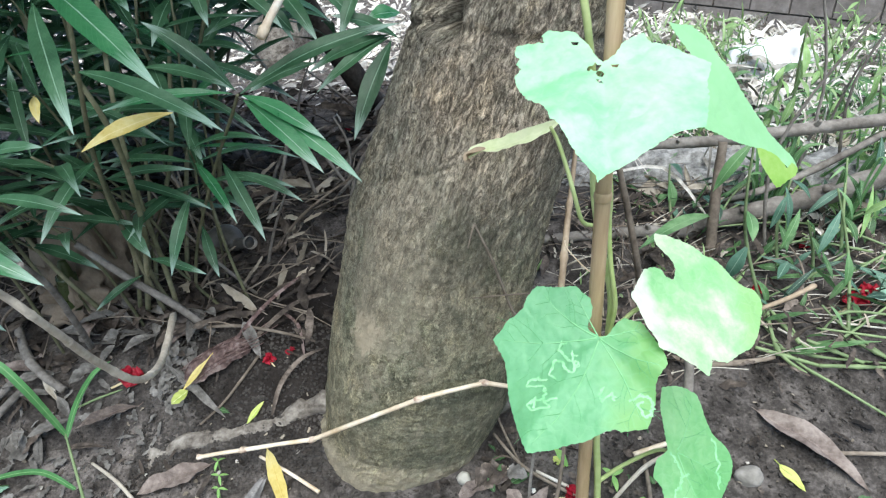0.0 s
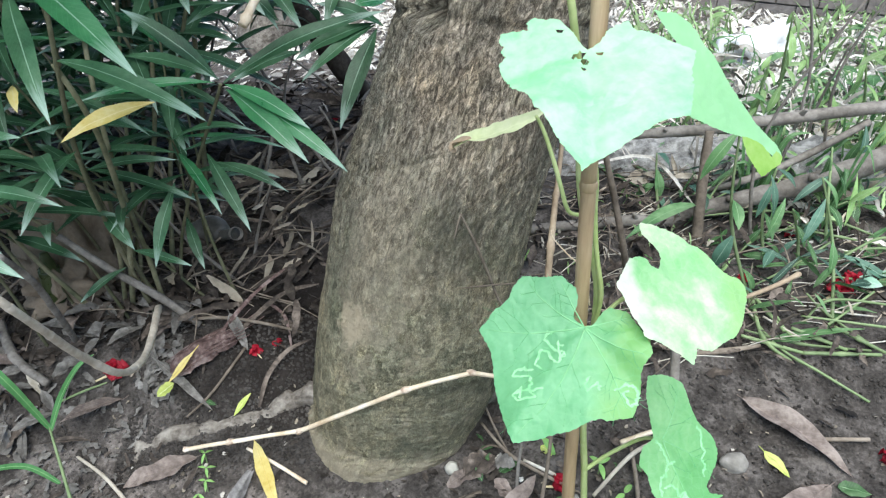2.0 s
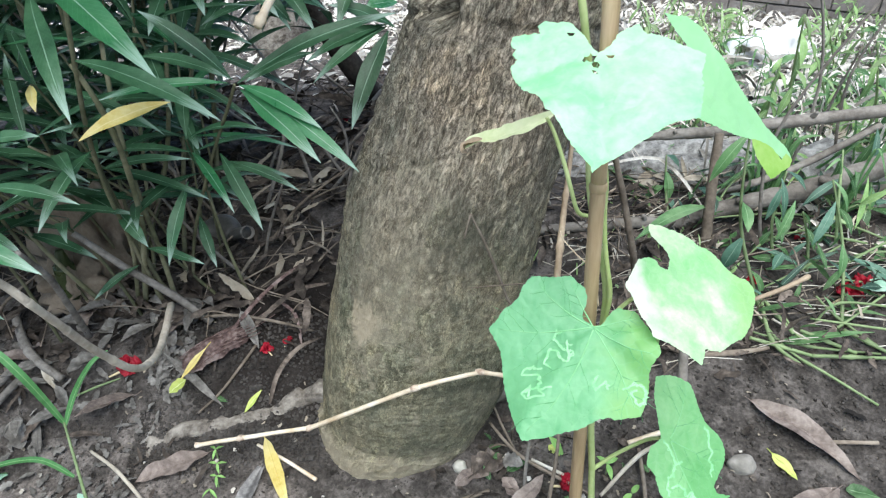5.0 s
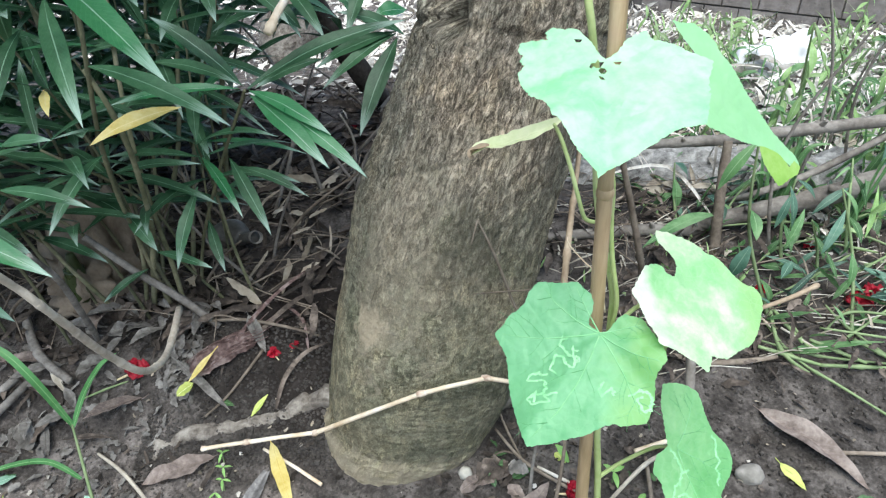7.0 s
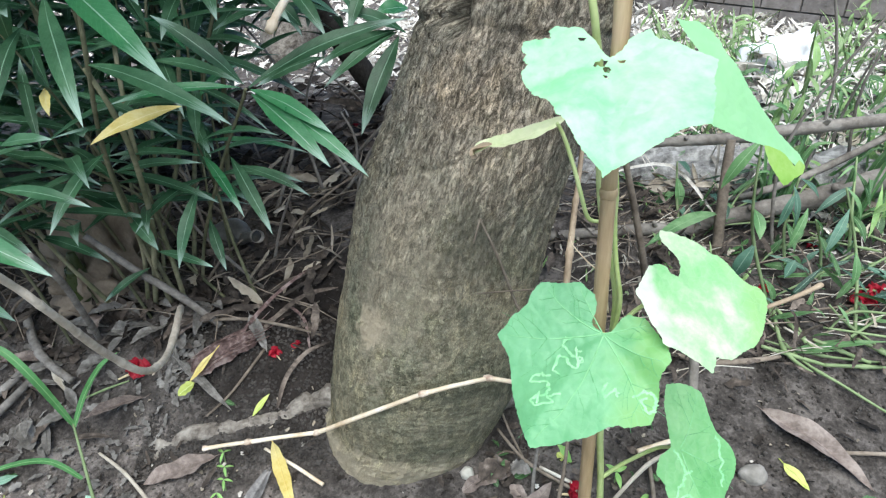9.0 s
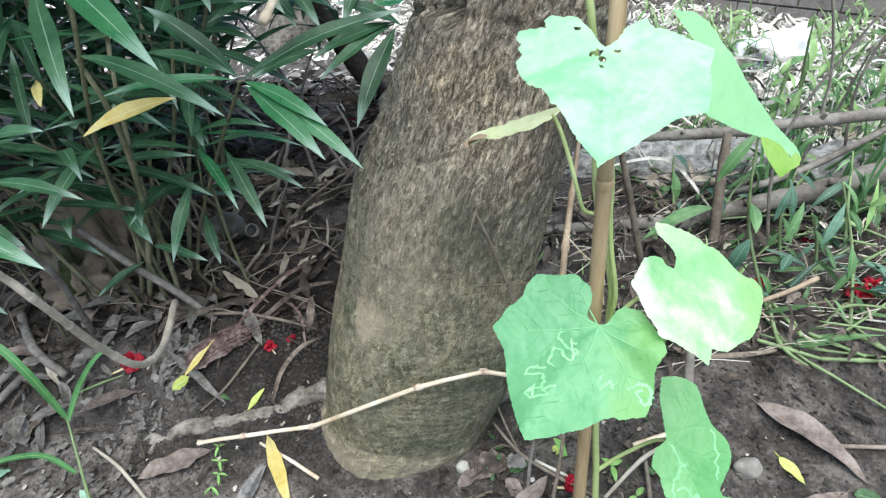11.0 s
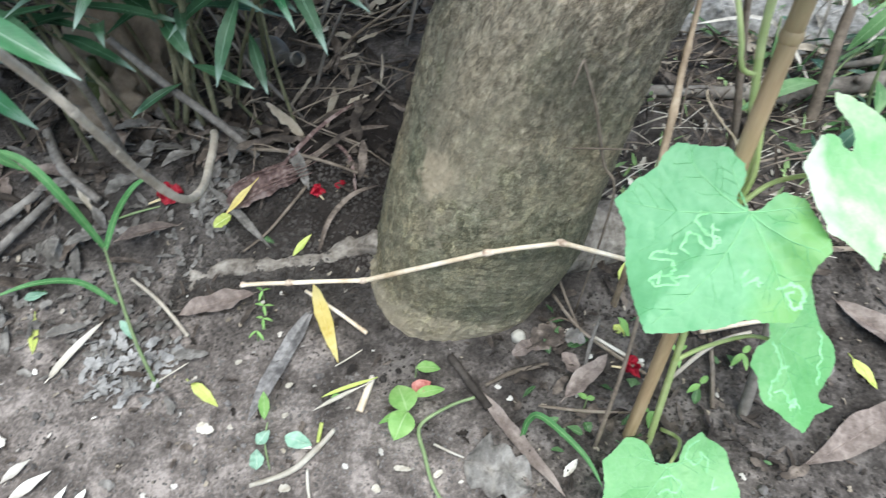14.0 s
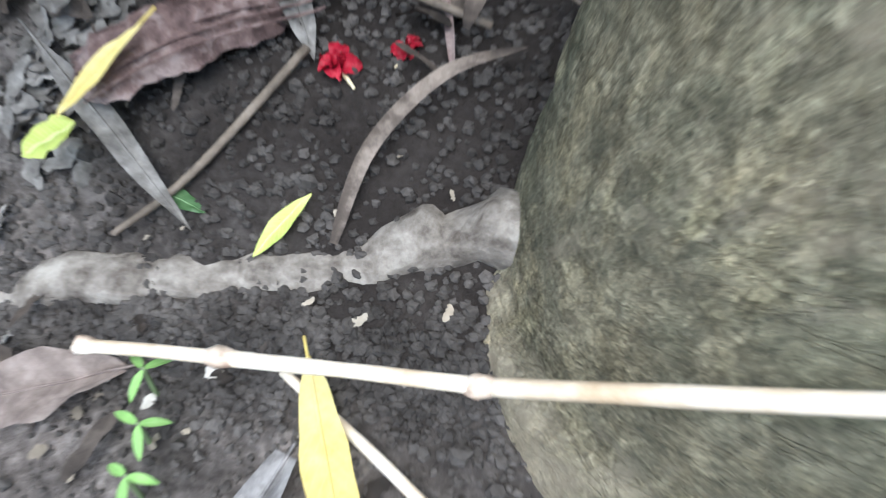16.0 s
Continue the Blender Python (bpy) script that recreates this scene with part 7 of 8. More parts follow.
for pts in ([(0.478, 0.69, 0.09), (0.547, 0.659, 0.084)], [(0.602, 0.693, 0.1), (0.649, 0.651, 0.088)], [(0.52, 0.753, 0.11), (0.536, 0.691, 0.095)], [(0.518, 0.756, 0.111), (0.505, 0.685, 0.09), (0.527, 0.649, 0.079)], [(0.547, 0.696, 0.097), (0.603, 0.658, 0.088)], [(0.546, 0.659, 0.084), (0.642, 0.649, 0.087)]):
    stick("cut_weed", pts, [0.0024, 0.0027, 0.0022], WEED_STEM, "stout cut green weed stalk on the soil", 14, (0.5,), 0.1, "cut stems")
cut_weed([(0.502, 0.751, 0.102), (0.521, 0.675, 0.084), (0.560, 0.633, 0.072), (0.601, 0.594, 0.059)])
cut_weed([(0.487, 0.701, 0.091), (0.549, 0.673, 0.088), (0.635, 0.659, 0.086)])
cut_weed([(0.579, 0.733, 0.127), (0.603, 0.712, 0.106), (0.638, 0.667, 0.090)])
cut_weed([(0.535, 0.718, 0.103), (0.557, 0.681, 0.092), (0.674, 0.735, 0.127)])

rng = random.Random(77)
for k in range(20):
    x, y = rng.uniform(0.46, 0.8), rng.uniform(0.68, 0.95)
    a, length = rng.uniform(-0.7, 0.7), rng.uniform(0.08, 0.22)
    p, q = lay((x, y), rng.uniform(0.004, 0.02)), lay((x + math.cos(a) * length, y - math.sin(a) * length * 0.8), rng.uniform(0.004, 0.06))
    cut_weed([p, p.lerp(q, 0.5) + Vector((rng.uniform(-0.02, 0.02), rng.uniform(-0.02, 0.02), rng.uniform(0, 0.02))), q], "thin dull green cut stem on the soil")
for k in range(6):
    x, y = rng.uniform(0.56, 1.0), rng.uniform(0.85, 1.15)
    h = rng.uniform(0.2, 0.42)
    p = lay((x, y), -0.01)
    stick("thin_bare_stem", [p, p + Vector((rng.uniform(-0.03, 0.03), 0, h * 0.5)), p + Vector((rng.uniform(-0.07, 0.07), -0.03, h))], [0.0028, 0.0024, 0.0014], BRANCH, "thin dark bare stem among the weeds", 10, (), 0.1, "bare stems")
rng = random.Random(31)
for k in range(26):
    x, y = rng.uniform(0.5, 0.85), rng.uniform(0.66, 0.86)
    if y < 0.62 + (0.62 - x) * 0.5:
        continue
    a, length = rng.uniform(-0.9, 0.9), rng.uniform(0.05, 0.1)
    fallen((x, y, 0), (x + math.cos(a) * length, y - math.sin(a) * length * 0.8, ground_z(x, y) + rng.uniform(0.0, 0.03)), rng.uniform(0.007, 0.012), WEED, "cut green weed leaf lying on the soil", lift=rng.uniform(0.004, 0.012), group="cut weed leaves")

# ---- litter at the stake foot ----
stick("dead_shoot", [(0.170, 0.436, -0.018), (0.176, 0.456, 0.051), (0.188, 0.491, 0.087), (0.195, 0.523, 0.121)], [0.0022, 0.0022, 0.0016], TWIG, "thin grey dead shoot standing at the stake foot", 16)
stick("fallen_twig", [(0.129, 0.602, 0.028), (0.154, 0.563, 0.022), (0.181, 0.541, 0.017), (0.237, 0.505, 0.011)], [0.0016, 0.0022, 0.0018], TWIG, "thin crooked twig at the trunk foot", 16)
stick("fallen_twig", [(0.112, 0.471, -0.007), (0.160, 0.467, -0.002), (0.208, 0.469, 0.000)], [0.0014, 0.002, 0.0014], TWIG, "thin brown twig near the stake", 12)
stick("fallen_twig", [(0.245, 0.500, 0.016), (0.299, 0.544, 0.032), (0.346, 0.565, 0.037)], [0.002, 0.0026, 0.002], GREY_BRANCH, "pale grey twig behind the stake", 12)
stick("fallen_twig", [(0.290, 0.562, 0.032), (0.327, 0.572, 0.037), (0.367, 0.582, 0.041)], [0.003, 0.0032, 0.0026], DRY_STICK, "pale broken cane piece on the soil", 10)
stick("fallen_twig", [(0.302, 0.557, 0.028), (0.298, 0.518, 0.018), (0.291, 0.478, 0.009)], [0.0022, 0.0026, 0.0024], TWIG, "short grey twig on the soil", 10)
for a, b, wd, mat, lab in (((0.141, 0.483, -0.005), (0.186, 0.528, 0.019), 0.02, DEAD_LEAF, "crumpled grey-brown dead leaf at the stake foot"), ((0.156, 0.509, 0.002), (0.139, 0.534, 0.006), 0.018, DEAD_LEAF, "small crumpled dead leaf at the trunk foot"), ((0.145, 0.541, 0.008), (0.169, 0.551, 0.013), 0.012, WEED, "small green leaf scrap at the trunk foot"), ((0.160, 0.458, -0.010), (0.165, 0.447, -0.012), 0.01, WEED, "tiny green leaf near the stake"), ((0.137, 0.403, -0.025), (0.151, 0.421, -0.020), 0.008, PALE_LITTER, "small pale leaf flake on the soil")):
    fallen(a, b, wd, mat, lab, "oval", 0.08, 0.4)
grass_plant((0.095, 0.437, -0.020), [([(0.095, 0.437, -0.020), (0.098, 0.441, 0.011), (0.109, 0.432, 0.030), (0.143, 0.396, 0.032), (0.158, 0.367, 0.029)], 0.009)], "single arching grass blade on bare soil")

# ---- the wall far behind ----
wa, wb = Vector((1.538, 3.583, 0.065)), Vector((2.072, 2.917, 0.080))
wdir = (wb - wa)
wdir.z = 0
wdir.normalize()
wnorm = Vector((wdir.y, -wdir.x, 0))
wall = thing("wall_back", (wa.x, wa.y, ground_z(wa.x, wa.y)), "weathered grey-brown brick retaining wall", "wall", kind="structure")
course, length, joint = 0.105, 0.2, 0.009


def brick_box(c, lx, lz, depth, wobble):
    out = []
    for sx in (-1, 1):
        for sy in (0, 1):
            for sz in (-1, 1):
                out.append(Vector(c) + wdir * (sx * lx / 2) + wnorm * (wobble - sy * depth) + Vector((0, 0, sz * lz / 2)))
    F = [(0, 1, 3, 2), (4, 6, 7, 5), (0, 4, 5, 1), (2, 3, 7, 6), (0, 2, 6, 4), (1, 5, 7, 3)]
    return out, F, [(0, 0)] * 8


core = brick_box(wa + wdir * 1.6 + Vector((0, 0, 0.2)), 4.4, 0.9, 0.25, -0.012)
part("wall_core", core, MORTAR, wall, flat=True)
rng = random.Random(3)
for row in range(5):
    for i in range(19):
        c = wa + wdir * (-0.5 + (i + 0.5 * (row % 2)) * length) + Vector((0, 0, -0.06 + course * row))
        part("brick", brick_box(c, length - joint, course - joint, 0.06, rng.uniform(-0.003, 0.003)), BRICK, wall, flat=True)

# ---- another tree and dark limb behind the shrub ----
tr2 = thing("background_tree", lay((-0.62, 2.9), 0), "pale tree trunk far behind the shrub", "tree")
part("trunk", tube([(-0.62, 2.9, ground_z(-0.62, 2.9) - 0.03), (-0.6, 2.95, 0.5), (-0.55, 3.0, 1.4)], [0.14, 0.11, 0.09], 30, 20, 0.25), ROOT, tr2)
rng = random.Random(15)
for k in range(11):
    x, y = rng.uniform(-0.34, -0.08), rng.uniform(0.98, 1.35)
    a, h = rng.uniform(-1.2, 1.2), rng.uniform(0.12, 0.4)
    p = lay((x, y), -0.004)
    q = p + Vector((math.sin(a) * h * 1.1, rng.uniform(-0.05, 0.05), h))
    stick("thin_bare_stem", [p, p.lerp(q, 0.55) + Vector((rng.uniform(-0.03, 0.03), 0, 0.01)), q], [0.0034, 0.0028, 0.0014], BRANCH, "thin dark bare stem behind the trunk", 10, (), 0.1, "bare stems")
rng = random.Random(9)
for k in range(9):
    x, y = rng.uniform(-0.45, 0.0), rng.uniform(1.25, 1.8)
    h = rng.uniform(0.15, 0.5)
    stick("thin_bare_stem", [(x, y, ground_z(x, y) - 0.01), (x + rng.uniform(-0.06, 0.06), y, h * 0.5), (x + rng.uniform(-0.16, 0.16), y - 0.04, h)], [0.005, 0.004, 0.002], BRANCH, "thin dark bare stem behind the trunk", 10, (), 0.1, "bare stems")
stick("dark_limb", [(-0.125, 1.945, 0.078), (-0.117, 1.534, 0.236), (-0.155, 1.466, 0.321), (-0.195, 1.446, 0.390), (-0.226, 1.432, 0.469), (-0.255, 1.465, 0.531)], [0.03, 0.026, 0.024, 0.022], DARK_WOOD, "dark leaning limb behind the shrub", 24)

# ---- litter, crumbs, far grass ----
rng = random.Random(21)


def scatter_leaves(n, box, sizes, lift, mat, name, label, shape="lance", tilt=0.25, wide=(0.2, 0.35)):
    shapes = []
    for k in range(n):
        x, y = rng.uniform(box[0], box[1]), rng.uniform(box[2], box[3])
        if box[3] - box[2] > 1.5:
            x += rng.gauss(0, 0.25) if rng.random() < 0.6 else rng.gauss(0, 0.8)
            y += abs(rng.gauss(0, 0.7))
            if math.hypot(x + 0.62, y - 2.9) < 0.16:
                continue
        length = rng.uniform(*sizes)
        a = rng.uniform(0, 2 * math.pi)
        b = Vector((x, y, soil_z(x, y) + rng.uniform(0.002, lift)))
        t = b + Vector((math.cos(a), math.sin(a), 0)) * length
        t.z = soil_z(t.x, t.y) + rng.uniform(0.002, lift * 1.6)
        up = Vector((rng.uniform(-tilt, tilt), rng.uniform(-tilt, tilt), 1))
        shapes.append(blade(b, t, length * rng.uniform(*wide), up, rng.uniform(-0.03, 0.1), rng.uniform(-0.2, 0.6), shape, 8, 2, 0.2, 0.0, k, 0.55 if shape == "flake" else 0.0))
    ob = new(name, mesh(name, together(shapes), mat))
    tagged(ob, label, "litter", kind="stuff")


scatter_leaves(420, (-0.95, -0.05, 0.76, 1.3), (0.03, 0.085), 0.025, LITTER, "leaf_litter", "brown dry leaf litter under the shrub", "flake", wide=(0.08, 0.22), tilt=1.4)
scatter_leaves(900, (-0.9, -0.05, 0.7, 1.2), (0.006, 0.03), 0.015, LITTER, "leaf_litter", "broken brown leaf crumbs under the shrub", "flake", wide=(0.15, 0.5), tilt=1.4)
scatter_leaves(60, (-0.9, -0.22, 0.45, 0.8), (0.01, 0.055), 0.01, LITTER, "leaf_litter", "scattered small brown leaf fragments on soil", "flake", 0.3)
scatter_leaves(120, (0.1, 0.7, 0.3, 0.75), (0.008, 0.03), 0.004, LITTER, "leaf_litter", "small brown leaf crumbs on soil", "flake", 0.3)
scatter_leaves(160, (0.15, 1.2, 0.72, 1.15), (0.02, 0.07), 0.02, LITTER, "leaf_litter", "brown litter among the branches", tilt=0.6, wide=(0.1, 0.3))
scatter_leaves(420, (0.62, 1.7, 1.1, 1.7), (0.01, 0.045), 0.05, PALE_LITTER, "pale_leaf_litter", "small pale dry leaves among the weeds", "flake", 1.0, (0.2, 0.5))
scatter_leaves(420, (0.3, 0.95, 0.66, 1.05), (0.01, 0.035), 0.03, LITTER, "leaf_litter", "brown dry leaf scraps among cut weeds", "flake", 1.0, (0.1, 0.35))
scatter_leaves(220, (0.28, 0.95, 0.68, 1.05), (0.005, 0.02), 0.02, DRY_LITTER, "tan_leaf_litter", "tan dry leaf scraps among cut weeds", "flake", 1.0, (0.08, 0.3))
scatter_leaves(70, (0.09, 0.36, 0.4, 0.62), (0.008, 0.03), 0.008, LITTER, "leaf_litter", "brown leaf scraps round the stake foot", "flake", 0.9, (0.15, 0.5))
scatter_leaves(26, (0.1, 0.36, 0.42, 0.6), (0.008, 0.018), 0.008, WEED, "green_leaf_litter", "small green leaf scraps round the stake foot", "oval", 0.7, (0.4, 0.7))
scatter_leaves(120, (0.44, 0.95, 0.68, 1.1), (0.02, 0.06), 0.04, WEED, "green_leaf_litter", "cut green leaf scraps among dry ones", "lance", 1.0, (0.15, 0.35))
scatter_leaves(90, (0.46, 0.95, 0.68, 1.1), (0.02, 0.055), 0.04, WEED_BLUE, "green_leaf_litter", "grey-green wilted leaf scraps among dry ones", "lance", 1.0, (0.15, 0.35))
scatter_leaves(150, (0.17, 0.5, 0.66, 1.0), (0.004, 0.016), 0.012, PALE_STRAW, "pale_crumbs", "small bleached leaf bits behind the stake", "flake", 1.0, (0.2, 0.6))
scatter_leaves(90, (0.17, 0.5, 0.68, 1.0), (0.006, 0.016), 0.02, PALE_WEED, "green_leaf_litter", "tiny green sprouts behind the stake", "oval", 1.0, (0.35, 0.6))
scatter_leaves(200, (0.17, 0.5, 0.64, 1.0), (0.01, 0.04), 0.016, LITTER, "leaf_litter", "dark leaf scraps behind the stake", "flake", 1.2, (0.1, 0.3))
scatter_leaves(150, (0.6, 1.0, 0.82, 1.12), (0.008, 0.035), 0.03, PALE_LITTER, "pale_leaf_litter", "bleached leaf scraps among the weeds", "flake", 1.0, (0.15, 0.5))
scatter_leaves(110, (0.6, 1.0, 0.84, 1.12), (0.012, 0.04), 0.07, PALE_WEED, "green_leaf_litter", "small light green leaves among the weeds", "lance", 1.0, (0.2, 0.4))
scatter_leaves(420, (0.45, 1.4, 0.92, 1.45), (0.015, 0.07), 0.03, DRY_LITTER, "tan_leaf_litter", "tan dry leaf litter among the weeds", tilt=1.0, wide=(0.1, 0.35))
scatter_leaves(800, (-1.0, 0.1, 1.2, 2.1), (0.03, 0.1), 0.04, LITTER, "leaf_litter", "brown dry leaf litter behind the shrub", "flake", 1.2, (0.12, 0.3))
# pale dry litter; its whiteness also stands in for glare on the far ground
scatter_leaves(1900, (-1.0, 0.25, 1.85, 3.5), (0.02, 0.08), 0.04, PALE_LITTER, "pale_leaf_litter", "pale leaf litter behind the shrub, whitened for strong light", tilt=1.0, wide=(0.12, 0.35))
scatter_leaves(4200, (0.1, 2.4, 1.3, 3.5), (0.03, 0.11), 0.06, PALE_LITTER, "pale_leaf_litter", "pale leaf litter far behind, whitened for strong light", tilt=1.0, wide=(0.12, 0.35))
scatter_leaves(70, (-0.75, -0.25, 0.35, 0.72), (0.004, 0.024), 0.005, GREY_LEAF, "leaf_litter", "grey leaf flakes on bare soil", "flake", 0.6, (0.15, 0.6))
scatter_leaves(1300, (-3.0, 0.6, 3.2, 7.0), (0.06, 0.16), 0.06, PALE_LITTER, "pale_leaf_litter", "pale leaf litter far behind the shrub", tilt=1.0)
r = random.Random(19)
for k in range(34):
    x, y = r.uniform(-0.75, -0.3), r.uniform(0.5, 0.78)
    if -0.42 < x < -0.2 and y < 0.6:
        continue
    a, length = r.uniform(0, 6.28), r.uniform(0.025, 0.075)
    fallen((x, y, 0), (x + math.cos(a) * length, y + math.sin(a) * length, ground_z(x, y) + r.uniform(-0.01, 0.012)), length * r.uniform(0.16, 0.36), r.choice((DEAD_LEAF, GREY_LEAF, LITTER, LITTER, DRY_LITTER)), "brown-grey dry leaf piece on the soil", r.choice(("lance", "flake", "strap")), 0.06, r.uniform(0.1, 0.7), 0.15, r.uniform(-0.4, 0.4), "dry leaf pieces")
scatter_leaves(60, (-0.42, -0.3, 0.47, 0.56), (0.004, 0.018), 0.005, GREY_LEAF, "crumbled_leaf", "crumbled grey dead leaf on bare soil", "flake", 0.6, (0.3, 0.8))
scatter_leaves(420, (-0.5, 0.5, 0.05, 0.6), (0.004, 0.014), 0.003, LITTER, "leaf_litter", "tiny dry leaf crumbs on bare soil", "flake", 0.3, (0.3, 0.7))
scatter_leaves(150, (-0.5, 0.5, 0.05, 0.6), (0.003, 0.008), 0.003, PALE_LITTER, "pale_crumbs", "tiny pale crumbs on bare soil", "flake", 0.3, (0.4, 0.9))

scatter_leaves(80, (-0.5, -0.08, 0.78, 1.25), (0.02, 0.07), 0.03, DRY_LITTER, "tan_leaf_litter", "tan broken dry leaves among the dark litter", "flake", 1.2, (0.1, 0.3))
scatter_leaves(300, (-0.65, 0.65, 0.33, 0.78), (0.002, 0.007), 0.003, DRY_LITTER, "tan_crumbs", "tiny tan crumbs on bare soil", "flake", 0.4, (0.4, 0.9))
dry = []
for k in range(340):
    x, y = rng.uniform(0.42, 1.5), rng.uniform(0.95, 1.9)
    a, length = rng.uniform(0, 6.28), rng.uniform(0.08, 0.24)
    p = lay((x, y), 0.002)
    q = p + Vector((math.cos(a), math.sin(a) * 0.7, 0)) * length
    q.z = soil_z(q.x, q.y) + rng.uniform(0.004, 0.1)
    m = p.lerp(q, rng.uniform(0.4, 0.7)) + Vector((rng.uniform(-0.03, 0.03), rng.uniform(-0.03, 0.03), rng.uniform(0.01, 0.08)))
    dry.append(ribbon([p, m, q], rng.uniform(0.003, 0.008), (rng.uniform(-0.4, 0.4), -0.4, 0.8), 0.3, "strap", 8, 2, rng.uniform(-1, 1)))
tagged(new("dry_grass", mesh("dry_grass", together(dry[:200]), PALE_LITTER)), "pale dry grass blades tangled among the weeds", "grass", kind="stuff")
tagged(new("tangled_grass", mesh("tangled_grass", together(dry[200:]), WEED)), "dark green grass blades tangled among the weeds", "grass", kind="stuff")

leaves = []
for k in range(420):
    x, y = rng.uniform(0.5, 1.7), rng.uniform(1.0, 2.1)
    if abs(x - 0.065 - (y - 0.025) * 0.5325) < 0.1 and y > 1.5:
        continue
    a, length = rng.uniform(0, 6.28), rng.uniform(0.02, 0.055)
    p = lay((x, y), rng.uniform(0.01, 0.14))
    leaves.append(blade(p, p + Vector((math.cos(a), math.sin(a), rng.uniform(-0.8, 0.4))) * length, length * rng.uniform(0.2, 0.4), (rng.uniform(-0.5, 0.5), -0.4, 0.8), 0.1, 0.3, "oval", 6, 2))
    leaves.append(tube([lay((x, y), 0.0), p + Vector((0.004, 0, -0.004)), p], [0.0012, 0.0008], 4, 4))
tagged(new("weed_tangle", mesh("weed_tangle", together(leaves), WEED)), "tangle of small-leaved green weeds on the bank", "weed", kind="stuff")

leaves = []
for k in range(700):
    x, y = rng.uniform(0.6, 2.2), rng.uniform(1.4, 2.9)
    if x < 0.4 + (y - 1.1) * 0.3 or abs(x - 0.065 - (y - 0.025) * 0.5325) < 0.09 or noise.noise(Vector((x * 3, y * 3, 1))) < -0.05:
        continue
    a, length = rng.uniform(0, 6.28), rng.uniform(0.03, 0.075)
    p = lay((x, y), rng.uniform(0.01, 0.16))
    leaves.append(blade(p, p + Vector((math.cos(a), math.sin(a), rng.uniform(-0.9, 0.3))) * length, length * rng.uniform(0.2, 0.36), (rng.uniform(-0.5, 0.5), -0.4, 0.8), 0.1, 0.3, "lance", 6, 2))
tagged(new("weed_tangle", mesh("weed_tangle", together(leaves), PALE_WEED)), "patches of light green weeds among pale litter", "weed", kind="stuff")

blades = []
for k in range(240):
    x, y = rng.uniform(0.45, 2.4), rng.uniform(1.7, 3.2)
    if x < 0.4 + (y - 1.1) * 0.3 or abs(x - 0.065 - (y - 0.025) * 0.5325) < 0.12:
        continue
    a = rng.uniform(0, 6.28)
    b = Vector((x, y, soil_z(x, y) - 0.003))
    h = rng.uniform(0.05, 0.2)
    t = b + Vector((math.cos(a) * h * 0.7, math.sin(a) * h * 0.7, h))
    blades.append(blade(b, t, rng.uniform(0.005, 0.011), (-math.cos(a), -math.sin(a), 0.5), 0.12, 0.2, "strap", 6, 2))
tagged(new("far_grass", mesh("far_grass", together(blades), PALE_WEED)), "light green grass on the bank behind", "grass", kind="stuff")

twigs = []
for k in range(330):
    if k < 170:
        x, y = rng.uniform(-0.9, -0.1), rng.uniform(0.72, 1.25)
    else:
        x, y = rng.uniform(0.2, 1.1), rng.uniform(0.72, 1.2)
    a, length = rng.uniform(0, 6.28), rng.uniform(0.05, 0.2)
    p = lay((x, y), rng.uniform(0.003, 0.02))
    q = lay((x + math.cos(a) * length, y + math.sin(a) * length * 0.7), rng.uniform(0.003, 0.05))
    m = p.lerp(q, 0.5) + Vector((rng.uniform(-0.01, 0.01), rng.uniform(-0.01, 0.01), 0.004))
    twigs.append(tube([p, m, q], [rng.uniform(0.0006, 0.002), 0.0006], 6, 5))
tagged(new("twig_litter", mesh("twig_litter", together(twigs), TWIG)), "thin dry twigs strewn over the litter", "litter", kind="stuff")

straws = []
for k in range(70):
    x, y = rng.uniform(0.18, 0.7), rng.uniform(0.66, 1.0)
    a, length = rng.uniform(-0.7, 0.7), rng.uniform(0.04, 0.12)
    p = lay((x, y), rng.uniform(0.002, 0.01))
    q = lay((x + math.cos(a) * length, y + math.sin(a) * length), rng.uniform(0.003, 0.03))
    straws.append(tube([p, p.lerp(q, 0.5) + Vector((0, rng.uniform(-0.006, 0.006), rng.uniform(0.0, 0.008))), q], [0.0009, 0.0005], 6, 5))
tagged(new("straw_litter", mesh("straw_litter", together(straws), PALE_STRAW)), "thin bleached straws strewn behind the stake", "litter", kind="stuff")

crumbs, dry_crumbs = [], []
for k in range(18000):
    x, y = rng.gauss(-0.05, 0.32), rng.uniform(0.05, 0.95)
    s = rng.uniform(0.0007, 0.0022) * (2.4 if rng.random() < 0.05 else 1)
    if k > 5500:
        x, y = rng.uniform(-0.32, -0.06), rng.gauss(0.6, 0.014) if k < 8300 else rng.uniform(0.63, 0.76)
        s = rng.uniform(0.0009, 0.003)
    if k >= 12500:
        x, y, s = rng.uniform(-0.42, 0.36), rng.uniform(0.3, 0.64), rng.uniform(0.0005, 0.0017)
    elif k >= 10000:
        x, y, s = rng.uniform(0.12, 0.75), rng.uniform(0.38, 0.78), rng.uniform(0.0008, 0.0034)
    dusty = y + 0.25 * x + 0.12 * noise.noise(Vector((x * 6, y * 6, 3))) < 0.47
    (dry_crumbs if dusty else crumbs).append(blob((x, y, soil_z(x, y) + s * 0.3), (s, s * rng.uniform(0.7, 1.1), s * 0.8), k, 0.75, 4, 6))
tagged(new("soil_crumbs", mesh("soil_crumbs", together(crumbs), CLOD, flat=True)), "dark crumbs of soil", "soil", kind="stuff")
tagged(new("soil_crumbs", mesh("soil_crumbs", together(dry_crumbs), DRY_CLOD, flat=True)), "dusty pale crumbs of dry soil", "soil", kind="stuff")

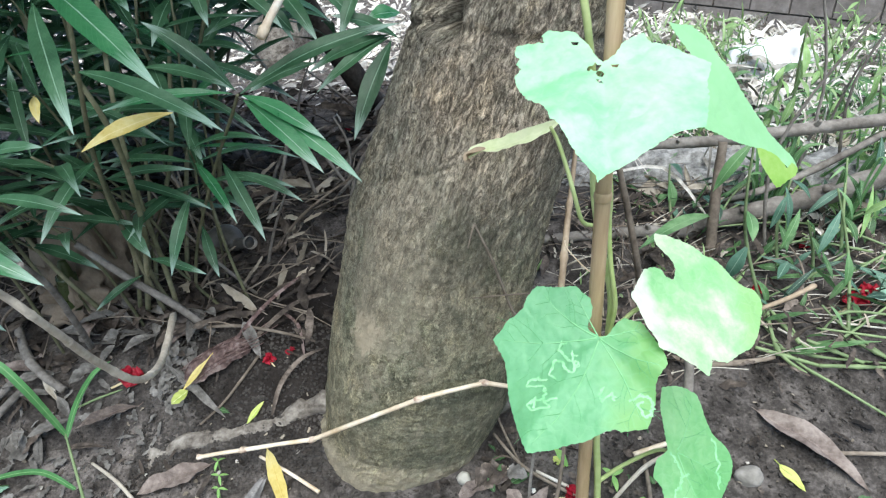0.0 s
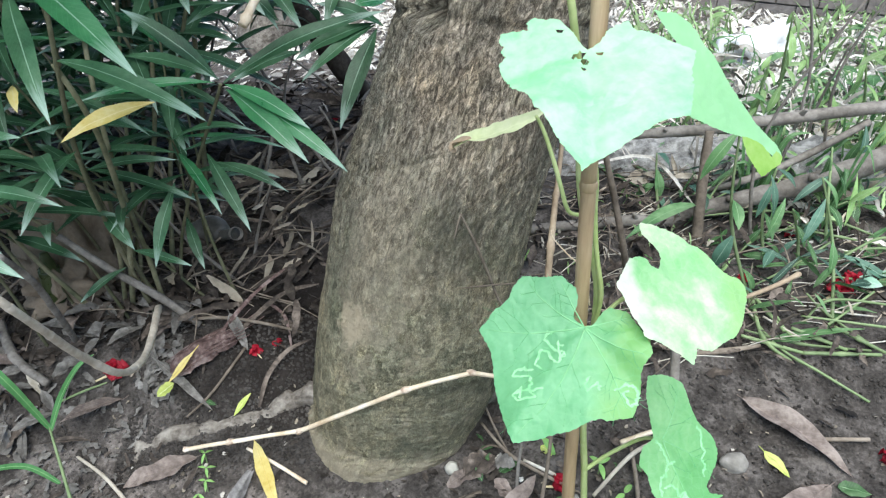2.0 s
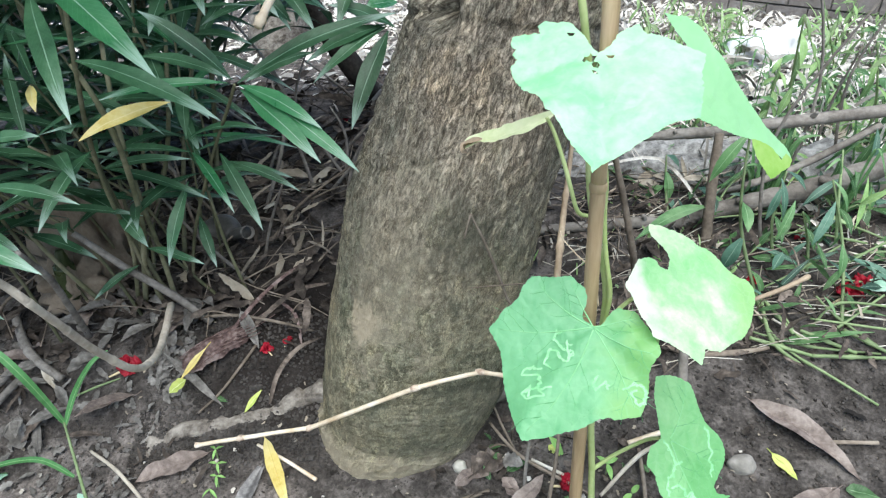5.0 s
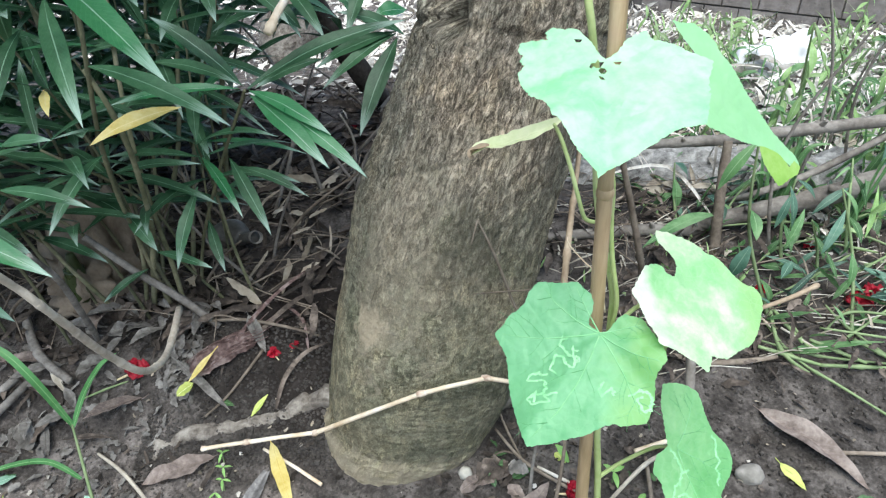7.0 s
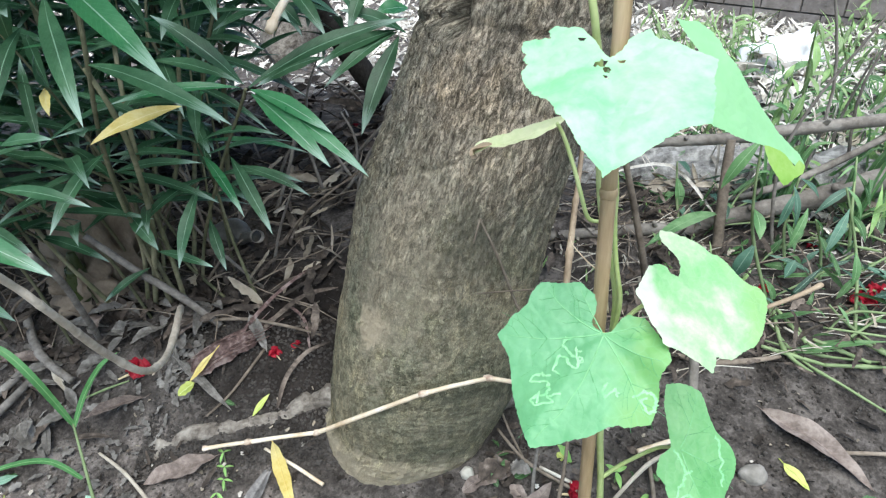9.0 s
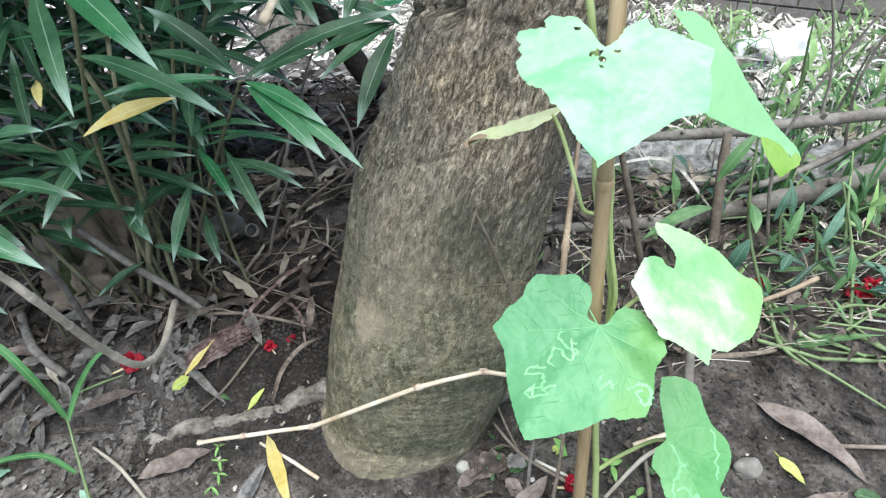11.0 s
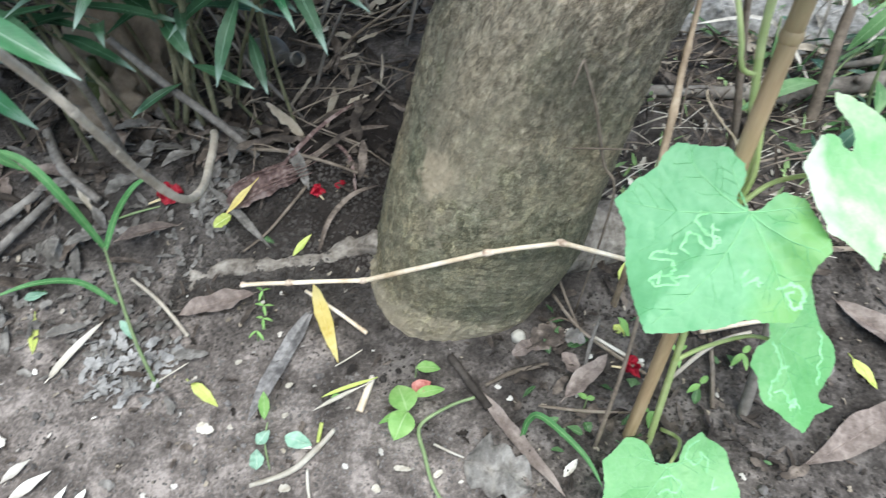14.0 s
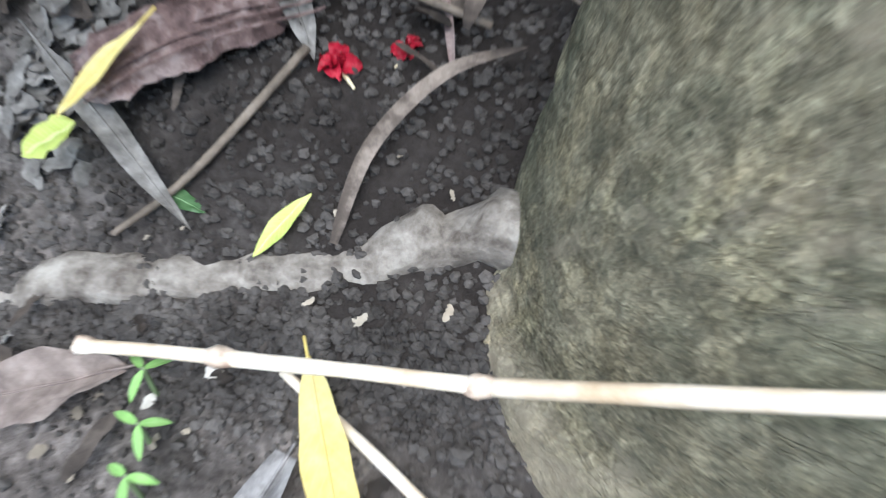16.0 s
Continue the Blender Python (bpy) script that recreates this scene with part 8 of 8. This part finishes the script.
# pale scraps whose white colour also stands in for dappled sun on the soil
for a, b, wd, sh in (((-0.517, 0.385, -0.077), (-0.429, 0.402, -0.066), 0.035, "flake"), ((-0.502, 0.441, -0.063), (-0.491, 0.464, -0.057), 0.008, "lance"), ((-0.439, 0.361, -0.076), (-0.429, 0.377, -0.072), 0.016, "oval")):
    fallen(a, b, wd, PALE_LITTER, "pale scrap on bare soil, whitened to stand in for sun patches", sh)
stick("fallen_branch", [(-0.25, 0.748, 0.078), (-0.300, 0.757, 0.118), (-0.355, 0.760, 0.159), (-0.402, 0.745, 0.22)], [0.005, 0.0055, 0.005, 0.004], GREY_STICK, "grey dead branch slanting up through the shrub", 24)
stick("fallen_branch", [(-0.418, 0.736, 0.062), (-0.405, 0.700, 0.13), (-0.392, 0.660, 0.203), (-0.389, 0.620, 0.26)], [0.0042, 0.0042, 0.0036], GREY_STICK, "olive-grey dead stem slanting out of the litter", 24)
stick("fallen_branch", [(-0.548, 0.784, 0.066), (-0.489, 0.711, 0.055), (-0.430, 0.672, 0.042)], [0.006, 0.0065, 0.005], GREY_STICK, "thick grey dead branch under the shrub", 20)
glass = thing("green_bottle", (-0.469, 0.803, 0.073), "dark olive-green bottle stuck in the litter", "bottle")
part("body", tube([(-0.472, 0.806, 0.066), (-0.468, 0.803, 0.11), (-0.466, 0.801, 0.14)], [0.014, 0.015, 0.014], 14, 14), GREEN_GLASS, glass)
part("shoulder", tube([(-0.466, 0.801, 0.139), (-0.465, 0.8, 0.152), (-0.464, 0.799, 0.166)], [0.012, 0.009, 0.005], 10, 14), GREEN_GLASS, glass)
r = random.Random(77)
for k in range(42):
    x, y = r.uniform(-0.44, -0.27), r.uniform(0.725, 0.805)
    if k > 26:
        x, y = r.uniform(-0.62, -0.38), r.uniform(0.66, 0.76)
    a, length = r.uniform(0, 6.28), r.uniform(0.03, 0.07)
    fallen((x, y, 0), (x + math.cos(a) * length, y + math.sin(a) * length, ground_z(x, y) + r.uniform(-0.004, 0.018)), length * r.uniform(0.2, 0.42), r.choice((GREY_LEAF, DEAD_LEAF, GREY_LEAF, LITTER)), "curled grey-brown dry leaf under the shrub", r.choice(("lance", "oval", "flake")), 0.08, r.uniform(0.2, 0.9), 0.2, r.uniform(-0.6, 0.6), "dry leaf pieces", lift=r.uniform(0.001, 0.008))
scatter_leaves(130, (-0.31, -0.27, 0.66, 0.77), (0.005, 0.02), 0.006, GREY_LEAF, "crumbled_leaf", "crumbled grey dead leaf beside the sheath", "flake", 0.8, (0.3, 0.8))
scatter_leaves(110, (-0.38, -0.29, 0.455, 0.52), (0.004, 0.02), 0.006, PALE_GREY, "crumbled_leaf", "crumbled pale grey leaf on bare soil", "flake", 0.8, (0.3, 0.8))
scatter_leaves(160, (-0.6, -0.3, 0.5, 0.68), (0.004, 0.02), 0.006, GREY_LEAF, "crumbled_leaf", "grey leaf crumbs beside the grass", "flake", 0.8, (0.3, 0.8))
bag = blob((0, 0, 0), (0.105, 0.06, 0.085), 5, 0.9, 26, 34, 1.7)
bag_at = lay((1.17, 2.1), 0.05)
single("white_scrap", ([bag_at + Vector(v) + Vector((0, 0, 0.012 * noise.noise(Vector(v) * 30))) for v in bag[0]], bag[1], bag[2]), PLASTIC, "crumpled white plastic bag on the litter", "bag")
